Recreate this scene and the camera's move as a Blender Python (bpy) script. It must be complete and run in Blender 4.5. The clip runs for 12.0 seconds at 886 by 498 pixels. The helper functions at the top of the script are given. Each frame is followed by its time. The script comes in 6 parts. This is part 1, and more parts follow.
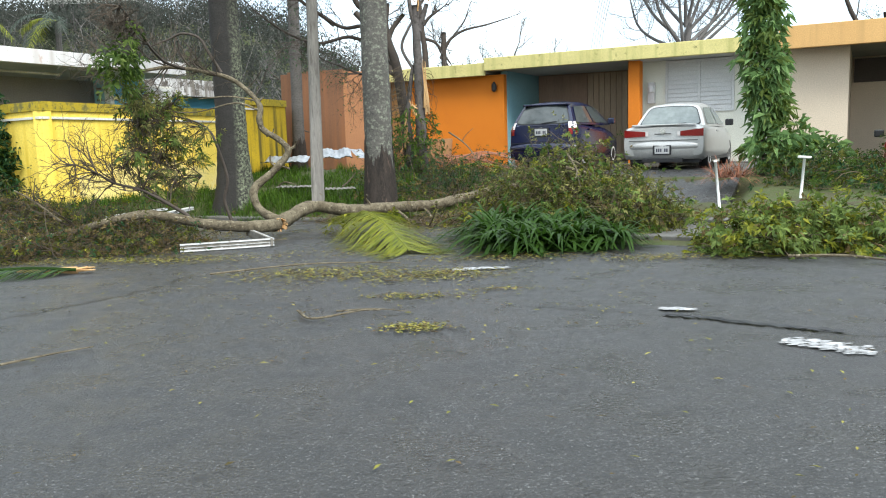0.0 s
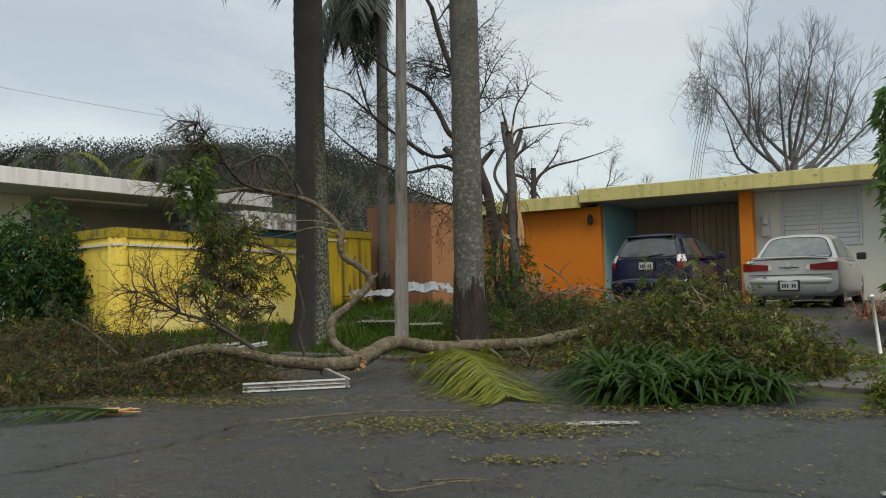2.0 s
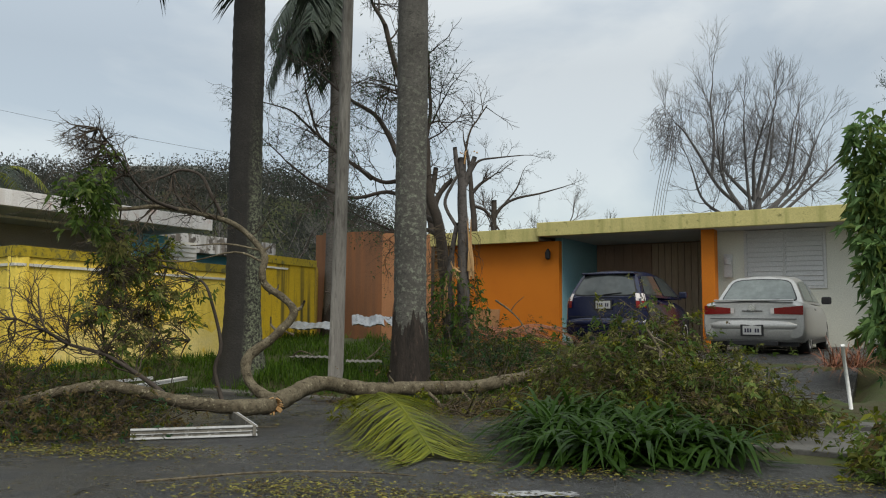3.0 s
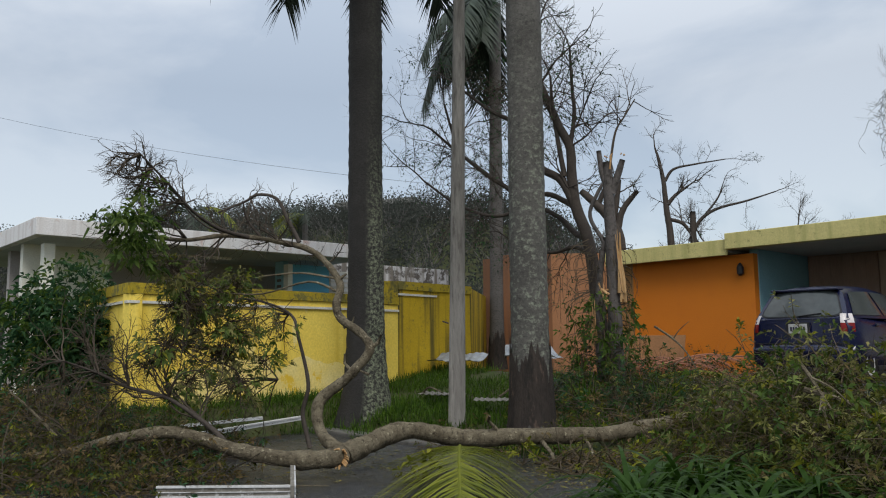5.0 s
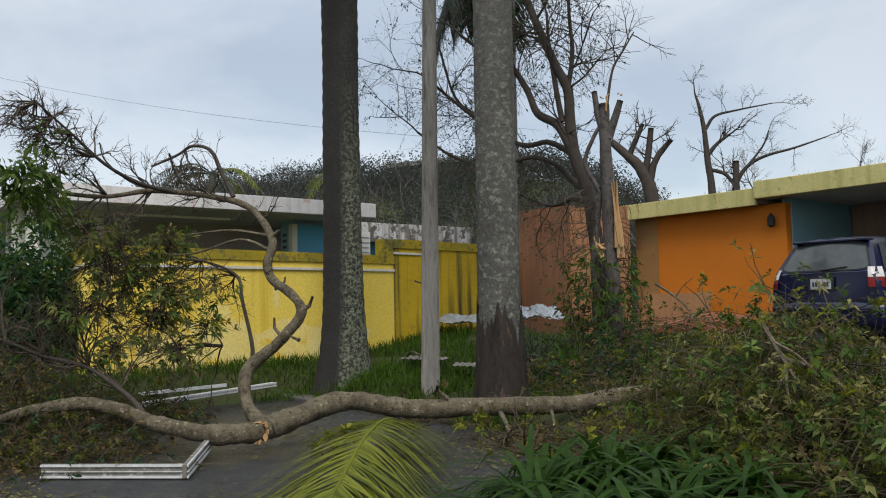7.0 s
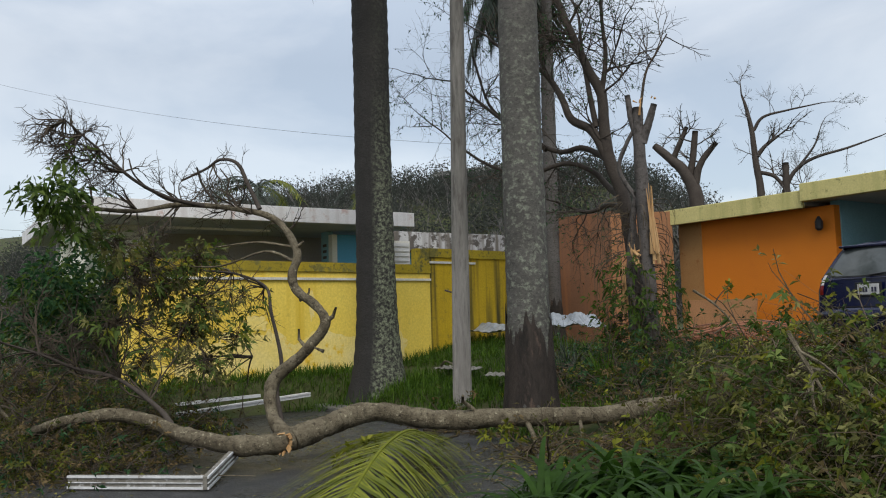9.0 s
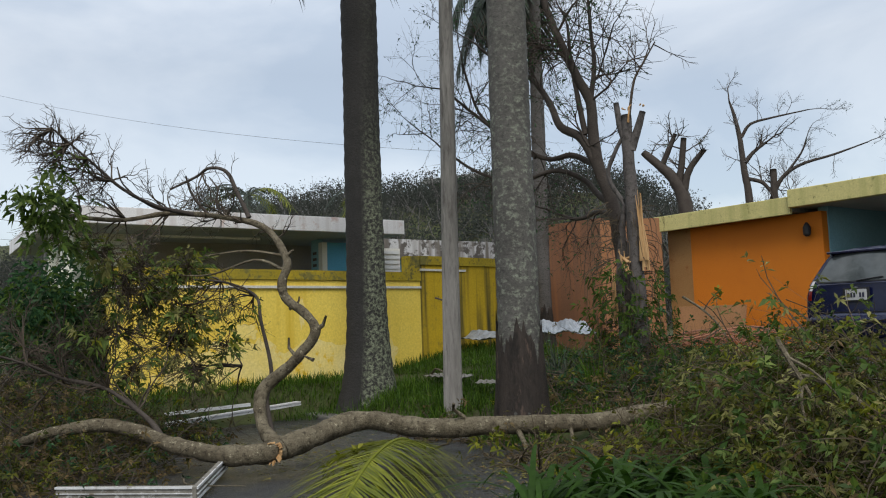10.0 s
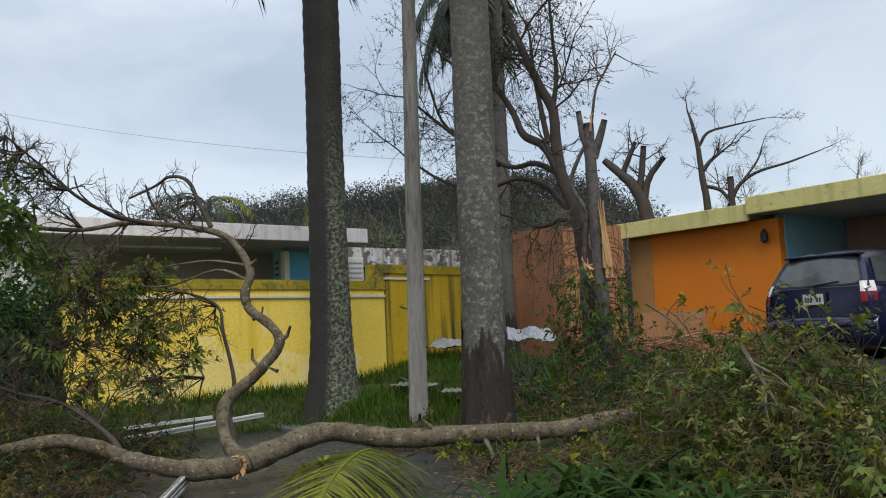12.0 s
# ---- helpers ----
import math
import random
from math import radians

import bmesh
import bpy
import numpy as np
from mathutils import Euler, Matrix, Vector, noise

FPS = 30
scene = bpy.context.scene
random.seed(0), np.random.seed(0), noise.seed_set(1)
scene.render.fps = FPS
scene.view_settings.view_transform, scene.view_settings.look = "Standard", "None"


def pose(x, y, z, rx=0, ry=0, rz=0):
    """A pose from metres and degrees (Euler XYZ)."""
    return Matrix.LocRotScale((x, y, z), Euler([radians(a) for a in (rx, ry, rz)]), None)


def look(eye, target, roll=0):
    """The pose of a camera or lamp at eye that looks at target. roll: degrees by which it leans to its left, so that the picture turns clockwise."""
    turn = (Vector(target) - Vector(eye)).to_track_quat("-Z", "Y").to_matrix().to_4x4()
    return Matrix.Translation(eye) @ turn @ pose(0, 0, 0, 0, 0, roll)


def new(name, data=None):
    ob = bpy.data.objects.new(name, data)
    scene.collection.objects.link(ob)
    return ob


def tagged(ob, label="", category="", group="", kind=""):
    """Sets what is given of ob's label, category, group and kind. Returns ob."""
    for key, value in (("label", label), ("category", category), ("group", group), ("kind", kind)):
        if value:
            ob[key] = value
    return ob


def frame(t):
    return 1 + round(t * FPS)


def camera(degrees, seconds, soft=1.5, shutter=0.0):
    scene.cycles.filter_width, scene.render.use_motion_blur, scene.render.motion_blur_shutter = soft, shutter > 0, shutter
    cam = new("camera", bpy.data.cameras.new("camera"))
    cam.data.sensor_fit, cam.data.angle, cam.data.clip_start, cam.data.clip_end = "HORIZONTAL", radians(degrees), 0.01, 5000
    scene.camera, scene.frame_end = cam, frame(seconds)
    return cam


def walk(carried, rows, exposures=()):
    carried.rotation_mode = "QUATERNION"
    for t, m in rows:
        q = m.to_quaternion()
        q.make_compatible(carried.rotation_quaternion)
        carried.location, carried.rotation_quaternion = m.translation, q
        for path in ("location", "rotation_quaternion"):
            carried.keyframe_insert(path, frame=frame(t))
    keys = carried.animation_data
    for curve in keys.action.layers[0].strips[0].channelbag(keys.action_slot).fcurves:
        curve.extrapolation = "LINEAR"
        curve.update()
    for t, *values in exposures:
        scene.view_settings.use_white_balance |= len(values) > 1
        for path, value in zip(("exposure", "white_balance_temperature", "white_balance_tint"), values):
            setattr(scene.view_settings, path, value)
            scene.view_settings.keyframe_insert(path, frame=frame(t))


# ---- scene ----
cam = camera(58.3, 12.0, 1.1)
PATH = [
    (0, (-0.066, -0.024, 1.326), (-0.056, 1.958, 1.061), -1.7),
    (0.5, (-0.065, 0.131, 1.258), (-0.17, 2.117, 1.042), -0.5),
    (1, (-0.258, 0.403, 1.21), (-0.304, 2.4, 1.298), -0.7),
    (1.5, (-0.309, 0.962, 1.168), (-0.406, 2.958, 1.244), -1.4),
    (2, (-0.291, 1.468, 1.174), (-0.48, 3.457, 1.266), -1.2),
    (2.5, (-0.18, 2.027, 1.177), (-0.256, 4.021, 1.31), -1.1),
    (3, (0.012, 2.547, 1.222), (-0.092, 4.537, 1.394), 0.4),
    (3.2, (0.133, 2.722, 1.238), (0.016, 4.71, 1.429), 0.7),
    (4.8, (1.199, 4.242, 1.317), (0.62, 6.142, 1.551), -0.2),
    (5, (1.28, 4.43, 1.338), (0.618, 6.303, 1.57), -0.5),
    (5.5, (1.517, 4.901, 1.316), (0.806, 6.76, 1.507), -1.1),
    (6, (1.792, 5.255, 1.329), (1.037, 7.099, 1.499), -1.3),
    (6.5, (2.022, 5.538, 1.332), (1.221, 7.366, 1.47), -1.2),
    (7, (2.111, 5.757, 1.334), (1.295, 7.578, 1.469), -1.1),
    (9, (2.33, 5.933, 1.346), (1.4, 7.697, 1.504), -1.6),
    (9.5, (2.342, 5.937, 1.356), (1.432, 7.71, 1.524), -1.7),
    (10, (2.332, 5.934, 1.353), (1.425, 7.708, 1.528), -1.9),
    (10.5, (2.339, 5.93, 1.361), (1.426, 7.701, 1.536), -1.8),
    (11, (2.33, 5.929, 1.365), (1.422, 7.702, 1.542), -2.1),
    (11.5, (2.317, 5.937, 1.354), (1.441, 7.725, 1.53), -2.4),
    (12, (2.29, 5.947, 1.364), (1.47, 7.761, 1.555), -2.5),
]
EXPOSURES = [(0, 1.28, 6400, 5), (0.5, 0.88, 6650, 6), (0.8, 0.68, 6900, 6), (1.1, 0.45, 7000, 6), (1.5, 0.15, 7000, 6), (3.0, 0.0, 6900, 6), (5.0, -0.08, 6450, 9), (6.5, 0.03, 6550, 9), (9.0, 0.08, 6500, 9), (12.0, 0.1, 6450, 9)]
walk(cam, [(t, look(eye, target, roll)) for t, eye, target, roll in PATH], EXPOSURES)

# ---- sky, light, exposure ----
world = bpy.data.worlds.new("overcast_sky")
scene.world = world
world.use_nodes = True
wn, wl = world.node_tree.nodes, world.node_tree.links
wn.clear()


def wnode(kind, **kw):
    nd = wn.new(kind)
    for k, v in kw.items():
        nd.inputs[k].default_value = v
    return nd


sky = wn.new("ShaderNodeTexSky")
sky.sky_type, sky.sun_disc = "NISHITA", False
sky.sun_elevation, sky.sun_rotation = radians(49.4), radians(151)
geo_w = wn.new("ShaderNodeTexCoord")
sep_w = wn.new("ShaderNodeSeparateXYZ")
wl.new(geo_w.outputs["Generated"], sep_w.inputs[0])
# cloud layer: flattened direction so that clouds stretch towards the horizon
stretch = wn.new("ShaderNodeMapping")
stretch.inputs["Scale"].default_value = (1.0, 1.0, 2.2)
stretch.inputs["Location"].default_value = (1.1, 0.4, 0.0)
wl.new(geo_w.outputs["Generated"], stretch.inputs[0])
cloud = wnode("ShaderNodeTexNoise", Scale=1.9, Detail=8.0, Roughness=0.52, Distortion=0.35)
wl.new(stretch.outputs[0], cloud.inputs["Vector"])
ramp = wn.new("ShaderNodeValToRGB")
ramp.color_ramp.elements[0].position, ramp.color_ramp.elements[0].color = 0.43, (0.44, 0.482, 0.535, 1)
ramp.color_ramp.elements[1].position, ramp.color_ramp.elements[1].color = 0.56, (0.63, 0.65, 0.67, 1)
wl.new(cloud.outputs["Fac"], ramp.inputs[0])
# brighter overhead, as under an overcast sky
lift = wn.new("ShaderNodeMapRange")
lift.inputs[1].default_value, lift.inputs[2].default_value = 0.3, 1.0
lift.inputs[3].default_value, lift.inputs[4].default_value = 1.0, 3.0
wl.new(sep_w.outputs["Z"], lift.inputs[0])
grey = wn.new("ShaderNodeVectorMath")
grey.operation = "SCALE"
wl.new(ramp.outputs[0], grey.inputs[0])
wl.new(lift.outputs[0], grey.inputs["Scale"])
bg_sky, bg_cloud = wnode("ShaderNodeBackground", Strength=0.05), wnode("ShaderNodeBackground", Strength=0.83)
wl.new(sky.outputs[0], bg_sky.inputs[0])
wl.new(grey.outputs[0], bg_cloud.inputs[0])
both = wn.new("ShaderNodeAddShader")
wl.new(bg_sky.outputs[0], both.inputs[0])
wl.new(bg_cloud.outputs[0], both.inputs[1])
wl.new(both.outputs[0], wn.new("ShaderNodeOutputWorld").inputs[0])

sun = new("sun", bpy.data.lights.new("sun", "SUN"))
sun.data.energy, sun.data.angle, sun.data.color = 2.0, radians(25), (1.0, 0.96, 0.9)
sun.matrix_world = look((10, -18, 24), (0, 0, 0))


# ---- materials ----
def mat(name, a, b=None, rough=0.7, scale=3.0, fine=40.0, bump=0.15, metal=0.0, island=0.0, spots=None, spot_scale=6.0,
        spot_at=0.58, streak=None, rough2=None, stretch=(1, 1, 1), spec=0.22, spot_side=False, streak_at=(0.5, 0.78), spot_soft=0.06, thin=0.0, mottle=None, spot_low=None):
    """A surface: two colours mixed by large and fine noise, optional spots, vertical streaks, change from piece to piece."""
    m = bpy.data.materials.new(name)
    m.use_nodes = True
    N, L = m.node_tree.nodes, m.node_tree.links
    p = N["Principled BSDF"]
    b = b or tuple(c * 0.75 for c in a)
    tc = N.new("ShaderNodeTexCoord")
    mp = N.new("ShaderNodeMapping")
    mp.inputs["Scale"].default_value = stretch
    L.new(tc.outputs["Object"], mp.inputs[0])

    def nz(s, detail=5.0, rg=0.6):
        t = N.new("ShaderNodeTexNoise")
        t.inputs["Scale"].default_value, t.inputs["Detail"].default_value, t.inputs["Roughness"].default_value = s, detail, rg
        L.new(mp.outputs[0], t.inputs["Vector"])
        return t.outputs["Fac"]

    def mix(f, x, y):
        t = N.new("ShaderNodeMix")
        t.data_type = "RGBA"
        for k, v in ((0, f), (6, x), (7, y)):
            if isinstance(v, (tuple, float, int)):
                t.inputs[k].default_value = (*v, 1) if isinstance(v, tuple) else v
            else:
                L.new(v, t.inputs[k])
        return t.outputs[2]

    def step(v, lo, hi):
        t = N.new("ShaderNodeMapRange")
        t.inputs[1].default_value, t.inputs[2].default_value = lo, hi
        L.new(v, t.inputs[0])
        return t.outputs[0]

    big, small = nz(scale), nz(fine)
    col = mix(step(big, 0.3, 0.7), a, b)
    col = mix(step(small, 0.2, 1.2), col, tuple(c * 0.45 for c in b))
    if spots:
        where = step(nz(spot_scale, 6.0, 0.7), spot_at, spot_at + spot_soft)
        if spot_side:
            sx = N.new("ShaderNodeSeparateXYZ")
            L.new(tc.outputs["Object"], sx.inputs[0])
            mul = N.new("ShaderNodeMath")
            mul.operation = "MULTIPLY"
            L.new(where, mul.inputs[0])
            L.new(step(sx.outputs["X"], 0.1, 0.19), mul.inputs[1])
            where = mul.outputs[0]
        if spot_low:
            sz = N.new("ShaderNodeSeparateXYZ")
            L.new(tc.outputs["Object"], sz.inputs[0])
            fade = N.new("ShaderNodeMapRange")
            fade.inputs[1].default_value, fade.inputs[2].default_value = spot_low
            fade.inputs[3].default_value, fade.inputs[4].default_value = 1.0, 0.12
            L.new(sz.outputs["Z"], fade.inputs[0])
            low = N.new("ShaderNodeMath")
            low.operation = "MULTIPLY"
            L.new(where, low.inputs[0])
            L.new(fade.outputs[0], low.inputs[1])
            where = low.outputs[0]
        col = mix(where, col, spots)
    if mottle:
        tint, at_scale, lo, hi = mottle
        col = mix(step(nz(at_scale, 8.0, 0.72), lo, hi), col, tint)
    if streak:
        sm = N.new("ShaderNodeMapping")
        sm.inputs["Scale"].default_value = (2.5, 2.5, 0.12)
        L.new(tc.outputs["Object"], sm.inputs[0])
        t = N.new("ShaderNodeTexNoise")
        t.inputs["Scale"].default_value, t.inputs["Detail"].default_value = 2.2, 6.0
        L.new(sm.outputs[0], t.inputs["Vector"])
        col = mix(step(t.outputs["Fac"], *streak_at), col, streak)
    if island:
        g = N.new("ShaderNodeNewGeometry")
        hsv = N.new("ShaderNodeHueSaturation")
        L.new(step(g.outputs["Random Per Island"], -0.5 / island, 1 + 0.5 / island), hsv.inputs["Value"])
        mr = N.new("ShaderNodeMapRange")
        mr.inputs[3].default_value, mr.inputs[4].default_value = 1 - island, 1 + island
        L.new(g.outputs["Random Per Island"], mr.inputs[0])
        L.new(mr.outputs[0], hsv.inputs["Value"])
        mh = N.new("ShaderNodeMapRange")
        mh.inputs[3].default_value, mh.inputs[4].default_value = 0.5 + 0.035 * island, 0.5 - 0.035 * island
        L.new(g.outputs["Random Per Island"], mh.inputs[0])
        L.new(mh.outputs[0], hsv.inputs["Hue"])
        L.new(col, hsv.inputs["Color"])
        col = hsv.outputs[0]
    L.new(col, p.inputs["Base Color"])
    p.inputs["Metallic"].default_value = metal
    p.inputs["Specular IOR Level"].default_value = spec
    if rough2 is None:
        p.inputs["Roughness"].default_value = rough
    else:
        t = N.new("ShaderNodeMapRange")
        t.inputs[1].default_value, t.inputs[2].default_value = 0.3, 0.7
        t.inputs[3].default_value, t.inputs[4].default_value = rough, rough2
        L.new(big, t.inputs[0])
        L.new(t.outputs[0], p.inputs["Roughness"])
    if bump:
        bn = N.new("ShaderNodeBump")
        bn.inputs["Strength"].default_value, bn.inputs["Distance"].default_value = bump, 0.02
        L.new(small, bn.inputs["Height"])
        L.new(bn.outputs[0], p.inputs["Normal"])
    if thin:
        tr, mx = N.new("ShaderNodeBsdfTranslucent"), N.new("ShaderNodeMixShader")
        L.new(col, tr.inputs["Color"])
        mx.inputs[0].default_value = thin
        L.new(p.outputs[0], mx.inputs[1])
        L.new(tr.outputs[0], mx.inputs[2])
        L.new(mx.outputs[0], N["Material Output"].inputs["Surface"])
    return m


ASPHALT = mat("wet_asphalt", (0.047, 0.046, 0.044), (0.022, 0.022, 0.021), 0.12, 1.7, 46, 1.0, rough2=0.6, spots=(0.15, 0.15, 0.148), spot_scale=75, spot_at=0.58, spec=0.36, mottle=((0.014, 0.014, 0.014), 5.0, 0.54, 0.7))
CONCRETE = mat("worn_concrete", (0.15, 0.143, 0.13), (0.095, 0.09, 0.082), 0.5, 1.2, 50, 0.3, rough2=0.75, spots=(0.1, 0.1, 0.09), spot_scale=5, mottle=((0.05, 0.05, 0.042), 8.0, 0.52, 0.68))
SOIL = mat("wet_soil_and_grass", (0.06, 0.075, 0.02), (0.05, 0.04, 0.022), 0.85, 0.9, 25, 0.8, spots=(0.04, 0.055, 0.014), spot_scale=3, spot_at=0.5)
GRASS = mat("grass_blades", (0.085, 0.165, 0.016), (0.045, 0.09, 0.012), 0.6, 2.2, 20, 0.0, island=0.45, spec=0.1, thin=0.4)
YELLOW = mat("yellow_painted_render", (0.92, 0.71, 0.14), (0.88, 0.64, 0.1), 0.75, 0.8, 30, 0.12, streak=(0.62, 0.42, 0.04), spots=(0.85, 0.68, 0.24), spot_scale=1.5, spot_at=0.63, mottle=((0.5, 0.37, 0.08), 6.0, 0.6, 0.74))
YELLOW_OLD = mat("algae_streaked_yellow_render", (0.62, 0.42, 0.02), (0.5, 0.34, 0.02), 0.8, 0.8, 30, 0.15, streak=(0.07, 0.06, 0.02), streak_at=(0.44, 0.62), mottle=((0.16, 0.13, 0.03), 7.0, 0.56, 0.72))
YELLOW_TOP = mat("mossy_yellow_coping", (0.5, 0.36, 0.02), (0.3, 0.24, 0.03), 0.8, 1.2, 30, 0.2, spots=(0.16, 0.14, 0.04), spot_scale=3, spot_at=0.52, mottle=((0.08, 0.075, 0.03), 12.0, 0.52, 0.68))
BARE_RENDER = mat("pale_flaked_render", (0.9, 0.75, 0.33), (0.89, 0.69, 0.18), 0.8, 2.5, 30, 0.15, spots=(0.7, 0.46, 0.04), spot_scale=2.2, spot_at=0.56)
WHITE_LINE = mat("white_painted_moulding", (0.78, 0.76, 0.7), (0.6, 0.58, 0.5), 0.6, 3, 30, 0.1)
ORANGE = mat("orange_painted_wall", (0.72, 0.215, 0.014), (0.63, 0.18, 0.013), 0.7, 0.6, 60, 0.2, spec=0.3, mottle=((0.48, 0.13, 0.012), 5.0, 0.58, 0.78))
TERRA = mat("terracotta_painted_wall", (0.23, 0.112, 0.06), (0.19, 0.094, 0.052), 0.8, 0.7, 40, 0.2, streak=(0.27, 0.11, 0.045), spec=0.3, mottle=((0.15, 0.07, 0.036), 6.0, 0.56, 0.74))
# the terracotta in a paler tone, for the wall's right-hand run
TERRA_LIGHT = mat("lighter_terracotta_wall", (0.36, 0.17, 0.08), (0.3, 0.14, 0.068), 0.8, 0.7, 40, 0.2, streak=(0.3, 0.13, 0.05), spec=0.3)
TAN = mat("tan_stained_wall", (0.42, 0.23, 0.09), (0.34, 0.17, 0.06), 0.8, 1.4, 40, 0.2, spots=(0.25, 0.1, 0.03), spot_scale=4)
PEACH = mat("peach_painted_wall", (0.74, 0.62, 0.48), (0.67, 0.55, 0.42), 0.8, 0.8, 40, 0.1)
PEACH_FASCIA = mat("apricot_fascia", (0.68, 0.42, 0.17), (0.58, 0.34, 0.13), 0.75, 0.9, 40, 0.1, streak=(0.4, 0.25, 0.1))
CREAM = mat("cream_fascia_with_algae", (0.68, 0.6, 0.26), (0.56, 0.5, 0.2), 0.75, 0.9, 40, 0.12, streak=(0.3, 0.29, 0.1), spots=(0.28, 0.27, 0.1), spot_scale=2.0, spot_at=0.64, mottle=((0.16, 0.16, 0.06), 9.0, 0.58, 0.7))
ROOF = mat("grey_roof_membrane", (0.3, 0.3, 0.28), None, 0.9, 1, 20, 0.2)
WHITE_FASCIA = mat("white_fascia_with_stains", (0.82, 0.8, 0.79), (0.74, 0.72, 0.71), 0.7, 0.8, 40, 0.1, spots=(0.5, 0.38, 0.34), spot_scale=2.2, spot_at=0.57, streak=(0.5, 0.46, 0.44), streak_at=(0.48, 0.7), mottle=((0.3, 0.24, 0.2), 7.0, 0.6, 0.72))
WHITE_STAINED = mat("mould_streaked_white_parapet", (0.68, 0.67, 0.66), (0.5, 0.49, 0.48), 0.8, 1.1, 40, 0.15, spots=(0.09, 0.08, 0.07), spot_scale=3.2, spot_at=0.49, streak=(0.16, 0.14, 0.12), streak_at=(0.46, 0.62))
WHITE_WALL = mat("off_white_wall", (0.8, 0.79, 0.69), (0.74, 0.73, 0.63), 0.75, 0.8, 40, 0.1)
PORCH_WALL = mat("grey_brown_porch_wall", (0.46, 0.42, 0.4), (0.38, 0.35, 0.33), 0.85, 1, 30, 0.1)
SOFFIT_DIM = mat("porch_soffit", (0.66, 0.68, 0.7), None, 0.85, 1, 30, 0.1)
SOFFIT = mat("grey_soffit", (0.6, 0.6, 0.57), None, 0.85, 1, 30, 0.1)
BLUE_WALL = mat("sky_blue_painted_wall", (0.28, 0.5, 0.56), (0.24, 0.45, 0.5), 0.75, 0.8, 40, 0.1)
BLUE_BRIGHT = mat("bright_blue_wall", (0.13, 0.42, 0.62), (0.11, 0.36, 0.55), 0.75, 0.8, 40, 0.1)
DARK_ROOM = mat("dark_interior_wall", (0.12, 0.1, 0.09), None, 0.9, 1, 30, 0.1)
BROWN_DOOR = mat("brown_wood_boarding", (0.42, 0.28, 0.2), (0.34, 0.22, 0.16), 0.6, 2, 40, 0.2, stretch=(1, 1, 0.1))
BROWN_SLAT = mat("light_brown_wood_slats", (0.5, 0.38, 0.27), (0.42, 0.31, 0.22), 0.6, 2, 40, 0.2, stretch=(1, 1, 0.1))
LOUVRE = mat("white_louvre", (0.7, 0.7, 0.69), (0.62, 0.62, 0.61), 0.5, 2, 40, 0.05)
PLY = mat("weathered_plywood", (0.4, 0.2, 0.09), (0.3, 0.15, 0.07), 0.8, 2, 40, 0.2)
BARK_PALM = mat("grey_palm_bark", (0.135, 0.125, 0.115), (0.085, 0.078, 0.072), 0.85, 2.0, 30, 0.5, stretch=(1, 1, 2.0), mottle=((0.03, 0.027, 0.025), 20.0, 0.5, 0.68))
BARK_LICHEN = mat("lichen_mottled_palm_bark", (0.125, 0.118, 0.105), (0.07, 0.065, 0.058), 0.85, 2.0, 30, 0.5, spots=(0.23, 0.25, 0.19), spot_scale=14.0, spot_soft=0.2, spot_at=0.5, stretch=(1, 1, 1.2), mottle=((0.035, 0.033, 0.03), 20.0, 0.52, 0.68), spot_low=(3.2, 5.6))
BARK_SIDE = mat("palm_bark_with_lichen_to_one_side", (0.042, 0.039, 0.036), (0.022, 0.021, 0.019), 0.85, 2.0, 30, 0.6, spots=(0.2, 0.22, 0.145), spot_scale=20.0, spot_at=0.44, spot_soft=0.2, stretch=(1, 1, 1.1), spot_side=True, spot_low=(2.6, 4.6), mottle=((0.02, 0.018, 0.016), 28.0, 0.52, 0.64))
BARK_BASE = mat("dark_wet_palm_base", (0.052, 0.04, 0.032), (0.024, 0.019, 0.016), 0.75, 7, 40, 0.9, stretch=(1, 1, 0.3), spots=(0.08, 0.055, 0.042), spot_scale=9, spot_at=0.6, mottle=((0.012, 0.01, 0.008), 12.0, 0.5, 0.66))
BARK_LOG = mat("pale_grey_brown_bark", (0.24, 0.205, 0.14), (0.085, 0.068, 0.044), 0.85, 7, 60, 1.0, spots=(0.36, 0.32, 0.22), spot_scale=15, spot_at=0.6, spot_soft=0.07, spec=0.12, mottle=((0.035, 0.027, 0.018), 26.0, 0.5, 0.66))
BARK_DARK = mat("dark_brown_bark", (0.085, 0.07, 0.058), (0.05, 0.04, 0.033), 0.85, 5, 40, 0.5)
BARK_GREY = mat("grey_branch_bark", (0.14, 0.125, 0.115), (0.09, 0.08, 0.075), 0.85, 5, 40, 0.4, mottle=((0.035, 0.03, 0.026), 14.0, 0.5, 0.66))
TWIG = mat("brown_twigs", (0.105, 0.08, 0.048), (0.06, 0.046, 0.03), 0.8, 5, 40, 0.0, island=0.35)
TWIG_DARK = mat("dark_wet_twigs", (0.085, 0.066, 0.046), (0.05, 0.039, 0.028), 0.8, 5, 40, 0.0, island=0.3)
TWIG_GREY = mat("grey_twigs", (0.15, 0.14, 0.135), (0.11, 0.1, 0.095), 0.8, 5, 40, 0.0, island=0.25)
# grey twigs and bark of the far tree, with distance haze mixed into the colour
TWIG_FAR = mat("haze_paled_fine_twigs", (0.2, 0.195, 0.195), (0.15, 0.145, 0.145), 0.8, 5, 40, 0.0, island=0.25)
BARK_FAR = mat("haze_paled_limb_bark", (0.17, 0.16, 0.155), (0.12, 0.112, 0.108), 0.85, 5, 40, 0.4)
SPLIT = mat("fresh_split_wood", (0.6, 0.4, 0.2), (0.42, 0.23, 0.09), 0.7, 6, 40, 0.4, stretch=(1, 1, 0.15))
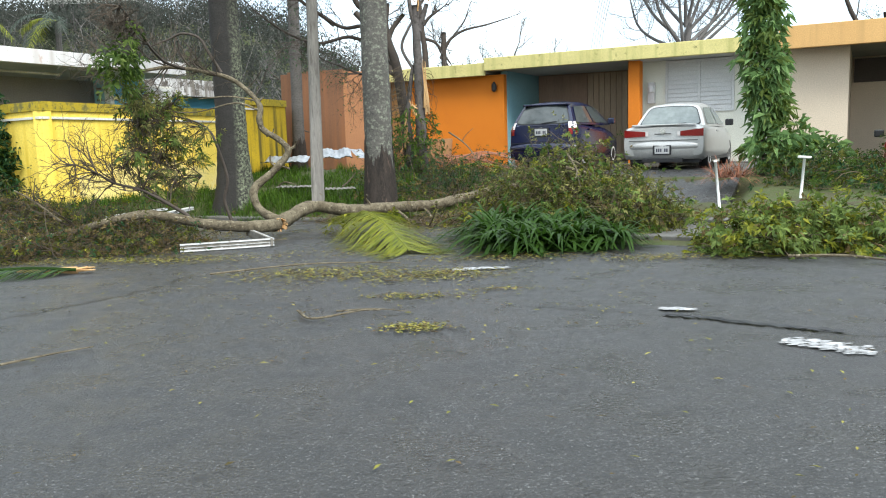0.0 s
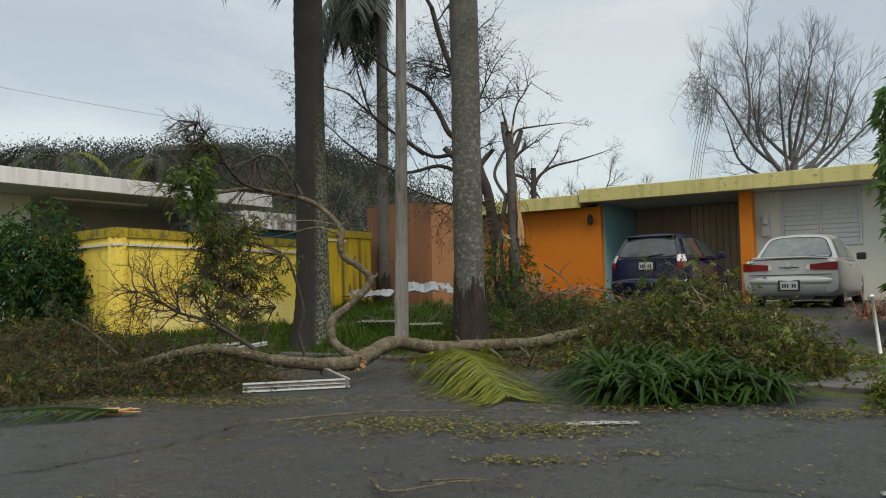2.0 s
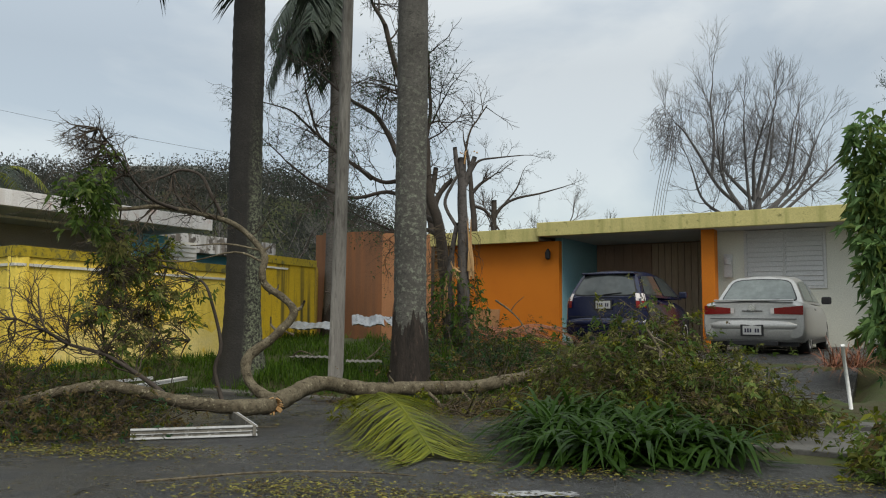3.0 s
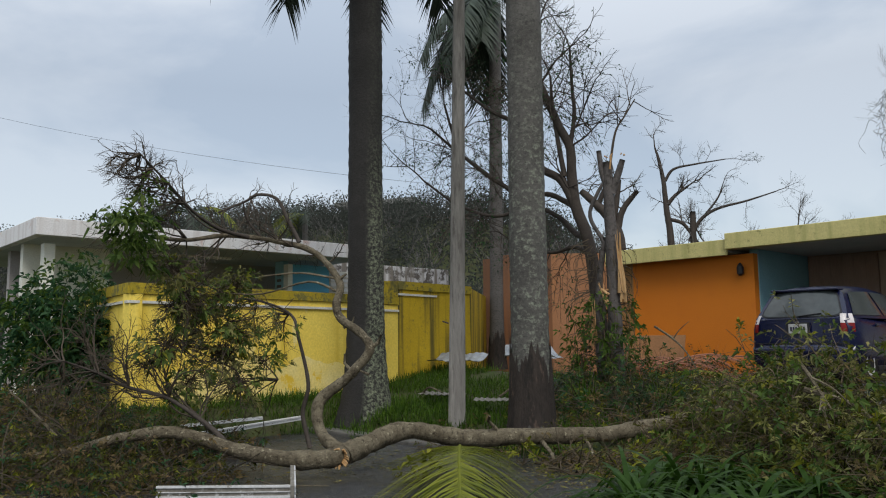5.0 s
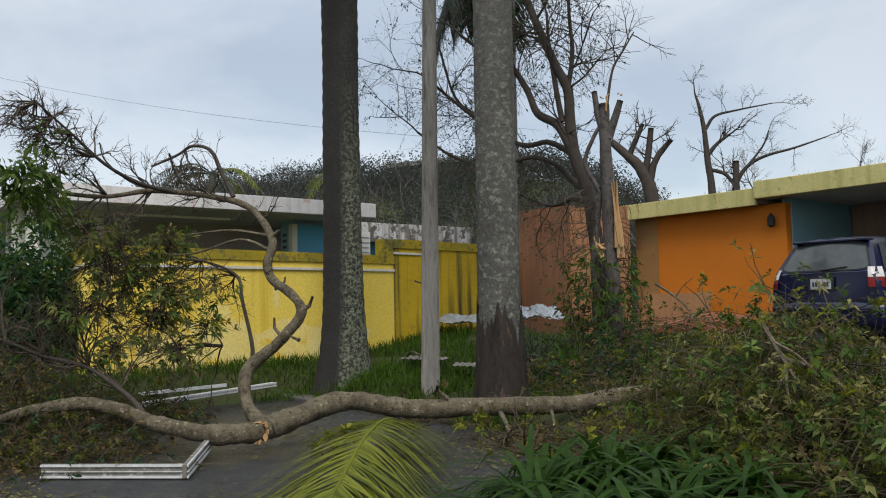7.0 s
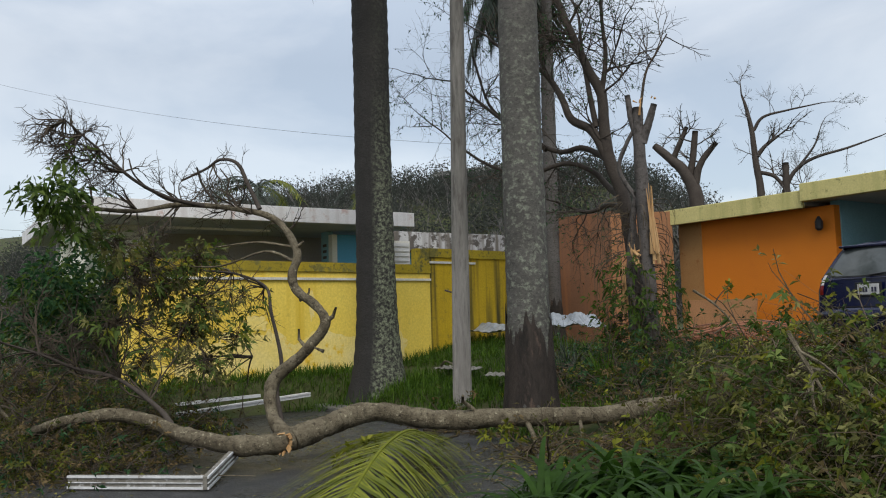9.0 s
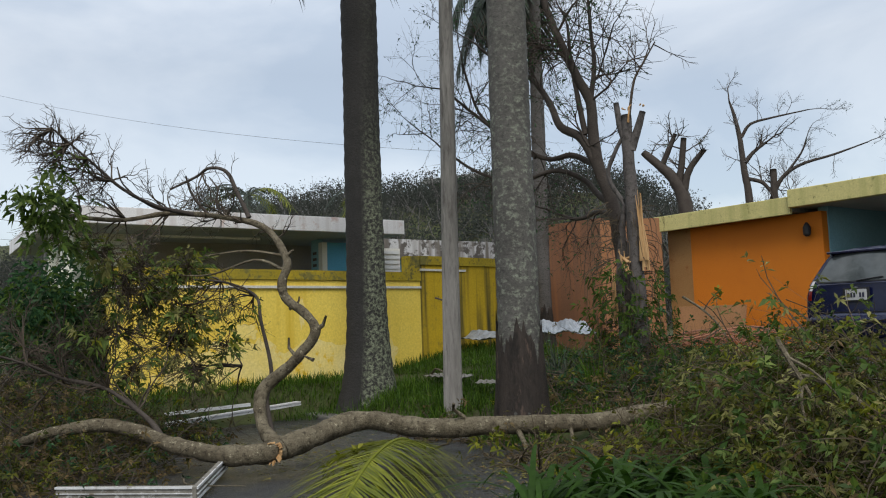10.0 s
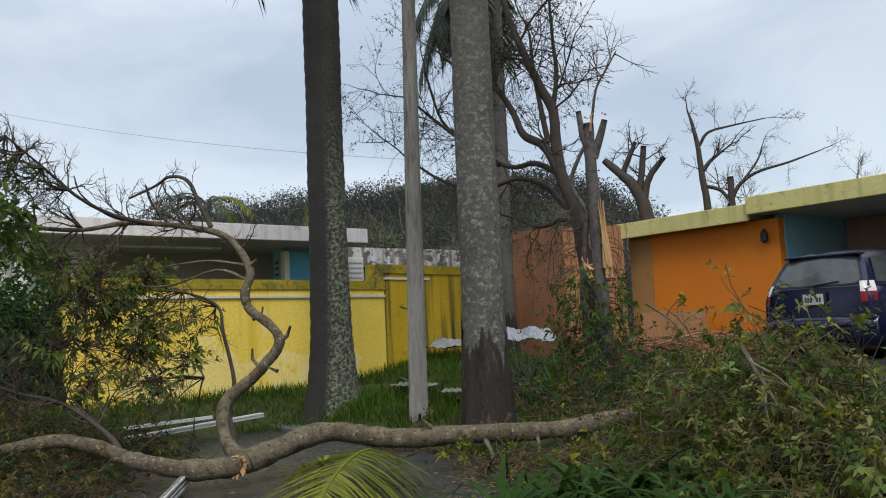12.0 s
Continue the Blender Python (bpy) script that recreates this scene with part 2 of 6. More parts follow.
LEAF = mat("olive_green_leaves", (0.1, 0.108, 0.016), (0.062, 0.07, 0.011), 0.55, 2, 20, 0.0, island=0.55, spec=0.12, thin=0.4)
LEAF_YELLOW = mat("yellow_green_leaves", (0.23, 0.24, 0.022), (0.14, 0.155, 0.018), 0.5, 2, 20, 0.0, island=0.5, spec=0.12, thin=0.4)
LEAF_BROWN = mat("withered_brown_leaves", (0.17, 0.125, 0.05), (0.11, 0.082, 0.036), 0.6, 2, 20, 0.0, island=0.5, spec=0.12, thin=0.4)
LEAF_GREEN = mat("fresh_green_leaves", (0.078, 0.13, 0.02), (0.046, 0.086, 0.014), 0.5, 2, 20, 0.0, island=0.45, spec=0.15, thin=0.4)
LEAF_DARK = mat("dark_green_leaves", (0.042, 0.1, 0.036), (0.024, 0.066, 0.024), 0.5, 2, 20, 0.0, island=0.5, spec=0.12, thin=0.4)
STRAP = mat("green_strap_leaves", (0.042, 0.092, 0.012), (0.018, 0.046, 0.007), 0.42, 2, 20, 0.0, island=0.5, spec=0.1, thin=0.4)
FROND = mat("yellow_green_palm_frond", (0.27, 0.28, 0.024), (0.15, 0.18, 0.02), 0.55, 2, 20, 0.0, island=0.35, thin=0.4)
FROND_DARK = mat("dark_grey_green_palm_frond", (0.04, 0.056, 0.036), (0.028, 0.04, 0.026), 0.55, 2, 20, 0.0, island=0.35)
FROND_DRY = mat("dry_red_brown_frond", (0.3, 0.13, 0.07), (0.2, 0.09, 0.05), 0.7, 2, 20, 0.0, island=0.4)
LEAF_LIGHT = mat("light_green_leaves", (0.16, 0.22, 0.05), (0.1, 0.15, 0.035), 0.5, 2, 20, 0.0, island=0.4, spec=0.15, thin=0.4)
# fresh green of the tall shrub, its paleness partly haze painted in
LEAF_FRESH = mat("fresh_hazed_green_leaves", (0.2, 0.32, 0.11), (0.13, 0.23, 0.08), 0.45, 2, 20, 0.0, island=0.4, spec=0.2, thin=0.4)
LEAF_OLIVE = mat("pale_olive_leaves", (0.26, 0.255, 0.085), (0.17, 0.17, 0.055), 0.55, 2, 20, 0.0, island=0.5, spec=0.12, thin=0.4)
LITTER = mat("wet_olive_leaf_litter", (0.21, 0.2, 0.03), (0.13, 0.12, 0.02), 0.5, 2, 20, 0.0, island=0.5, spec=0.2)
# hill leaves: the greyed, lifted tone is air haze put into the colour
FAR_LEAF = mat("hazed_hill_foliage", (0.078, 0.084, 0.07), (0.06, 0.066, 0.055), 0.8, 0.1, 2, 0.0, island=0.12, spec=0.05, thin=0.5)
ALU = mat("white_weathered_aluminium", (0.72, 0.72, 0.72), (0.55, 0.55, 0.54), 0.4, 3, 30, 0.1, spots=(0.2, 0.17, 0.13), spot_scale=5, spot_at=0.62)
ALU_DIRTY = mat("grimy_aluminium_channel", (0.26, 0.245, 0.215), (0.13, 0.115, 0.09), 0.6, 7, 30, 0.1, spots=(0.36, 0.35, 0.33), spot_scale=16, spot_at=0.57)
ZINC = mat("pale_corrugated_metal", (0.5, 0.52, 0.54), (0.26, 0.28, 0.3), 0.4, 6, 30, 0.1, metal=0.3, spots=(0.16, 0.15, 0.13), spot_scale=7, spot_at=0.6)
POLE = mat("grey_weathered_pole", (0.26, 0.245, 0.22), (0.13, 0.122, 0.108), 0.85, 7, 45, 0.9, stretch=(1, 1, 0.14), streak=(0.13, 0.12, 0.11), spots=(0.1, 0.09, 0.08), spot_scale=5, spot_at=0.62, mottle=((0.06, 0.054, 0.047), 18.0, 0.5, 0.68))
POST = mat("white_plastic_pipe", (0.8, 0.8, 0.78), (0.7, 0.7, 0.67), 0.4, 3, 30, 0.05)
PAINT_BLUE = mat("dark_blue_car_paint", (0.006, 0.009, 0.042), (0.005, 0.008, 0.035), 0.22, 2, 40, 0.0, spec=0.6)
PAINT_SILVER = mat("champagne_silver_car_paint", (0.46, 0.455, 0.44), (0.42, 0.415, 0.4), 0.3, 2, 40, 0.0, metal=0.35, spec=0.5)
PAINT_RED = mat("dark_red_car_paint", (0.2, 0.02, 0.02), (0.17, 0.018, 0.018), 0.25, 2, 40, 0.0)
CAR_GLASS = mat("dark_tinted_glass", (0.075, 0.085, 0.085), (0.04, 0.047, 0.047), 0.06, 3, 8, 0.0, spec=0.4)
CAR_GLASS_PALE = mat("pale_grey_green_glass", (0.2, 0.225, 0.215), (0.14, 0.16, 0.155), 0.06, 3, 8, 0.0, spec=0.4)
RUBBER = mat("black_rubber", (0.02, 0.02, 0.02), None, 0.6, 5, 30, 0.1)
TRIM_BLACK = mat("black_plastic_trim", (0.03, 0.03, 0.032), None, 0.45, 5, 30, 0.05)
CHROME = mat("bright_metal", (0.7, 0.7, 0.7), None, 0.15, 5, 30, 0.0, metal=1.0)
LAMP_RED = mat("red_lamp_lens", (0.22, 0.012, 0.01), (0.17, 0.01, 0.008), 0.2, 5, 30, 0.0)
LAMP_CLEAR = mat("clear_lamp_lens", (0.7, 0.66, 0.64), (0.6, 0.55, 0.53), 0.15, 5, 30, 0.0)
PLATE = mat("white_plate", (0.55, 0.55, 0.54), None, 0.4, 5, 30, 0.0)
INK = mat("dark_ink", (0.04, 0.04, 0.07), None, 0.6, 5, 30, 0.0)
ROAD_PAINT = mat("worn_white_road_paint", (0.5, 0.5, 0.5), (0.24, 0.24, 0.24), 0.4, 9, 40, 0.4, spots=(0.06, 0.06, 0.06), spot_scale=14, spot_at=0.55)
BLACK_CABLE = mat("black_cable", (0.03, 0.03, 0.035), None, 0.6, 5, 30, 0.0)
TAR = mat("dark_crack_filler", (0.024, 0.024, 0.025), None, 0.45, 5, 30, 0.2)


# ---- mesh building ----
class Shape:
    """Gathers vertices and faces of one part."""

    def __init__(self):
        self.v, self.f, self.n = [], [], 0

    def add(self, verts, faces):
        k = self.n
        self.v.extend(verts)
        self.f.extend([tuple(i + k for i in f) for f in faces])
        self.n += len(verts)
        return self

    def box(self, x0, x1, y0, y1, z0, z1, m=None, bevel=0.0):
        c = [(x, y, z) for z in (z0, z1) for y in (y0, y1) for x in (x0, x1)]
        f = [(0, 2, 3, 1), (4, 5, 7, 6), (0, 1, 5, 4), (2, 6, 7, 3), (0, 4, 6, 2), (1, 3, 7, 5)]
        if bevel:
            bm = bmesh.new()
            vs = [bm.verts.new(p) for p in c]
            for q in f:
                bm.faces.new([vs[i] for i in q])
            bmesh.ops.bevel(bm, geom=list(bm.edges), offset=bevel, segments=2, affect="EDGES", profile=0.5)
            bm.verts.index_update()
            c = [tuple(v.co) for v in bm.verts]
            f = [tuple(v.index for v in q.verts) for q in bm.faces]
            bm.free()
        if m is not None:
            c = [tuple(m @ Vector(p)) for p in c]
        return self.add(c, f)

    def tube(self, pts, r0, r1=None, sides=5, cap=True, rough=0.0, rng=random):
        r1 = r0 if r1 is None else r1
        pts = [Vector(p) for p in pts]
        n = len(pts)
        vs, fs = [], []
        up = Vector((0.13, 0.31, 1)).normalized()
        for i, p in enumerate(pts):
            t = (pts[min(i + 1, n - 1)] - pts[max(i - 1, 0)]).normalized()
            if i == 0:
                a = t.cross(up if abs(t.dot(up)) < 0.95 else Vector((1, 0, 0))).normalized()
            else:
                a = (a - t * a.dot(t)).normalized()
            b = t.cross(a)
            r = r0 + (r1 - r0) * i / (n - 1)
            for k in range(sides):
                ang = 2 * math.pi * k / sides
                rr = r * (1 + rough * rng.uniform(-1, 1)) if rough else r
                vs.append(tuple(p + (a * math.cos(ang) + b * math.sin(ang)) * rr))
        for i in range(n - 1):
            for k in range(sides):
                j = (k + 1) % sides
                fs.append((i * sides + k, i * sides + j, (i + 1) * sides + j, (i + 1) * sides + k))
        if cap:
            fs.append(tuple(range(sides)))
            fs.append(tuple((n - 1) * sides + k for k in reversed(range(sides))))
        return self.add(vs, fs)

    def gnarl(self, pts, r0, r1, sides=18, rough=0.12, seed=0):
        """A thick limb whose girth swells and pinches, with lumps in the bark."""
        k = self.n
        self.tube(pts, r0, r1, sides)
        n = len(pts)
        for i in range(n):
            c = Vector(pts[i])
            for j in range(sides):
                q = Vector(self.v[k + i * sides + j])
                a = 1 + rough * (noise.noise(q * 3.1 + Vector((seed, 0, 0))) + 0.7 * noise.noise(q * 9.0 + Vector((0, seed, 0))) + 0.45 * noise.noise(q * 23.0))
                self.v[k + i * sides + j] = tuple(c + (q - c) * a)
        return self

    def leaf(self, p, way, side, length, width, droop=0.2):
        """A folded blade: base, two edge points, a lifted middle and a tip."""
        p, way, side = Vector(p), Vector(way), Vector(side)
        nrm = way.cross(side)
        mid = p + way * length * 0.5
        tip = p + way * length - Vector((0, 0, droop * length))
        return self.add([tuple(p), tuple(mid + side * width * 0.5 + nrm * width * 0.12), tuple(tip), tuple(mid - side * width * 0.5 + nrm * width * 0.12)],
                        [(0, 1, 2), (0, 2, 3)])

    def blade(self, p, way, side, length, width, droop, seg=4):
        """A long strap that arches over and down."""
        p, way, side = Vector(p), Vector(way).normalized(), Vector(side).normalized()
        vs, fs = [], []
        for i in range(seg + 1):
            s = i / seg
            c = p + way * length * s - Vector((0, 0, droop * length * s * s))
            w = width * 0.5 * (1 - s ** 2.5) * (0.6 + 0.4 * min(1, s * 4))
            vs += [tuple(c - side * w), tuple(c + side * w)]
        for i in range(seg):
            fs.append((2 * i, 2 * i + 1, 2 * i + 3, 2 * i + 2))
        return self.add(vs, fs)

    def lathe(self, prof, sides=16, centre=(0, 0)):
        vs, fs = [], []
        for r, z in prof:
            for k in range(sides):
                a = 2 * math.pi * k / sides
                vs.append((centre[0] + r * math.cos(a), centre[1] + r * math.sin(a), z))
        for i in range(len(prof) - 1):
            for k in range(sides):
                j = (k + 1) % sides
                fs.append((i * sides + k, i * sides + j, (i + 1) * sides + j, (i + 1) * sides + k))
        fs.append(tuple(reversed(range(sides))))
        fs.append(tuple((len(prof) - 1) * sides + k for k in range(sides)))
        return self.add(vs, fs)

    def loft(self, rings, closed=False):
        k = len(rings[0])
        vs = [p for r in rings for p in r]
        fs = []
        for i in range(len(rings) - 1):
            for j in range(k - (0 if closed else 1)):
                q = (j + 1) % k
                fs.append((i * k + j, i * k + q, (i + 1) * k + q, (i + 1) * k + j))
        return self.add(vs, fs)


def thing(name, at, turn=0.0, label="", category="", group="", kind=""):
    ob = new(name)
    ob.empty_display_size = 0.2
    ob.matrix_basis = pose(*at, 0, 0, turn)
    return tagged(ob, label, category, group, kind)


def part(name, shape, material, parent=None, label="", smooth=False, world_at=None, kind=""):
    """One mesh object. world_at: the parent's place, when the shape was built in world metres."""
    me = bpy.data.meshes.new(name)
    vs = shape.v if world_at is None else [(x - world_at[0], y - world_at[1], z - world_at[2]) for x, y, z in shape.v]
    me.from_pydata(vs, [], shape.f)
    if smooth:
        me.polygons.foreach_set("use_smooth", [True] * len(me.polygons))
    me.materials.append(material)
    ob = new(name, me)
    if parent is not None:
        ob.parent = parent
    return tagged(ob, label, kind=kind)


def spline(pts, n=6):
    """Points along a smooth curve through pts."""
    P = [Vector(p) for p in pts]
    P = [P[0] * 2 - P[1]] + P + [P[-1] * 2 - P[-2]]
    out = []
    for i in range(1, len(P) - 2):
        a, b, c, e = P[i - 1:i + 3]
        for k in range(n):
            t = k / n
            out.append(0.5 * (2 * b + (c - a) * t + (2 * a - 5 * b + 4 * c - e) * t * t + (3 * b - a - 3 * c + e) * t ** 3))
    return out + [P[-2]]


def rand_dir(rng, up=0.0):
    a = rng.uniform(0, 2 * math.pi)
    z = rng.uniform(-1, 1)
    v = Vector((math.cos(a) * math.sqrt(1 - z * z), math.sin(a) * math.sqrt(1 - z * z), z + up))
    return v.normalized()


# ---- plan: the street front runs along D; u along it, w towards the road ----
SX, SY, TURN_H = 1.4, 22.85, -28.36
DX, DY = math.cos(radians(TURN_H)), math.sin(radians(TURN_H))


def to_uw(x, y):
    return (x - SX) * DX + (y - SY) * DY, (x - SX) * DY - (y - SY) * DX


def from_uw(u, w):
    return SX + u * DX + w * DY, SY + u * DY - w * DX


def ease(x, lo, hi):
    t = min(1.0, max(0.0, (x - lo) / (hi - lo)))
    return t * t * (3 - 2 * t)


WALL_A, WALL_B, WALL_C = (-6.7, 13.6), (-4.74, 18.79), (-3.95, 21.0)


def wall_side(x, y):
    """Distance in front of the yellow wall (negative behind)."""
    dx, dy = WALL_B[0] - WALL_A[0], WALL_B[1] - WALL_A[1]
    k = math.hypot(dx, dy)
    return ((x - WALL_A[0]) * dy - (y - WALL_A[1]) * dx) / k


def drive_z(w):
    return 0.1 + 0.53 * ease(7.0 - w, 0.0, 3.0)


def ground_z(x, y):
    u, w = to_uw(x, y)
    right = ease(u, -1.5, 1.5)
    left_z = 0.3 * ease(9.3 - w, 0, 0.7) + 0.155 * max(0, min(8.6 - w, 4.4))
    right_z = 0.04 * ease(11.6 - w, 0, 1.0) * ease(u, 5.3, 6.0) + 0.17 * ease(8.9 - w, 0, 0.7) + 0.09 * max(0, min(8.6 - w, 4.4))
    z = left_z * (1 - right) + right_z * right
    if w < 7.6:
        bed = ease(u, 2.6, 3.6 - 2.6 * ease(6.5 - w, 0, 2.5) + 0.4) * (1 - ease(u, 7.5, 7.9))
        z += bed * min(0.0, drive_z(w) - 0.12 - z)
    if y > 10:
        z = max(z, 0.45 * ease(1.15 - wall_side(x, y), 0, 0.5) * ease(y, 10.5, 12.5))
    r = math.hypot(x, y - 5)
    if y > 30:
        hill = 13.5 * ease(y, 40, 82) * (1 - 0.88 * ease(x, -22, 3)) + 3 * ease(y, 80, 200)
        z += hill * (1 + 0.15 * noise.noise((x * 0.03, y * 0.03, 0)))
    z += 0.025 * noise.noise((x * 1.3, y * 1.3, 3)) * min(1, z * 4)
    return z - 0.03


# ---- ground and road ----
def axis(lo, a, b, hi, fine, grow=1.25):
    xs = [a + i * fine for i in range(int((b - a) / fine) + 1)]
    s, x = fine, xs[-1]
    while x < hi:
        s *= grow
        x += s
        xs.append(x)
    s, x = fine, a
    while x > lo:
        s *= grow
        x -= s
        xs.insert(0, x)
    return xs


def grid(xs, ys, zf):
    s = Shape()
    k = len(xs)
    s.add([(x, y, zf(x, y)) for y in ys for x in xs], [(j * k + i, j * k + i + 1, (j + 1) * k + i + 1, (j + 1) * k + i) for j in range(len(ys) - 1) for i in range(k - 1)])
    return s


ground = part("ground", grid(axis(-900, -10, 12, 900, 0.22), axis(-900, 7.5, 25, 900, 0.22), ground_z), SOIL, smooth=True)
tagged(ground, "wet soil and rough grass rising gently from the road", "ground", kind="structure")

road_shape = Shape()
for i in range(120):
    for j in range(34):
        road_shape.add([(*from_uw(-60 + i + a, 6.5 + j * 0.8 + b * 0.8), 0.0) for a, b in ((0, 0), (0, 1), (1, 1), (1, 0))], [(0, 1, 2, 3)])
road_shape.v = [(x, y, 0.012 * noise.noise((x * 0.35, y * 0.35, 1)) - 0.004) for x, y, z in road_shape.v]
road = part("road", road_shape, ASPHALT)
tagged(road, "wet dark grey asphalt road strewn with leaves", "road", kind="structure")


def crack(pts, width, name="road_crack"):
    rng = random.Random(len(pts) + int(pts[0][0] * 10))
    s, P = Shape(), spline([(x, y, 0.012) for x, y in pts], 10)
    vs = []
    for i, p in enumerate(P):
        t = (P[min(i + 1, len(P) - 1)] - P[max(i - 1, 0)]).normalized()
        q = Vector((-t.y, t.x, 0))
        j = q * rng.uniform(-0.03, 0.03)
        h = width * rng.uniform(0.3, 1.0)
        vs += [tuple(p + j - q * h), tuple(p + j + q * h)]
    s.add(vs, [(2 * i, 2 * i + 1, 2 * i + 3, 2 * i + 2) for i in range(len(P) - 1)])
    return s


for pts, wd in ((((-4.9, 5.3), (-3.68, 6.39), (-3.36, 6.79), (-2.94, 7.52), (-2.72, 8.3)), 0.016), (((0.6, 6.3), (1.08, 6.07), (1.69, 5.73), (2.26, 5.29), (2.81, 4.97), (4.2, 4.4)), 0.01),
                (((1.6, 5.78), (1.9, 5.6), (2.3, 5.3), (2.6, 5.1)), 0.055), (((-1.2, 6.6), (-0.9, 6.2), (-1.1, 5.9)), 0.006)):
    ob = part("road_crack", crack(pts, wd), TAR)
    tagged(ob, "ragged dark crack in the wet asphalt", "crack", kind="structure")

for cx, cy, lx, ly, turn in ((2.32, 4.75, 0.27, 0.13, -42), (1.75, 5.95, 0.13, 0.05, -20), (0.35, 8.2, 0.3, 0.1, 5)):
    rng = random.Random(int(cx * 100))
    s = Shape()
    for k in range(170):
        a, r = rng.uniform(-1, 1), rng.gauss(0, 0.4)
        q = pose(cx, cy, 0.011, 0, 0, turn) @ Vector((a * lx, r * ly, rng.uniform(0, 0.002)))
        h = rng.uniform(0.01, 0.045) * (1 - abs(a) * 0.6)
        ring = [tuple(q + Vector((math.cos(t) * h * 2.2 * rng.uniform(0.6, 1), math.sin(t) * h * 0.7 * rng.uniform(0.6, 1), 0))) for t in (0, 1.05, 2.1, 3.14, 4.2, 5.2)]
        s.add(ring, [tuple(range(6))])
    ob = part("road_marking", s, ROAD_PAINT)
    tagged(ob, "worn streak of white paint on the asphalt", "road marking", kind="structure")

# driveway ramp and sidewalk slab before the orange house
H = (SX, SY, 0.0)


s = Shape()
ws = [7.1 - 0.3 * i for i in range(36)]
for a, b in zip(ws, ws[1:]):
    z0, z1 = drive_z(a), drive_z(b)
    l0, r0 = 3.6 - 3.0 * ease(6.5 - a, 0, 2.5), 7.5
    l1, r1 = 3.6 - 3.0 * ease(6.5 - b, 0, 2.5), 7.5
    s.add([(l0, -a, z0), (r0, -a, z0), (r1, -b, z1), (l1, -b, z1), (l0, -a, z0 - 0.5), (r0, -a, z0 - 0.5), (r1, -b, z1 - 0.5), (l1, -b, z1 - 0.5)],
          [(0, 1, 2, 3), (1, 5, 6, 2), (0, 3, 7, 4)])
ramp_ob = part("driveway", s, ASPHALT)
ramp_ob.matrix_basis = pose(*H, 0, 0, TURN_H)
tagged(ramp_ob, "sloping wet asphalt driveway up to the carport", "driveway", kind="structure")
for i, (u0, u1) in enumerate(((5.6, 7.1), (7.12, 8.7))):
    for w0, w1 in ((7.12, 8.9), (8.92, 10.6)):
        s = Shape().box(u0, u1, -w1, -w0, -0.1, 0.105 - 0.05 * (w0 > 8) + 0.004 * i, bevel=0.012)
        ob = part("pavement", s, CONCRETE)
        ob.matrix_basis = pose(*H, 0, 0, TURN_H)
        tagged(ob, "worn wet concrete pavement slab beside the driveway", "pavement", kind="structure")
# low concrete edge along the grass bank
for k in range(9):
    s = Shape().box(-7.5 + k * 0.95, -6.57 + k * 0.95, -9.5, -9.2, -0.1, 0.05, bevel=0.02)
    ob = part("kerb", s, CONCRETE)
    ob.matrix_basis = pose(*H, 0, 0, TURN_H)
    tagged(ob, "stained concrete kerb at the grass edge", "kerb", kind="structure")

# ---- the orange house with its carport ----
house = thing("house", H, TURN_H, "orange and cream flat-roofed house with an open carport", "house")
F0 = 0.62
part("wall", Shape().box(-2.68, 0.42, 0.3, 0.5, 0.4, 3.2), ORANGE, house, "orange painted front wall")
part("wall", Shape().box(-3.32, -2.684, 0.3, 0.5, 0.4, 3.2), TAN, house, "tan stained wall end")
part("wall", Shape().box(-3.32, -3.12, 0.504, 8.0, 0.4, 3.2), TAN, house)
part("wall", Shape().box(0.24, 0.44, 0.504, 3.0, 0.4, 3.3), BLUE_WALL, house, "pale blue carport side wall")
part("wall", Shape().box(0.1, 4.1, 3.0, 3.2, 0.4, 3.3), BROWN_DOOR, house, "brown wood boarded carport back wall")
col = part("column", Shape().box(3.98, 4.28, 0.28, 0.62, 0.4, 3.3, bevel=0.01), ORANGE, house, "orange painted column")
part("wall", Shape().box(4.0, 4.2, 0.624, 3.0, 0.4, 3.3), WHITE_WALL, house)
part("wall", Shape().box(4.2, 4.82, 0.9, 1.1, 0.4, 3.3), WHITE_WALL, house, "off-white front wall")
part("wall", Shape().box(4.82, 6.55, 0.9, 1.1, 0.4, 1.95), WHITE_WALL, house, "off-white wall below the window")
part("wall", Shape().box(6.55, 7.6, 0.9, 1.1, 0.4, 3.3), WHITE_WALL, house, "off-white front wall")
part("wall", Shape().box(-3.32, 7.6, 8.0, 8.2, 0.2, 3.3), TAN, house)
part("roof", Shape().box(-3.42, 0.02, 0.02, 8.2, 3.22, 3.46), ROOF, house)
part("roof", Shape().box(0.024, 7.62, 0.02, 8.2, 3.32, 3.56), ROOF, house)
part("soffit", Shape().box(0.03, 7.62, 0.02, 8.2, 3.30, 3.316), SOFFIT, house)
part("fascia", Shape().box(-3.45, 0.0, -0.06, 0.016, 3.17, 3.52, bevel=0.012), CREAM, house, "cream fascia with green algae stains")
part("fascia", Shape().box(0.004, 7.62, -0.14, 0.016, 3.29, 3.64, bevel=0.012), CREAM, house, "cream fascia with green algae stains")
part("floor_slab", Shape().box(0.44, 7.6, -0.3, 3.0, 0.3, 0.64), CONCRETE, house)
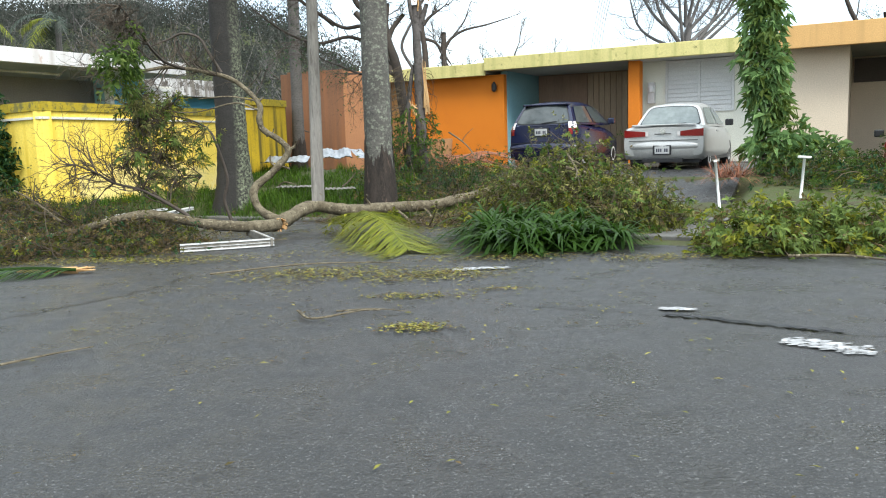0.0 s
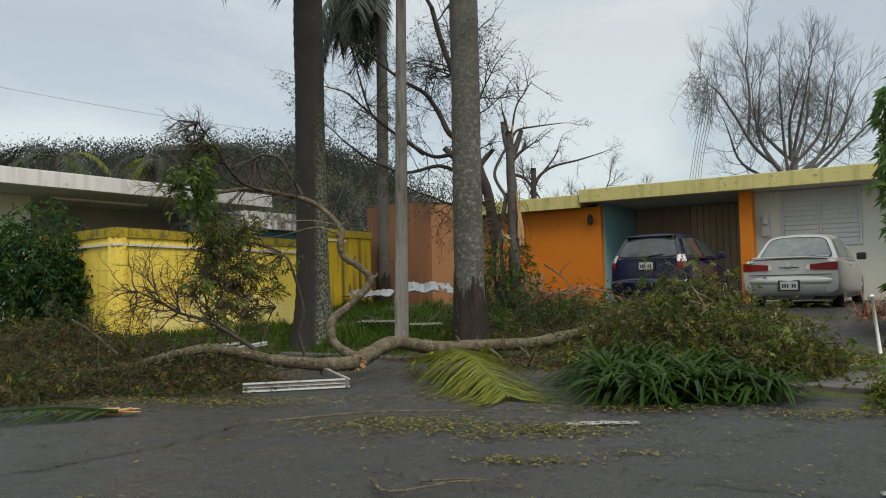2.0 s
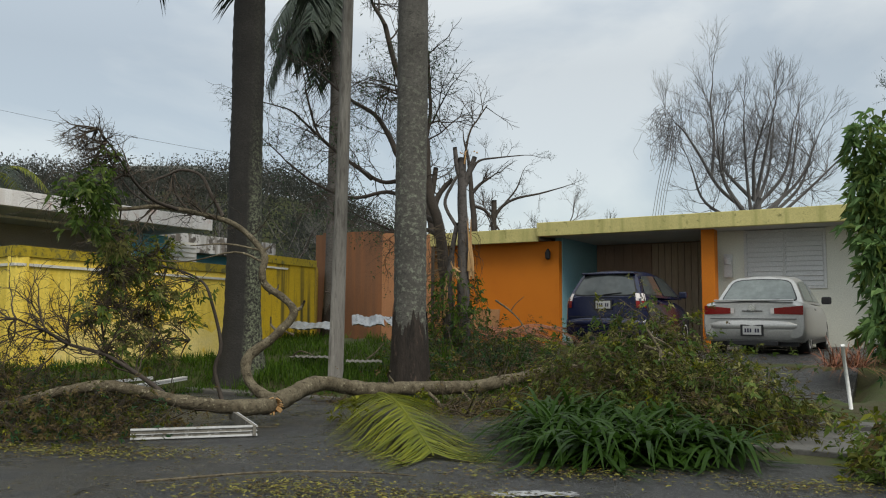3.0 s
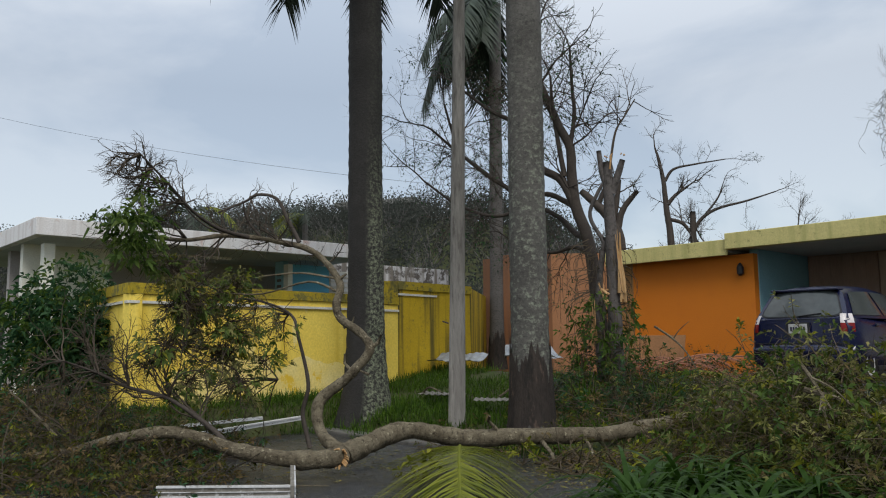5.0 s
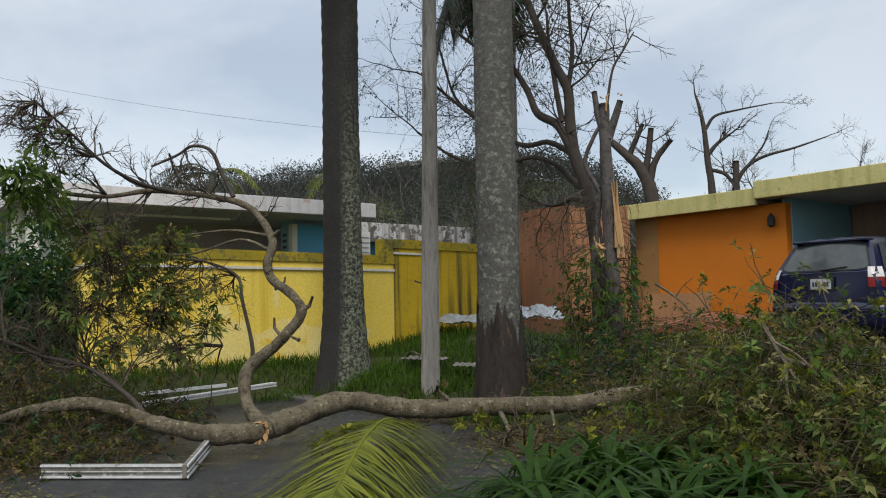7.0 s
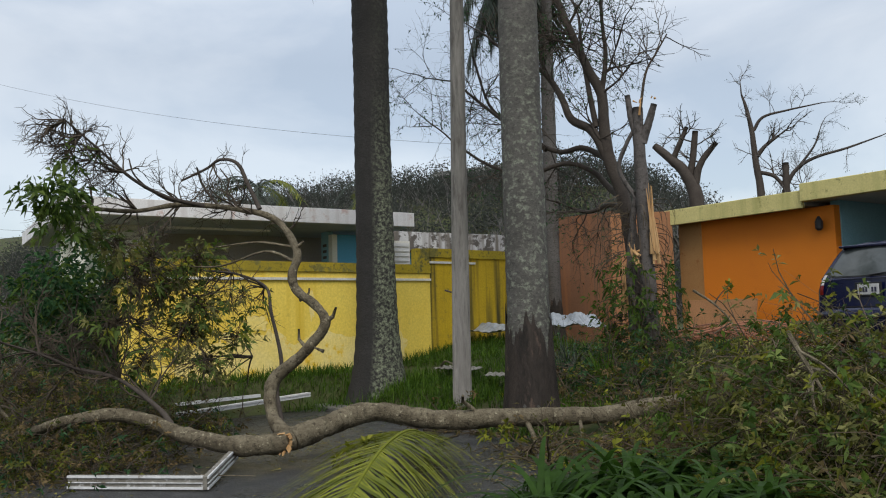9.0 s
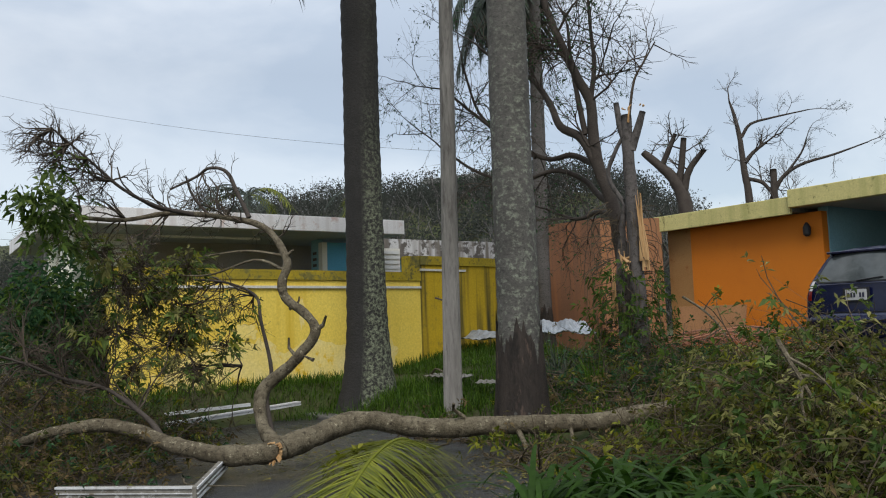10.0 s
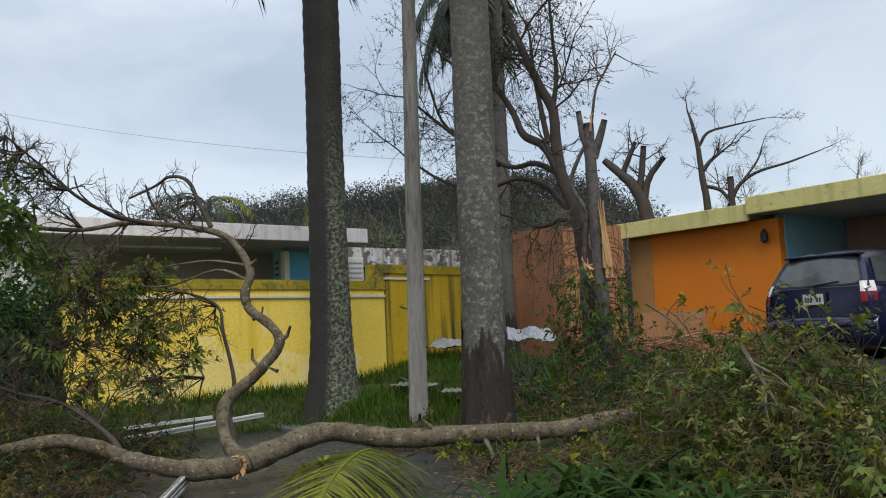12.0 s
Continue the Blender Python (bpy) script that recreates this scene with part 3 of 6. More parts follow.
# vertical wooden slats closing the right half of the carport's back
for k in range(11):
    part("slat", Shape().box(2.05 + k * 0.175, 2.05 + k * 0.175 + 0.162, 2.93, 2.996, 0.66, 3.26, bevel=0.006), BROWN_SLAT, house)
for k in range(6):
    part("board", Shape().box(0.46 + k * 0.26, 0.46 + k * 0.26 + 0.255, 2.95, 2.996, 0.66, 3.26, bevel=0.004), BROWN_DOOR, house)
win = part("window", Shape().box(4.82, 6.55, 0.86, 0.895, 1.93, 1.99).box(4.82, 6.55, 0.86, 0.895, 3.22, 3.28).box(4.82, 4.88, 0.86, 0.895, 1.99, 3.22)
           .box(6.49, 6.55, 0.86, 0.895, 1.99, 3.22).box(5.66, 5.71, 0.86, 0.895, 1.99, 3.22), LOUVRE, house, "grey louvred window")
part("backing", Shape().box(4.86, 6.5, 1.0, 1.02, 1.95, 3.26), DARK_ROOM, win)
for px in (4.885, 5.715):
    for k in range(11):
        z = 2.0 + k * 0.111
        m = Matrix.Translation((px, 0.885, z + 0.052)) @ Matrix.Rotation(radians(-14), 4, "X")
        part("louvre", Shape().box(0, 0.77, -0.006, 0.006, -0.06, 0.06, m), LOUVRE, win)
sconce = part("wall_lamp", Shape().lathe([(0.03, 2.72), (0.07, 2.76), (0.075, 2.9), (0.05, 2.95), (0.02, 3.0)], 10, (0.16, 0.2)).box(0.13, 0.19, 0.22, 0.298, 2.84, 2.9), TRIM_BLACK, house, "dark wall lantern")
meter = part("meter_box", Shape().box(4.38, 4.56, 0.76, 0.896, 2.2, 2.75, bevel=0.01).lathe([(0.075, 2.5), (0.085, 2.6), (0.06, 2.66)], 12, (4.47, 0.74)), LOUVRE, house, "grey electric meter box")

# leaning board before the orange wall
brd = thing("plywood_board", (*from_uw(-1.85, 0.32), 0.85), TURN_H, "weathered orange-brown board leaning on the orange wall", "board")
part("board", Shape().box(-0.85, 0.85, -0.03, 0.0, 0, 0.6, Matrix.Rotation(radians(-12), 4, "X"), bevel=0.004), PLY, brd)

# ---- neighbour with the peach wall ----
peach = thing("house", (*from_uw(7.66, 0.05), 0.0), TURN_H, "peach house with an apricot fascia and dark garage", "house")
part("fascia", Shape().box(0.0, 7.5, -0.2, 0.0, 3.26, 3.78, bevel=0.012), PEACH_FASCIA, peach, "apricot painted fascia")
part("roof", Shape().box(0.0, 7.5, 0.004, 8.0, 3.3, 3.7), ROOF, peach)
part("wall", Shape().box(0.0, 1.5, 0.5, 0.7, 0.0, 3.3), PEACH, peach, "peach painted wall")
part("wall", Shape().box(1.3, 1.5, 0.704, 4.0, 0.0, 3.3), PEACH, peach)
part("wall", Shape().box(1.5, 7.5, 4.0, 4.2, 0.0, 3.3), PEACH, peach, "shaded garage back wall")
gw = part("window", Shape().box(1.55, 4.6, 3.93, 3.996, 2.62, 3.25), DARK_ROOM, peach, "dark garage window")
part("wall", Shape().box(7.3, 7.5, 0.5, 4.0, 0.0, 3.3), PEACH, peach)
part("step", Shape().box(0.9, 1.7, 0.1, 0.496, 0.0, 0.45, bevel=0.02), CONCRETE, peach, "concrete step")


# ---- terracotta wall between the houses ----
def wall_run(name, a, b, z0, z1, thick, material, parent, label="", lift=0.0):
    """A straight wall from a to b in plan, thick behind the line."""
    ax, ay = a
    L = math.hypot(b[0] - ax, b[1] - ay)
    m = pose(ax, ay, 0, 0, 0, math.degrees(math.atan2(b[1] - ay, b[0] - ax)))
    s = Shape().box(0, L, lift, thick, z0, z1, m)
    p = parent.location
    return part(name, s, material, parent, label, world_at=(p.x, p.y, p.z))


terra = thing("garden_wall", (-4.5, 24.5, 0), 0, "tall terracotta painted boundary wall with rain streaks", "wall")
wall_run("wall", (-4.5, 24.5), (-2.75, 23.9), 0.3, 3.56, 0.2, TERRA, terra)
wall_run("wall", (-2.75, 23.9), (-1.45, 24.35), 0.3, 3.5, 0.2, TERRA_LIGHT, terra, "lighter terracotta wall face")
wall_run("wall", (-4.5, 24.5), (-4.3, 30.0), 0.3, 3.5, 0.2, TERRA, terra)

# ---- yellow garden wall ----
yw = thing("garden_wall", (*WALL_A, 0), 0, "yellow painted boundary wall with mossy coping and white moulding", "wall")
wall_run("wall", WALL_A, WALL_B, 0.0, 2.06, 0.18, YELLOW, yw, "yellow render flaking near the ground")
wall_run("coping", WALL_A, WALL_B, 2.064, 2.22, 0.2, YELLOW_TOP, yw, "mossy yellow coping", lift=-0.03)
wall_run("moulding", WALL_A, WALL_B, 1.925, 1.965, 0.0, WHITE_LINE, yw, "thin white moulding", lift=-0.035)
rng = random.Random(15)
for i, (sd, z, rw, rh) in enumerate(((1.1, 0.55, 0.5, 0.42), (1.7, 0.6, 0.7, 0.5), (2.5, 0.55, 0.8, 0.48), (3.3, 0.6, 0.7, 0.5), (4.1, 0.55, 0.6, 0.4), (4.7, 0.75, 0.25, 0.3), (3.0, 1.55, 0.06, 0.25), (2.0, 1.25, 0.2, 0.12))):
    k = math.hypot(WALL_B[0] - WALL_A[0], WALL_B[1] - WALL_A[1])
    m = pose(*WALL_A, 0, 0, 0, math.degrees(math.atan2(WALL_B[1] - WALL_A[1], WALL_B[0] - WALL_A[0])))
    ring = []
    for j in range(44):
        t = 2 * math.pi * j / 44
        q = 1 + 0.45 * noise.noise((math.cos(t) * 2 + i * 7, math.sin(t) * 2, 1)) + 0.25 * noise.noise((math.cos(t) * 7 + i * 3, math.sin(t) * 7, 4))
        ring.append(tuple(m @ Vector((max(0.01, min(k - 0.01, sd + rw * q * math.cos(t))), -0.004 - 0.001 * (i % 3), z + rh * q * math.sin(t)))))
    part("flaked_patch", Shape().add(ring, [tuple(range(44))]), BARE_RENDER, yw, "pale flaked render", world_at=(*WALL_A, 0))
wall_run("wall", (-9.6, 15.6), WALL_A, 0.0, 2.06, 0.18, YELLOW, yw)
wall_run("coping", (-9.6, 15.6), WALL_A, 2.064, 2.22, 0.2, YELLOW_TOP, yw, lift=-0.03)
wall_run("moulding", (-9.6, 15.6), WALL_A, 1.925, 1.965, 0.0, WHITE_LINE, yw, lift=-0.035)
wall_run("pier", (-4.84, 18.525), WALL_B, 2.224, 2.52, 0.18, YELLOW_TOP, yw)
wall_run("wall", WALL_B, WALL_C, 0.2, 2.36, 0.18, YELLOW_OLD, yw, "yellow wall darkened by black algae streaks")
wall_run("coping", WALL_B, WALL_C, 2.364, 2.53, 0.2, YELLOW_TOP, yw, lift=-0.03)
wall_run("moulding", WALL_B, (-4.35, 19.9), 2.25, 2.29, 0.0, WHITE_LINE, yw, lift=-0.03)
wall_run("wall", WALL_C, (-4.6, 24.4), 0.2, 2.5, 0.18, YELLOW_OLD, yw)

# ---- white and blue house behind the yellow wall ----
RA, RB = (-10.2, 15.2), (-6.65, 21.6)
rt = math.degrees(math.atan2(RB[1] - RA[1], RB[0] - RA[0]))
wh = thing("house", (*RA, 0), rt, "low white flat-roofed house with a shaded porch", "house")
RL = math.hypot(RB[0] - RA[0], RB[1] - RA[1])
part("fascia", Shape().box(0.0, RL, 0.0, 0.16, 3.3, 3.62, bevel=0.01), WHITE_FASCIA, wh, "white fascia with rust stains")
part("fascia", Shape().box(0.0, 0.16, 0.164, 7.0, 3.3, 3.62, bevel=0.01), WHITE_FASCIA, wh, "white fascia with rust stains")
part("roof", Shape().box(0.164, RL, 0.164, 7.0, 3.34, 3.56), ROOF, wh)
part("soffit", Shape().box(0.164, RL, 0.164, 7.0, 3.3, 3.336), SOFFIT_DIM, wh)
part("wall", Shape().box(0.3, RL, 3.0, 3.2, 0.3, 3.3), PORCH_WALL, wh, "grey-brown porch back wall")
part("wall", Shape().box(0.2, 1.83, 1.6, 1.8, 0.3, 3.3), WHITE_WALL, wh, "cream porch wall")
part("post", Shape().box(0.25, 0.45, 0.4, 0.6, 0.3, 3.2, bevel=0.01), WHITE_WALL, wh, "cream porch post")
part("wall", Shape().box(RL - 1.37, RL - 0.35, 1.2, 1.4, 0.3, 3.2), BLUE_BRIGHT, wh, "bright blue painted wall")
screen = part("block_screen", Shape().box(RL - 1.5, RL - 1.38, 1.404, 1.8, 0.3, 3.29), BLUE_WALL, wh, "pale blue pierced block screen")
for k in range(7):
    part("vent_slot", Shape().box(RL - 1.508, RL - 1.503, 1.5, 1.7, 2.1 + k * 0.14, 2.165 + k * 0.14), DARK_ROOM, screen)
part("post", Shape().box(RL - 1.5, RL - 1.374, 1.2, 1.4, 0.3, 3.2), WHITE_WALL, wh)
pw = part("window", Shape().box(RL - 0.34, RL + 0.6, 1.24, 1.3, 1.9, 3.1), WHITE_LINE, wh, "white louvred shutter")
for k in range(9):
    part("louvre", Shape().box(RL - 0.3, RL + 0.56, 1.2, 1.236, 2.0 + k * 0.12, 2.08 + k * 0.12), LOUVRE, pw)
part("door", Shape().box(RL - 3.3, RL - 2.3, 2.9, 2.996, 0.3, 2.6), BROWN_DOOR, wh, "dark brown door")
rail = part("tube_light", Shape().tube([(1.9, 0.9, 3.2), (4.2, 0.9, 3.2)], 0.03, sides=8), WHITE_LINE, wh, "white tube light under the soffit")
wing = thing("house_wing", (-6.4, 26.6, 0), rt, "rear wing with a mould-streaked white parapet", "house")
part("parapet", Shape().box(-5.0, 0.0, 0.0, 0.2, 2.95, 3.45, bevel=0.01), WHITE_STAINED, wing)
part("parapet", Shape().box(-0.004, 0.2, 0.2, 5.0, 2.95, 3.45, bevel=0.01), WHITE_STAINED, wing)
part("wall", Shape().box(-5.0, 0.0, 0.5, 0.7, 0.2, 2.95), BLUE_BRIGHT, wing, "bright blue wall")
part("roof", Shape().box(-5.0, -0.01, 0.21, 5.0, 3.0, 3.2), ROOF, wing)


# ---- vehicles: x to the right, y towards the nose, origin under the tail ----
def car(name, at, label, paint, length, width, profile, cabin, tall_lamps=False, plate_z=0.5, bumper_z=(0.25, 0.62), lamp_z=0.6, glass=None):
    """profile: rows (y, deck height, half width, sill height); cabin: tail base, tail top, front top, front base, belt z, roof z, half widths."""
    ob = thing(name, at, TURN_H, label, "car")
    rings = []
    for y, top, hw, sill in profile:
        rings.append([(x * hw, y + dy, sill + k * (top - sill)) for x, k, dy in
                      ((-0.86, 0, 0), (-0.97, 0.08, 0), (-1, 0.3, 0), (-1, 0.55, 0), (-0.985, 0.8, 0), (-0.93, 0.95, 0), (-0.8, 1, 0), (0, 1.025, 0),
                       (0.8, 1, 0), (0.93, 0.95, 0), (0.985, 0.8, 0), (1, 0.55, 0), (1, 0.3, 0), (0.97, 0.08, 0), (0.86, 0, 0))])
    s = Shape().loft(rings)
    body = part("body", s, paint, ob, smooth=True)
    for row, sg, nm in ((profile[0], -1, "tailgate" if tall_lamps else "boot_lid"), (profile[-1], 1, "nose_panel")):
        y, top, hw, sill = row
        part(nm, Shape().loft([[(x * f * hw, y + sg * 0.03 * (1 - x * x) * math.sin(3.14 * min(1, k + 0.15)), sill + k * (top - sill) * (1 + 0.025 * (1 - x * x) * k)) for x in
                                (-1, -0.8, -0.5, -0.2, 0, 0.2, 0.5, 0.8, 1)] for f, k in ((0.86, 0), (0.97, 0.08), (1, 0.3), (1, 0.55), (0.985, 0.8), (0.93, 0.95), (0.8, 1))]), paint, ob, smooth=True)
    y0, y1, y2, y3, zb, zr, hb, hr = cabin

    def cab(sy, sz, sx):
        """A point of the cabin's skin: sy 0..1 from tail to front, sz 0..1 from belt to roof, sx -1..1 across."""
        lo, hi = y0 + (y3 - y0) * sy, y1 + (y2 - y1) * sy
        hw = (hb + (hr - hb) * sz) * (1 - 0.05 * abs(sy - 0.45) * 2)
        bow = 0.05 * (1 - (2 * sy - 1) ** 2) * sz
        end = 0.07 * (1 - sx * sx) * (-1 if sy < 0.5 else 1) * (abs(2 * sy - 1) ** 6)
        return Vector((sx * hw, lo + (hi - lo) * sz + end, zb + (zr - zb) * sz + bow + 0.03 * sz * (1 - sx * sx)))

    s, K = Shape(), 12
    s.loft([[tuple(cab(q / K, z, x)) for z, x in ((0, -1), (0.5, -1), (0.8, -0.985), (0.93, -0.93), (0.99, -0.8), (1.01, -0.4), (1.015, 0), (1.01, 0.4), (0.99, 0.8), (0.93, 0.93), (0.8, 0.985), (0.5, 1), (0, 1))] for q in range(K + 1)])
    for q in (0, 1):
        s.loft([[tuple(cab(q, z, x * f)) for x in (-1, -0.93, -0.5, 0, 0.5, 0.93, 1)] for z, f in ((0, 1), (0.25, 1), (0.5, 1), (0.8, 0.985), (0.93, 0.93), (0.99, 0.8), (1.012, 0.3))])
    cabin_ob = part("cabin", s, paint, ob, smooth=True)

    def pane(nm, f, a0, a1, b0, b1, off):
        q = Shape().loft([[tuple(f(a0 + (a1 - a0) * i / 6, b0 + (b1 - b0) * j / 5) + Vector(off)) for j in range(6)] for i in range(7)])
        return part(nm, q, glass or CAR_GLASS, ob, "car window glass", smooth=True)

    def round_pane(nm, sy, wide, b0, b1, off, material, label):
        """A pane with rounded corners on the tail (sy 0) or front (sy 1)."""
        rings = []
        for f in (0.0, 0.35, 0.7, 1.0):
            ring = []
            for k in range(32):
                t = 6.2832 * k / 32
                ca, sa = math.cos(t), math.sin(t)
                a = wide * f * math.copysign(abs(ca) ** 0.3, ca)
                b = (b0 + b1) / 2 + (b1 - b0) / 2 * f * math.copysign(abs(sa) ** 0.3, sa)
                ring.append(tuple(cab(sy, b, a * (1 - 0.06 * max(0, b))) + Vector((0, off, 0.003))))
            rings.append(ring)
        return part(nm, Shape().loft(rings, True), material, ob, label, smooth=True)

    round_pane("window_seal", 0, 0.925, 0.035, 0.93, -0.008, TRIM_BLACK, "black rubber window seal")
    rear = round_pane("rear_window", 0, 0.89, 0.07, 0.89, -0.015, glass or CAR_GLASS, "car window glass")
    part("wiper", Shape().tube([tuple(cab(0, 0.08, 0.0) + Vector((0, -0.03, 0))), tuple(cab(0, 0.16, 0.5) + Vector((0, -0.035, 0.0)))], 0.009, sides=5), TRIM_BLACK, rear)
    round_pane("windscreen", 1, 0.88, 0.08, 0.9, 0.014, glass or CAR_GLASS, "car window glass")
    for sx in (-1, 1):
        for a0, a1 in ((0.07, 0.46), (0.5, 0.93)):
            pane("side_window", lambda a, b, sx=sx: cab(a, b, sx), a0, a1, 0.1, 0.84, (0.01 * sx, 0, 0))
    # bumper
    W = width / 2
    z0, z1 = bumper_z
    s = Shape().loft([[(x * W * 0.985, -0.07 + 0.16 * abs(x) ** 4 + e, z) for x in (-1, -0.9, -0.7, -0.4, 0, 0.4, 0.7, 0.9, 1)] for z, e in
                      ((z0, 0.09), (z0 + 0.05, 0.02), (z0 + 0.16, 0.0), (z1 - 0.06, -0.02), (z1, 0.05))])
    bmp = part("bumper", s, paint, ob, smooth=True)
    part("bumper_strip", Shape().box(-W * 0.5, W * 0.5, -0.075, 0.1, z0 - 0.06, z0 + 0.02, bevel=0.01), TRIM_BLACK, bmp)
    back = profile[0][0]
    part("panel_gap", Shape().box(-W * 0.86, W * 0.86, back - 0.034, back - 0.02, z1 + 0.012, z1 + 0.024), TRIM_BLACK, ob, "dark gap above the bumper")
    part("bumper_ledge", Shape().loft([[(x * W * 0.97, -0.098 + 0.15 * abs(x) ** 4 + e, z) for x in (-1, -0.9, -0.7, -0.4, 0, 0.4, 0.7, 0.9, 1)] for z, e in ((z1 - 0.16, 0.02), (z1 - 0.14, 0.0), (z1 - 0.07, -0.004), (z1 - 0.05, 0.02))]), paint, bmp, smooth=True)
    part("number_plate_recess", Shape().box(-0.19, 0.19, (-0.1 if plate_z < z1 else back - 0.052), (-0.09 if plate_z < z1 else back - 0.04), plate_z - 0.1, plate_z + 0.1, bevel=0.004), TRIM_BLACK, bmp, "dark plate recess")
    # tail lamps
    for sx in (-1, 1):
        if tall_lamps:
            for mt, a, b in ((LAMP_RED, lamp_z - 0.02, lamp_z + 0.12), (LAMP_CLEAR, lamp_z + 0.122, lamp_z + 0.27)):
                q = Shape().loft([[(sx * W * (0.8 + 0.19 * i / 5 - 0.05 * max(0, (zz - lamp_z) / 0.3) ** 2 * (1 + i / 5)), back - 0.045 + 0.16 * (i / 5) ** 2 + 0.1 * ((zz - lamp_z) / 0.3) ** 2, zz) for i in range(6)]
                                  for zz in [a + (b - a) * j / 4 for j in range(5)]])
                part("tail_lamp", q, mt, ob, "red tail lamp lens" if mt is LAMP_RED else "clear tail lamp lens", smooth=True)
        else:
            for mt, a, b in ((LAMP_CLEAR, 0.36, 0.43), (LAMP_RED, 0.432, 0.985)):
                xs = [a + (b - a) * i / 5 for i in range(6)]
                q = Shape().loft([[(sx * W * x, back - 0.045 + 0.13 * max(0, x - 0.3) ** 3, lamp_z + (0.03 + 0.03 * (1 - x)) * (1 - j) + (0.15 + 0.04 * x) * j * (0.75 + 0.25 * x)) for x in xs] for j in (0, 0.25, 0.5, 0.75, 1)])
                part("tail_lamp", q, mt, ob, "red tail lamp lens" if mt is LAMP_RED else "clear reversing lamp lens", smooth=True)
    # plate with bars for its writing
    py = (-0.105 if plate_z < z1 else back - 0.06)
    pl = part("number_plate", Shape().box(-0.152, 0.152, py, py + 0.014, plate_z - 0.076, plate_z + 0.076, bevel=0.003), PLATE, ob, "white number plate")
    for k in range(6):
        if k != 3:
            x = -0.12 + k * 0.042
            part("bar", Shape().box(x, x + 0.028, py - 0.004, py - 0.001, plate_z - 0.038, plate_z + 0.03), INK, pl)
    part("badge", Shape().lathe([(0.055, -0.006), (0.055, 0.006)], 14).add([], []), CHROME, ob, "round chrome badge").matrix_basis = pose(0, back - 0.04, (zb - 0.1), 90, 0, 0)
    # wheels
    wb = 0.62 * length
    for sx in (-1, 1):
        for y in (0.17 * length, 0.17 * length + wb):
            wheel = part("wheel", Shape().lathe([(0.2, -0.09), (0.285, -0.095), (0.31, -0.07), (0.31, 0.07), (0.285, 0.095), (0.2, 0.09)], 22), RUBBER, ob, "black tyre", smooth=True)
            wheel.matrix_basis = pose(sx * (W - 0.1), y, 0.3, 0, 90, 0)
            part("rim", Shape().lathe([(0.2, -0.085), (0.17, -0.095), (0.05, -0.07), (0.05, 0.07), (0.17, 0.095), (0.2, 0.085)], 14), ALU, wheel, "grey wheel rim")
        m = part("mirror", Shape().box(sx * (hb + 0.02), sx * (hb + 0.2), y3 - 0.52, y3 - 0.4, zb + 0.02, zb + 0.17, bevel=0.03), paint if paint is PAINT_BLUE else TRIM_BLACK, ob, "door mirror")
        part("door_handle", Shape().box(sx * (W - 0.02), sx * (W + 0.015), y0 + 0.9, y0 + 1.08, zb - 0.12, zb - 0.08, bevel=0.008), paint, ob)
        part("sill_trim", Shape().box(sx * (W - 0.04), sx * (W + 0.006), 0.95, length - 1.2, 0.19, 0.27, bevel=0.01), TRIM_BLACK, ob)
    part("underbody", Shape().box(-W * 0.86, W * 0.86, 0.12, length - 0.15, 0.17, 0.34), TRIM_BLACK, ob)
    return ob


blue_at = (2.4, 18.66, 0.62)
blue = car("hatchback_car", blue_at, "dark blue hatchback car parked before the carport", PAINT_BLUE, 3.9, 1.68,
           [(0.02, 1.03, 0.78, 0.3), (0.1, 1.07, 0.82, 0.22), (0.5, 1.07, 0.84, 0.2), (1.4, 1.03, 0.845, 0.19), (2.5, 0.98, 0.84, 0.19), (3.0, 0.9, 0.83, 0.2), (3.5, 0.78, 0.8, 0.22), (3.82, 0.66, 0.7, 0.26), (3.9, 0.5, 0.62, 0.3)],
           (0.07, 0.4, 2.1, 3.1, 1.04, 1.53, 0.79, 0.6), True, 0.88, (0.24, 0.62), 0.84)
spoiler = part("spoiler", Shape().box(-0.55, 0.55, 0.24, 0.5, 1.5, 1.535, bevel=0.012), PAINT_BLUE, blue, "roof spoiler")
silver_at = (4.7, 16.75, 0.6)
silver = car("sedan_car", silver_at, "silver sedan car with wide red tail lamps on the driveway", PAINT_SILVER, 4.4, 1.66,
             [(0.0, 0.88, 0.82, 0.32), (0.05, 0.93, 0.84, 0.26), (0.3, 0.95, 0.845, 0.22), (0.8, 0.95, 0.845, 0.2), (2.0, 0.93, 0.845, 0.19), (3.2, 0.9, 0.84, 0.2), (3.9, 0.78, 0.8, 0.22), (4.3, 0.66, 0.72, 0.26), (4.4, 0.5, 0.64, 0.3)],
             (0.62, 1.08, 2.5, 3.4, 0.92, 1.38, 0.78, 0.58), False, 0.44, (0.24, 0.62), 0.68, CAR_GLASS_PALE)
part("boot_lip", Shape().box(-0.66, 0.66, 0.0, 0.1, 0.945, 0.975, bevel=0.012), PAINT_SILVER, silver, "raised edge of the boot lid")
part("lettering_bar", Shape().box(-0.17, 0.17, -0.046, -0.034, 0.765, 0.782), TRIM_BLACK, silver, "thin dark line of lettering")
red_at = (*from_uw(10.7, 5.25), 0.16)
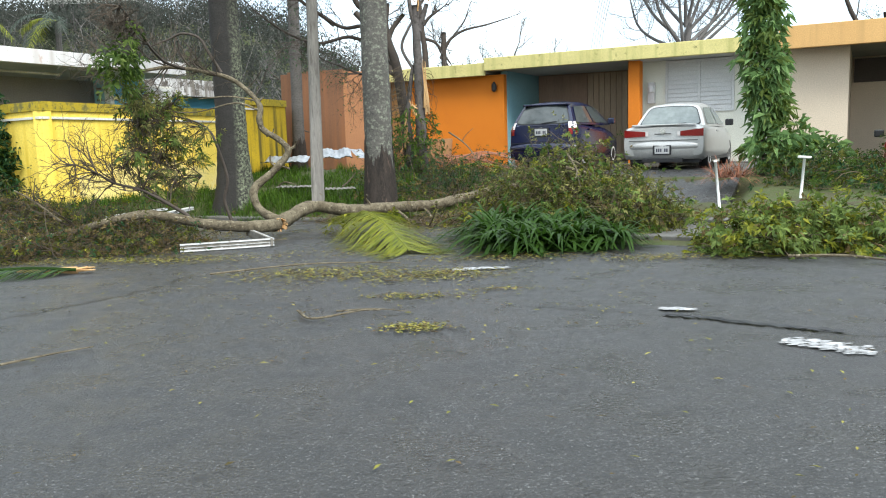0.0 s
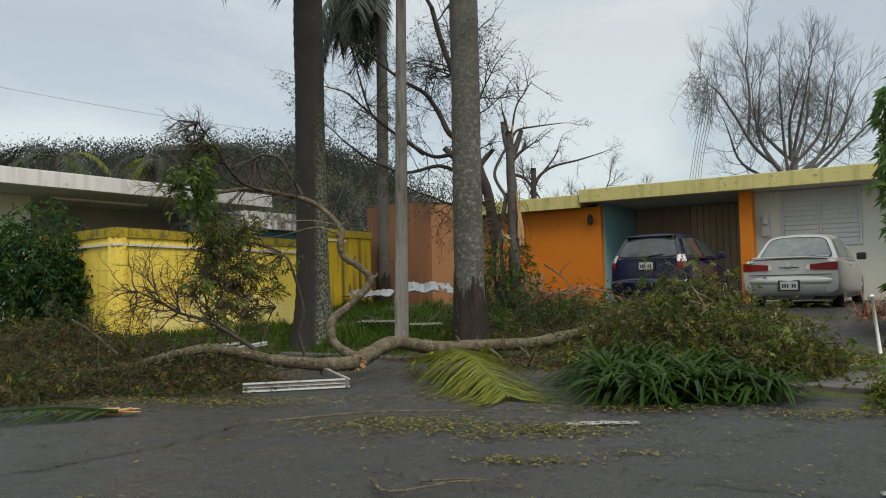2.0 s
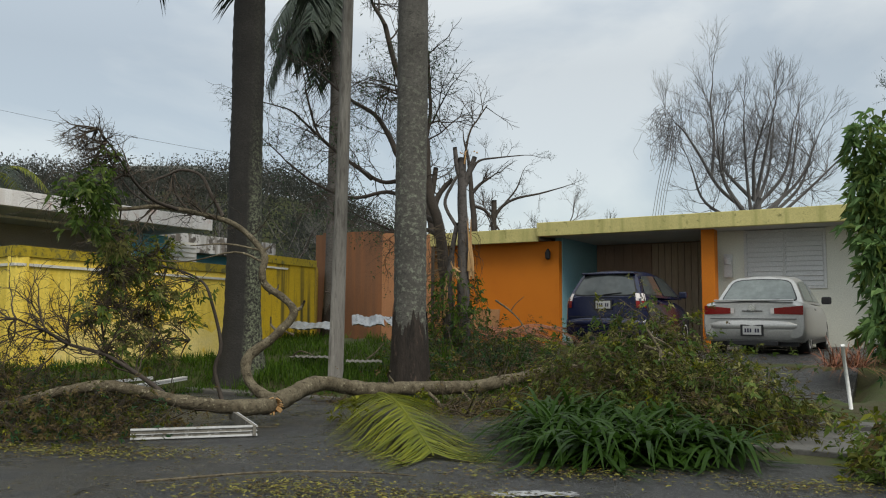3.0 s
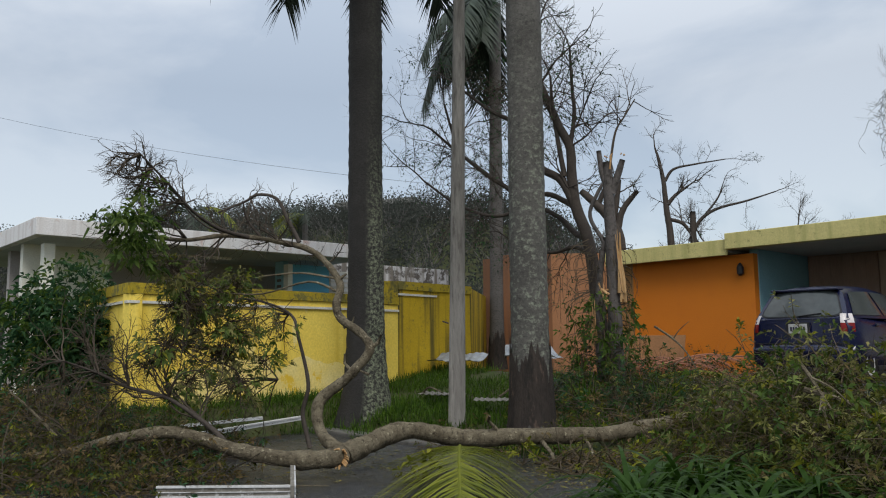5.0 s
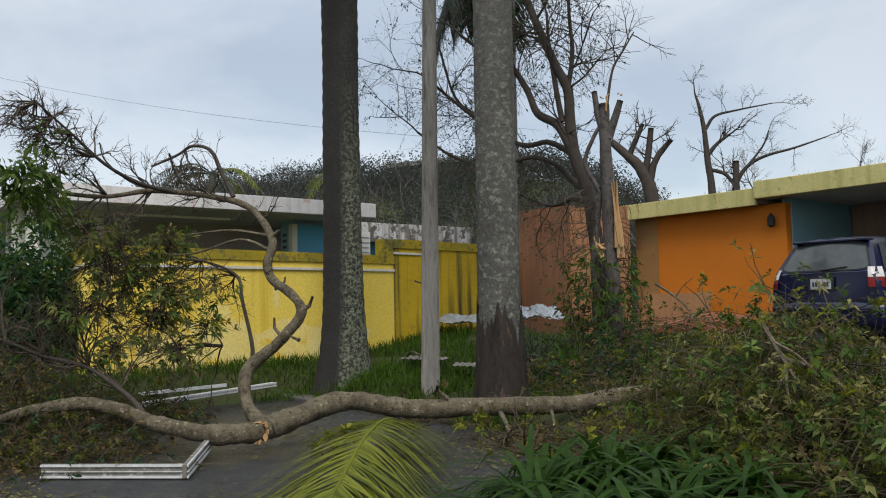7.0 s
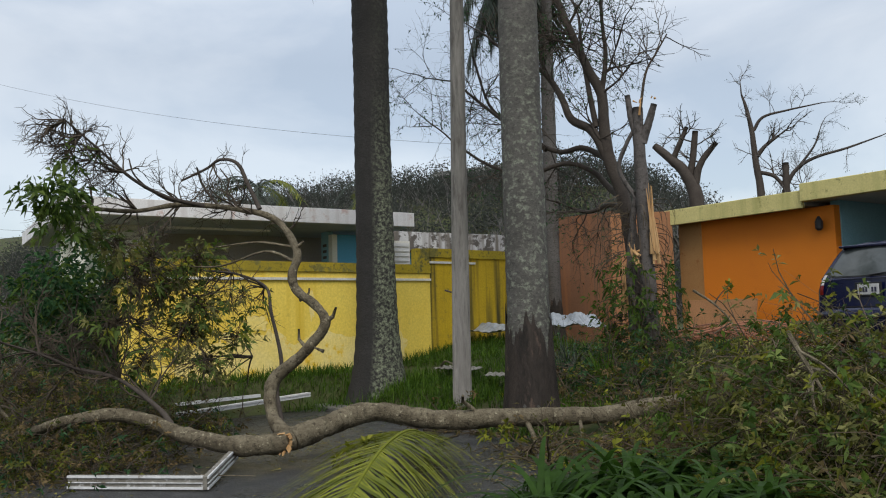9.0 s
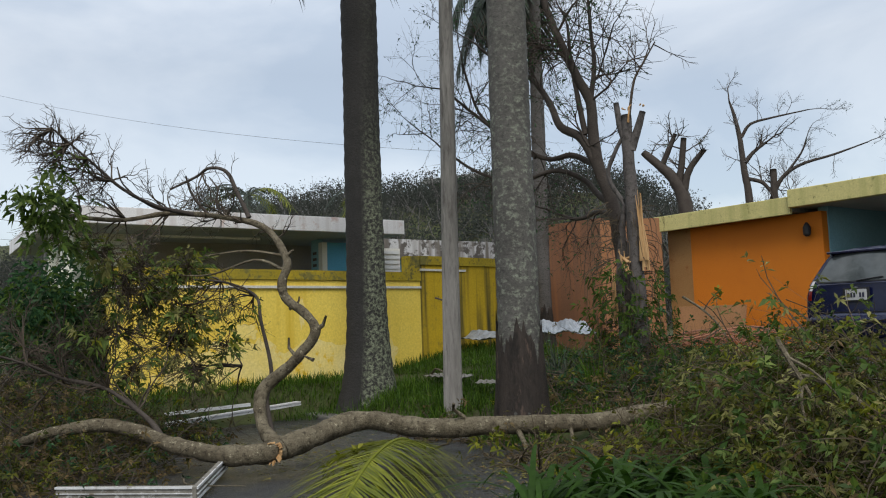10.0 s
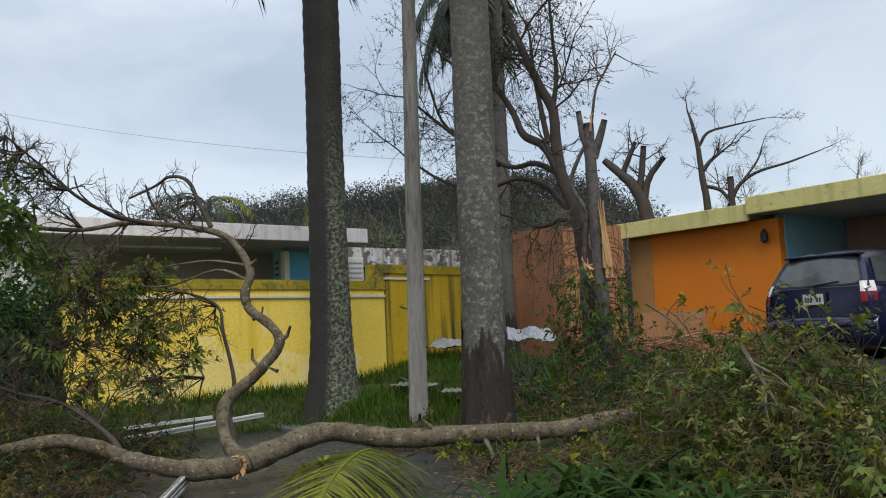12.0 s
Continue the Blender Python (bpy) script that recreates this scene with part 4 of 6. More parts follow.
red = car("sedan_car", red_at, "dark red car parked before the garage", PAINT_RED, 4.3, 1.72,
          [(0.0, 0.95, 0.76, 0.32), (0.08, 1.02, 0.82, 0.26), (0.4, 1.04, 0.85, 0.22), (2.0, 1.0, 0.86, 0.2), (3.2, 0.95, 0.85, 0.2), (3.9, 0.84, 0.81, 0.22), (4.3, 0.6, 0.68, 0.3)],
          (0.1, 0.5, 2.4, 3.3, 1.0, 1.52, 0.8, 0.63), True, 0.85, (0.3, 0.7), 0.84)


# ---- palms and pole ----
def frond(s, base, out, length, rise, droop, rng, pinnae=46, plen=0.55, width=0.028, hang=0.6):
    """A feather leaf: arching rib with narrow leaflets on both sides."""
    out = Vector(out).normalized()
    side = Vector((-out.y, out.x, 0)).normalized()
    P = []
    for i in range(15):
        t = i / 14
        P.append(Vector(base) + out * length * (t - 0.18 * t * t) + Vector((0, 0, rise * length * t - droop * length * t * t)))
    s.tube(P, 0.028, 0.006, 4)
    for i in range(pinnae):
        t = 0.12 + 0.87 * i / pinnae
        k = t * 13.99
        j = int(k)
        p = P[j].lerp(P[min(j + 1, 14)], k - j)
        tang = (P[min(j + 1, 14)] - P[j]).normalized()
        L = plen * (0.45 + 1.1 * t * (1.25 - t)) * rng.uniform(0.85, 1.1)
        for sg in (-1, 1):
            way = (side * sg + tang * 0.75 + Vector((0, 0, rng.uniform(-hang, 0.1)))).normalized()
            s.blade(p, way, tang, L, width, 0.25 * hang + 0.1, 3)


def palm(at, top, r_base, r_mid, r_top, bark, base_h, label, lean=(0, 0), fronds=0, seed=1, crown=None, skirt=True, arc=(0.0, 6.283)):
    ob = thing("palm_tree", at, 0, label, "palm tree")
    rng = random.Random(seed)

    def ring_rows(z0, z1, grow):
        rows, n = [], max(6, int((z1 - z0) / 0.11))
        for i in range(n + 1):
            z = z0 + (z1 - z0) * i / n
            h = z / (top)
            r = r_mid + (r_base - r_mid) * math.exp(-z / 0.55) + (r_top - r_mid) * max(0, h)
            r *= grow * (1 + (0.02 if i % 2 else -0.01) + 0.03 * noise.noise((z * 1.7, seed, 0)))
            rows.append([(lean[0] * z + r * math.cos(a) * (1 + 0.06 * noise.noise((math.cos(a) * 1.5 + seed, math.sin(a) * 1.5, z * 0.8))), lean[1] * z + r * math.sin(a), z - 0.25) for a in [2 * math.pi * k / 26 for k in range(26)]])
        return rows
    part("trunk", Shape().loft(ring_rows(0.0, top, 1.0), True), bark, ob, smooth=True)
    if skirt:
        rows, K = [], 64
        for j in range(15):
            row = []
            for k in range(K):
                ca, sa = math.cos(2 * math.pi * k / K), math.sin(2 * math.pi * k / K)
                cut = base_h * (0.78 + 0.22 * noise.noise((ca * 1.3 + seed, sa * 1.3, 0)) + 0.2 * noise.noise((ca * 6 + seed, sa * 6, 2)))
                z = cut * j / 14
                r = (r_mid + (r_base - r_mid) * math.exp(-z / 0.55)) * (1.045 + 0.05 * noise.noise((ca * 3, sa * 3, z * 1.2 + seed)) - 0.02 * (j == 14))
                row.append((lean[0] * z + r * ca, lean[1] * z + r * sa, z - 0.25))
            rows.append(row)
        part("root_mantle", Shape().loft(rows, True), BARK_BASE, ob, "dark fibrous trunk base", smooth=True)
    for i in range(fronds):
        s = Shape()
        a = arc[0] + (arc[1] - arc[0]) * (i + rng.uniform(-0.3, 0.3)) / fronds
        frond(s, (lean[0] * top, lean[1] * top, top - 0.25), (math.cos(a), math.sin(a), 0), *crown(rng, i), rng, 120, 0.8, 0.07, 1.3)
        part("frond", s, FROND_DARK, ob, "dark drooping feather frond")
    return ob


palm((-4.12, 16.0, 0.2), 9.9, 0.57, 0.29, 0.26, BARK_SIDE, 1.1, "tall grey palm trunk with lichen on one side", (-0.004, 0), 9, 2, lambda r, i: (3.2, 0.35, 1.0), False)
palm((-1.1, 14.5, 0.2), 11.0, 0.35, 0.245, 0.22, BARK_LICHEN, 1.6, "tall palm trunk mottled with pale lichen patches", (-0.001, 0), 0, 5)
palm((-4.1, 23.6, 0.9), 9.4, 0.26, 0.17, 0.15, BARK_PALM, 1.0, "slender dark palm with drooping fronds", (0.01, 0), 15, 8, lambda r, i: (r.uniform(1.7, 2.7), 0.4, r.uniform(1.0, 1.7)), True, (1.9, 5.0))

pole = thing("utility_pole", (-2.36, 15.25, 0.25), 0, "weathered grey round utility pole standing in the grass", "pole")
s = Shape()
s.tube([(0.0, 0, -0.2), (0.04, 0, 2.5), (0.1, 0, 6.0), (0.15, 0, 9.5)], 0.125, 0.07, 14, rough=0.02)
part("shaft", s, POLE, pole, smooth=True)
part("iron_rung", Shape().tube([(-0.1, -0.02, 1.35), (-0.19, -0.04, 1.38)], 0.012, sides=6), BARK_DARK, pole)


# ---- branching ----
def grow(wood, twigs, p, way, length, r, depth, rng, spread=0.6, up=0.15, twist=0.25, thin=0.012, tips=None, kids=(2, 3)):
    """Grows one branch and its children; thick ones go to wood, thin ones to twigs."""
    P, q, d = [Vector(p)], Vector(p), Vector(way).normalized()
    n = 4
    for i in range(n):
        d = (d + rand_dir(rng) * twist + Vector((0, 0, up * 0.3))).normalized()
        q = q + d * length / n
        P.append(q.copy())
    (wood if r > thin else twigs).tube(P, r, r * 0.62, 6 if r > 0.04 else (4 if r > thin else 3), cap=False)
    if tips is not None and depth <= 1:
        tips.extend((x.copy(), d.copy()) for x in P[1:])
    if depth == 0:
        return
    for k in range(rng.randint(*kids)):
        t = rng.uniform(0.35, 1.0)
        j = min(n - 1, int(t * n))
        s = P[j].lerp(P[j + 1], t * n - j)
        nd = (d + rand_dir(rng) * spread * 1.4 + Vector((0, 0, up))).normalized()
        grow(wood, twigs, s, nd, length * rng.uniform(0.55, 0.85), r * rng.uniform(0.42, 0.68), depth - 1, rng, spread, up, twist, thin, tips, kids)
    grow(wood, twigs, q, (d + rand_dir(rng) * 0.3).normalized(), length * 0.72, r * 0.62, depth - 1, rng, spread, up, twist, thin, tips, kids)


def leaves_at(s, spots, rng, per, length, width, spread=0.1, up=0.0, droop=0.25):
    for p, d in spots:
        for k in range(per):
            way = (Vector(d) * 0.4 + rand_dir(rng, up)).normalized()
            side = way.cross(rand_dir(rng)).normalized()
            L = length * rng.uniform(0.6, 1.2)
            s.leaf(Vector(p) + rand_dir(rng) * spread * rng.random(), way, side, L, width * L / length, droop)


def rosettes(s, spots, rng, per, length, spread=0.05):
    """Leaves set in whorls round a shoot's end."""
    for p, d in spots:
        d = (Vector(d) + Vector((0, 0, 0.5)) + rand_dir(rng) * 0.6).normalized()
        a = d.cross(rand_dir(rng)).normalized()
        b = d.cross(a)
        base = Vector(p) + rand_dir(rng) * spread
        for k in range(per):
            t = 6.283 * (k + rng.uniform(-0.3, 0.3)) / per
            out = a * math.cos(t) + b * math.sin(t)
            way = (out + d * rng.uniform(0.0, 1.3)).normalized()
            L = length * rng.uniform(0.5, 1.25)
            s.leaf(base + d * rng.uniform(0, length), way, way.cross(d).normalized(), L, L * rng.uniform(0.28, 0.44), rng.uniform(0.1, 0.6))


def bare_tree(at, limbs, label, seed, bark=BARK_DARK, twig=TWIG_GREY, depth=4, sub=1.2, spread=0.6, up=0.2, sprouts=3, leafy=0, thin=0.012, kids=(2, 3), leaf_mat=LEAF_DARK, twist=0.25):
    """limbs: list of (points, start radius, end radius) in world metres; each carries side branches."""
    ob = thing("bare_tree", at, 0, label, "tree")
    rng = random.Random(seed)
    twigs, tips = Shape(), []
    for i, (pts, r0, r1) in enumerate(limbs):
        P, wood = spline(pts, 5), Shape()
        wood.tube(P, r0, r1, 9, rough=0.06, rng=rng)
        if depth:
            for k in range(sprouts):
                j = int(rng.uniform(0.45, 1.0) * (len(P) - 2))
                d = (P[j + 1] - P[j]).normalized()
                grow(wood, twigs, P[j], (d * 0.5 + rand_dir(rng, 0.2)).normalized(), sub * rng.uniform(0.6, 1.1), min(0.026, max(0.012, r1 * 0.55)), depth - 1, rng, spread, up, twist, thin, tips, kids)
            if r1 < 0.055:
                grow(wood, twigs, P[-1], (P[-1] - P[-2]).normalized(), sub, r1 * 0.85, depth, rng, spread, up, twist, thin, tips, kids)
        part("limb" if i else "trunk", wood, bark, ob, smooth=True, world_at=at)
    if twigs.n:
        part("twig_mass", twigs, twig, ob, world_at=at, kind="stuff")
    if leafy:
        s = Shape()
        rng.shuffle(tips)
        leaves_at(s, tips[:leafy], rng, 2, 0.07, 0.026, 0.1)
        part("foliage", s, leaf_mat, ob, "sparse withered leaves", world_at=at, kind="stuff")
    return ob


# snapped tree and its bare neighbour by the orange house
bare_tree((-0.6, 17.9, 0.4), [(((-0.62, 17.9, 0.4), (-0.7, 18.0, 1.5), (-0.79, 18.1, 2.33), (-0.91, 18.1, 3.13), (-1.07, 18.1, 3.6), (-1.14, 18.1, 4.15), (-1.16, 18.1, 4.7), (-1.33, 18.1, 5.09), (-1.58, 18.1, 5.7), (-1.8, 18.1, 6.31), (-2.01, 18.1, 7.12)), 0.13, 0.05),
          (((-1.03, 18.1, 3.5), (-1.32, 18.1, 4.13), (-1.69, 18.15, 4.4), (-1.91, 18.3, 4.86), (-2.23, 18.4, 5.34), (-2.73, 18.5, 5.67), (-3.24, 18.6, 6.11)), 0.085, 0.025),
          (((-1.16, 18.1, 4.7), (-1.07, 18.1, 5.32), (-1.1, 18.1, 5.88), (-1.12, 18.1, 6.54)), 0.045, 0.02),
          (((-1.27, 18.1, 4.21), (-1.38, 18.1, 4.91), (-1.45, 18.1, 5.48), (-1.48, 18.1, 6.05)), 0.05, 0.02),
          (((-1.1, 18.1, 3.65), (-1.3, 18.4, 3.8), (-1.68, 18.6, 4.01), (-2.12, 18.6, 4.0), (-2.78, 18.6, 4.41), (-3.41, 18.6, 4.95), (-3.95, 18.6, 5.45)), 0.06, 0.022),
          (((-0.95, 18.1, 3.1), (-1.18, 18.4, 3.25), (-1.5, 18.6, 3.58), (-1.98, 18.6, 3.78), (-2.7, 18.6, 3.66), (-3.44, 18.6, 3.94), (-4.1, 18.6, 4.43)), 0.06, 0.02),
          (((-2.3, 18.6, 4.05), (-2.6, 18.7, 4.3), (-2.99, 18.9, 4.6), (-3.52, 19.0, 5.1), (-3.82, 19.0, 6.06)), 0.045, 0.02),
          (((-0.85, 18.1, 2.8), (-1.2, 18.5, 3.0), (-1.7, 18.8, 2.95), (-2.3, 19.0, 3.2)), 0.05, 0.02)],
          "bare storm-stripped tree with dark crooked limbs", 11, BARK_DARK, TWIG_DARK, 4, 0.72, 0.85, -0.06, 9, 1800, 0.01)
snap = bare_tree((-0.42, 17.35, 0.4), [(((-0.34, 17.35, 0.35), (-0.37, 17.32, 1.2), (-0.38, 17.3, 2.01), (-0.39, 17.3, 2.9), (-0.41, 17.3, 3.65), (-0.41, 17.3, 4.22)), 0.13, 0.075),
                 (((-0.37, 17.3, 3.7), (-0.26, 17.3, 3.98), (-0.17, 17.3, 4.24)), 0.07, 0.045), (((-0.4, 17.3, 3.75), (-0.5, 17.3, 4.03), (-0.55, 17.3, 4.42)), 0.06, 0.04),
                 (((-0.5, 17.35, 2.9), (-0.73, 17.35, 3.35), (-0.6, 17.3, 3.7), (-0.45, 17.3, 3.94)), 0.035, 0.028), (((-0.62, 17.4, 0.6), (-0.66, 17.4, 1.6), (-0.6, 17.4, 2.4), (-0.5, 17.35, 3.0)), 0.07, 0.04)],
                 "snapped grey trunk with fresh pale split wood", 4, BARK_GREY, TWIG, 0)
rng = random.Random(5)
for x0, z0, z1, n, lean in ((-0.24, 2.0, 3.1, 7, -0.02), (-0.46, 1.95, 2.3, 7, -0.1), (-0.4, 4.16, 4.36, 3, 0.03), (-0.18, 4.2, 4.36, 2, 0.03), (-0.68, 1.3, 2.0, 5, 0.0)):
    s = Shape()
    for k in range(n):
        x, a, b = x0 + rng.uniform(-0.045, 0.045), z0 + rng.uniform(-0.12, 0.2), z1 - rng.uniform(0, 0.6) * (z1 - z0)
        y = 17.2 + rng.uniform(-0.02, 0.04)
        s.tube([(x, y, a), (x + lean * 0.5 + rng.uniform(-0.02, 0.02), y - 0.01, (a + b) / 2), (x + lean + rng.uniform(-0.03, 0.03), y + rng.uniform(-0.02, 0.02), b)], rng.uniform(0.014, 0.032), 0.004, 5, rough=0.35, rng=rng)
    part("split_wood", s, SPLIT, snap, "pale orange splintered wood", world_at=(-0.42, 17.35, 0.4))
s, tw = Shape(), Shape()
rng = random.Random(6)
s.tube(spline([(-0.37, 17.3, 4.2), (-0.27, 17.3, 4.71), (-0.11, 17.3, 4.97), (0.06, 17.3, 5.23)], 5), 0.024, 0.01, 5)
for k in range(6):
    grow(s, tw, (-0.22 + k * 0.05, 17.3, 4.8 + k * 0.08), rand_dir(rng, 0.4), 0.36, 0.011, 2, rng, 0.7, 0.1)
s.add(tw.v, tw.f)
part("shoot", s, TWIG_DARK, snap, world_at=(-0.42, 17.35, 0.4))

# fine grey strands hanging from a torn limb of the large tree
s, rng = Shape(), random.Random(61)
for k in range(120):
    x, z = rng.gauss(6.7, 0.28), rng.uniform(7.4, 9.0)
    P = [(x, 31.2, z)]
    for j in range(4):
        P.append((P[-1][0] + rng.uniform(-0.3, 0.2), 31.2 + rng.uniform(-0.3, 0.3), P[-1][2] - rng.uniform(-0.05, 0.45)))
    s.tube(spline(P, 3), 0.009, 0.005, 3, cap=False)
for k in range(5):
    s.tube(spline([(6.7 + 0.06 * k, 31.2, 8.2), (6.45 + 0.1 * k, 31.2, 7.0), (6.2 + 0.09 * k, 31.2, 5.8), (5.95 + 0.1 * k, 31.2, 4.4)], 4), 0.012, 0.008, 4)
hang = thing("hanging_vine", (7.0, 31.2, 4.4), 0, "grey vine strands hanging from a torn limb", "vine")
part("strand_mass", s, TWIG_FAR, hang, world_at=(7.0, 31.2, 4.4), kind="stuff")

# trees behind the roofs
fan, rng = [(((9.7, 31.5, 1.0), (9.72, 31.5, 3.0), (9.75, 31.5, 4.6), (9.9, 31.5, 5.6)), 0.24, 0.12)], random.Random(210)
for k in range(13):
    a = radians(-72 + 12 * k + rng.uniform(-4, 4))
    y = rng.uniform(-1.4, 1.4)
    q = rng.uniform(0.55, 0.68)
    end = Vector((10.1 + 4.0 * q * math.sin(a), 31.5 + y, 5.6 + 4.3 * q * math.cos(a) + 0.5 * abs(math.sin(a))))
    base = Vector((9.78 + 0.25 * math.sin(a), 31.5, 4.4 + 1.5 * math.cos(a) * rng.random()))
    mid = base.lerp(end, 0.5) + Vector((0.35 * math.sin(a) + rng.uniform(-0.25, 0.25), 0, rng.uniform(-0.3, 0.1)))
    fan.append(((tuple(base), tuple(mid), tuple(end)), 0.075, 0.026))
fan.append((((9.3, 31.4, 5.2), (8.4, 31.3, 6.0), (7.7, 31.2, 7.2), (7.2, 31.2, 8.0), (6.9, 31.2, 8.3)), 0.07, 0.02))
fan.append((((8.2, 31.3, 6.4), (8.3, 31.3, 7.8), (8.2, 31.3, 9.0), (8.3, 31.3, 9.8)), 0.06, 0.022))
bare_tree((9.7, 31.5, 1.0), fan, "large leafless grey tree with dense upright twigs", 21, BARK_FAR, TWIG_FAR, 4, 0.85, 0.42, 0.16, 12, 0, 0.014, (2, 3), twist=0.2)
bare_tree((-1.7, 29.0, 1.0), [(((-1.7, 29, 1.0), (-1.67, 29, 4.04), (-1.93, 29, 5.04), (-2.3, 29, 5.49), (-2.79, 29, 5.99)), 0.24, 0.1), (((-2.3, 29, 5.5), (-2.04, 29, 6.03), (-1.86, 29, 6.42)), 0.09, 0.06),
          (((-1.75, 29, 4.4), (-1.84, 29, 4.9), (-1.73, 29, 5.51), (-1.63, 29, 6.27)), 0.11, 0.085), (((-1.74, 29, 4.6), (-1.53, 29, 5.32), (-1.07, 29, 5.88)), 0.12, 0.07)], "storm-broken dark tree with snapped stubs", 22, BARK_DARK, TWIG_GREY, 3, 0.5, 0.8, 0.05, 3, 120, 0.012)
bare_tree((-0.4, 33.0, 1.0), [(((-0.3, 33, 1.0), (-0.38, 33, 4.71), (-0.48, 33, 5.82), (-0.56, 33, 6.93), (-0.69, 33, 7.69), (-0.8, 33, 8.12)), 0.15, 0.03), (((-0.5, 33, 6.9), (-0.2, 33, 7.29), (0.48, 33, 7.41), (1.54, 33, 7.51)), 0.06, 0.018),
          (((-0.49, 33, 6.0), (-0.16, 33, 6.37), (0.24, 33, 6.64)), 0.08, 0.04), (((-0.46, 33, 5.54), (0.03, 33, 5.36), (0.34, 33, 4.91)), 0.07, 0.05), (((0.37, 33, 3.5), (0.37, 33, 5.0), (0.38, 33, 5.75)), 0.12, 0.1),
          (((0.25, 33, 4.7), (0.61, 33, 5.42), (1.2, 33, 5.8), (2.15, 33, 6.01), (3.08, 33, 6.27)), 0.08, 0.02), (((0.7, 33, 5.5), (1.22, 33, 6.16), (1.41, 33, 6.63)), 0.045, 0.018)], "crooked leafless tree behind the roof", 23, BARK_DARK, TWIG_GREY, 3, 0.5, 0.7, 0.05, 4, 150, 0.012)
for i, (x, y, h, sd, lf) in enumerate(((2.4, 45, 7.5, 31, 250), (5.2, 48, 6.5, 32, 300), (-6.5, 44, 6.0, 33, 300), (-11, 42, 5.6, 34, 300), (-17, 40, 4.8, 35, 250), (-24, 41, 4.6, 36, 250), (-3, 40, 5.6, 37, 300), (7.5, 40, 5.2, 38, 0), (-31, 36, 4.2, 39, 250), (15.1, 27, 8.4, 40, 1400))):
    g = ground_z(x, y)
    bare_tree((x, y, g), [(((x, y, g), (x + 0.2, y, g + h * 0.3), (x - 0.1, y, g + h * 0.55)), 0.2, 0.09), (((x + 0.15, y, g + h * 0.3), (x + 1.2, y, g + h * 0.5), (x + 1.9, y, g + h * 0.7)), 0.11, 0.05),
                           (((x + 0.15, y, g + h * 0.33), (x - 1.1, y, g + h * 0.52), (x - 1.7, y, g + h * 0.68)), 0.11, 0.05)],
              "distant wind-stripped tree with few leaves", sd, BARK_DARK, TWIG_GREY, 4, h * 0.14, 0.6, 0.2, 3, lf, 0.02)
for i, (x, y, h) in enumerate(((-16.6, 36, 6.6), (-15.6, 26.5, 5.3))):
    ob = thing("palm_tree", (x, y, ground_z(x, y)), 0, "distant wind-battered palm with bent fronds", "palm tree")
    rng = random.Random(50 + i)
    part("trunk", Shape().tube([(0, 0, 0), (0.1, 0, h)], 0.16, 0.12, 8), BARK_PALM, ob)
    for k in range(11):
        s = Shape()
        a = rng.uniform(0, 6.28)
        frond(s, (0.1, 0, h), (math.cos(a), math.sin(a), 0), rng.uniform(1.8, 2.8), rng.uniform(0.2, 0.6), rng.uniform(0.6, 0.9), rng, 26, 0.5, 0.05, 0.5)
        part("frond", s, FROND_DARK if k % 4 else FROND, ob)

# woods on the hill
s, tw = Shape(), Shape()
rng = random.Random(77)
for k in range(3600):
    x, y = rng.uniform(-85, 40), 42 + 60 * rng.random() ** 1.2
    if x > -2 and (y < 75 or k % 3):
        continue
    g = ground_z(x, y)
    h = rng.uniform(1.0, 3.4)
    for j in range(100):
        p = Vector((x + rng.gauss(0, 1.0), y + rng.gauss(0, 1.0), g + h * rng.uniform(0.15, 1.0)))
        way = rand_dir(rng, 0.2)
        s.leaf(p, way, way.cross(rand_dir(rng)).normalized(), rng.uniform(0.14, 0.36), rng.uniform(0.07, 0.2), 0.2)
    if k % 2 == 0:
        for j in range(4):
            q = Vector((x, y, g))
            d = rand_dir(rng, 1.3)
            tw.tube([q, q + d * h * 0.7, q + d * h * 1.1 + rand_dir(rng) * 0.4], 0.045, 0.012, 3, cap=False)
woods = part("hill_woods", s, FAR_LEAF)
tagged(woods, "dark wind-stripped woods covering the hillside", "woods", kind="stuff")
woods_t = part("hill_trunks", tw, TWIG_GREY)
tagged(woods_t, "bare grey trunks and boughs on the hillside", "woods", kind="stuff")
hb = thing("hilltop_building", (-33.0, 80, ground_z(-33, 80) - 2.6), 0, "low dark flat-roofed building on the hilltop", "building")
part("wall", Shape().box(-4, 4, 0, 6, -1, 4.4), DARK_ROOM, hb)
part("roof", Shape().box(-4.5, 4.5, -0.5, 6.5, 4.4, 4.9), ROOF, hb)

# overhead cable
def cable(a, b, sag, r=0.006):
    ob = thing("overhead_cable", a, 0, "thin dark overhead cable against the sky", "cable")
    A, B = Vector(a), Vector(b)
    P = [A.lerp(B, t / 24) - Vector((0, 0, sag * 4 * (t / 24) * (1 - t / 24))) for t in range(25)]
    part("wire", Shape().tube(P, r, sides=4), BLACK_CABLE, ob, world_at=a)


cable((-45, 30, 16.6), (-4.3, 30, 6.2), 1.1)
cable((-40, 27, 6.6), (-16, 29, 4.4), 0.3)
cable((-40, 27, 6.2), (-16, 29, 4.1), 0.3)

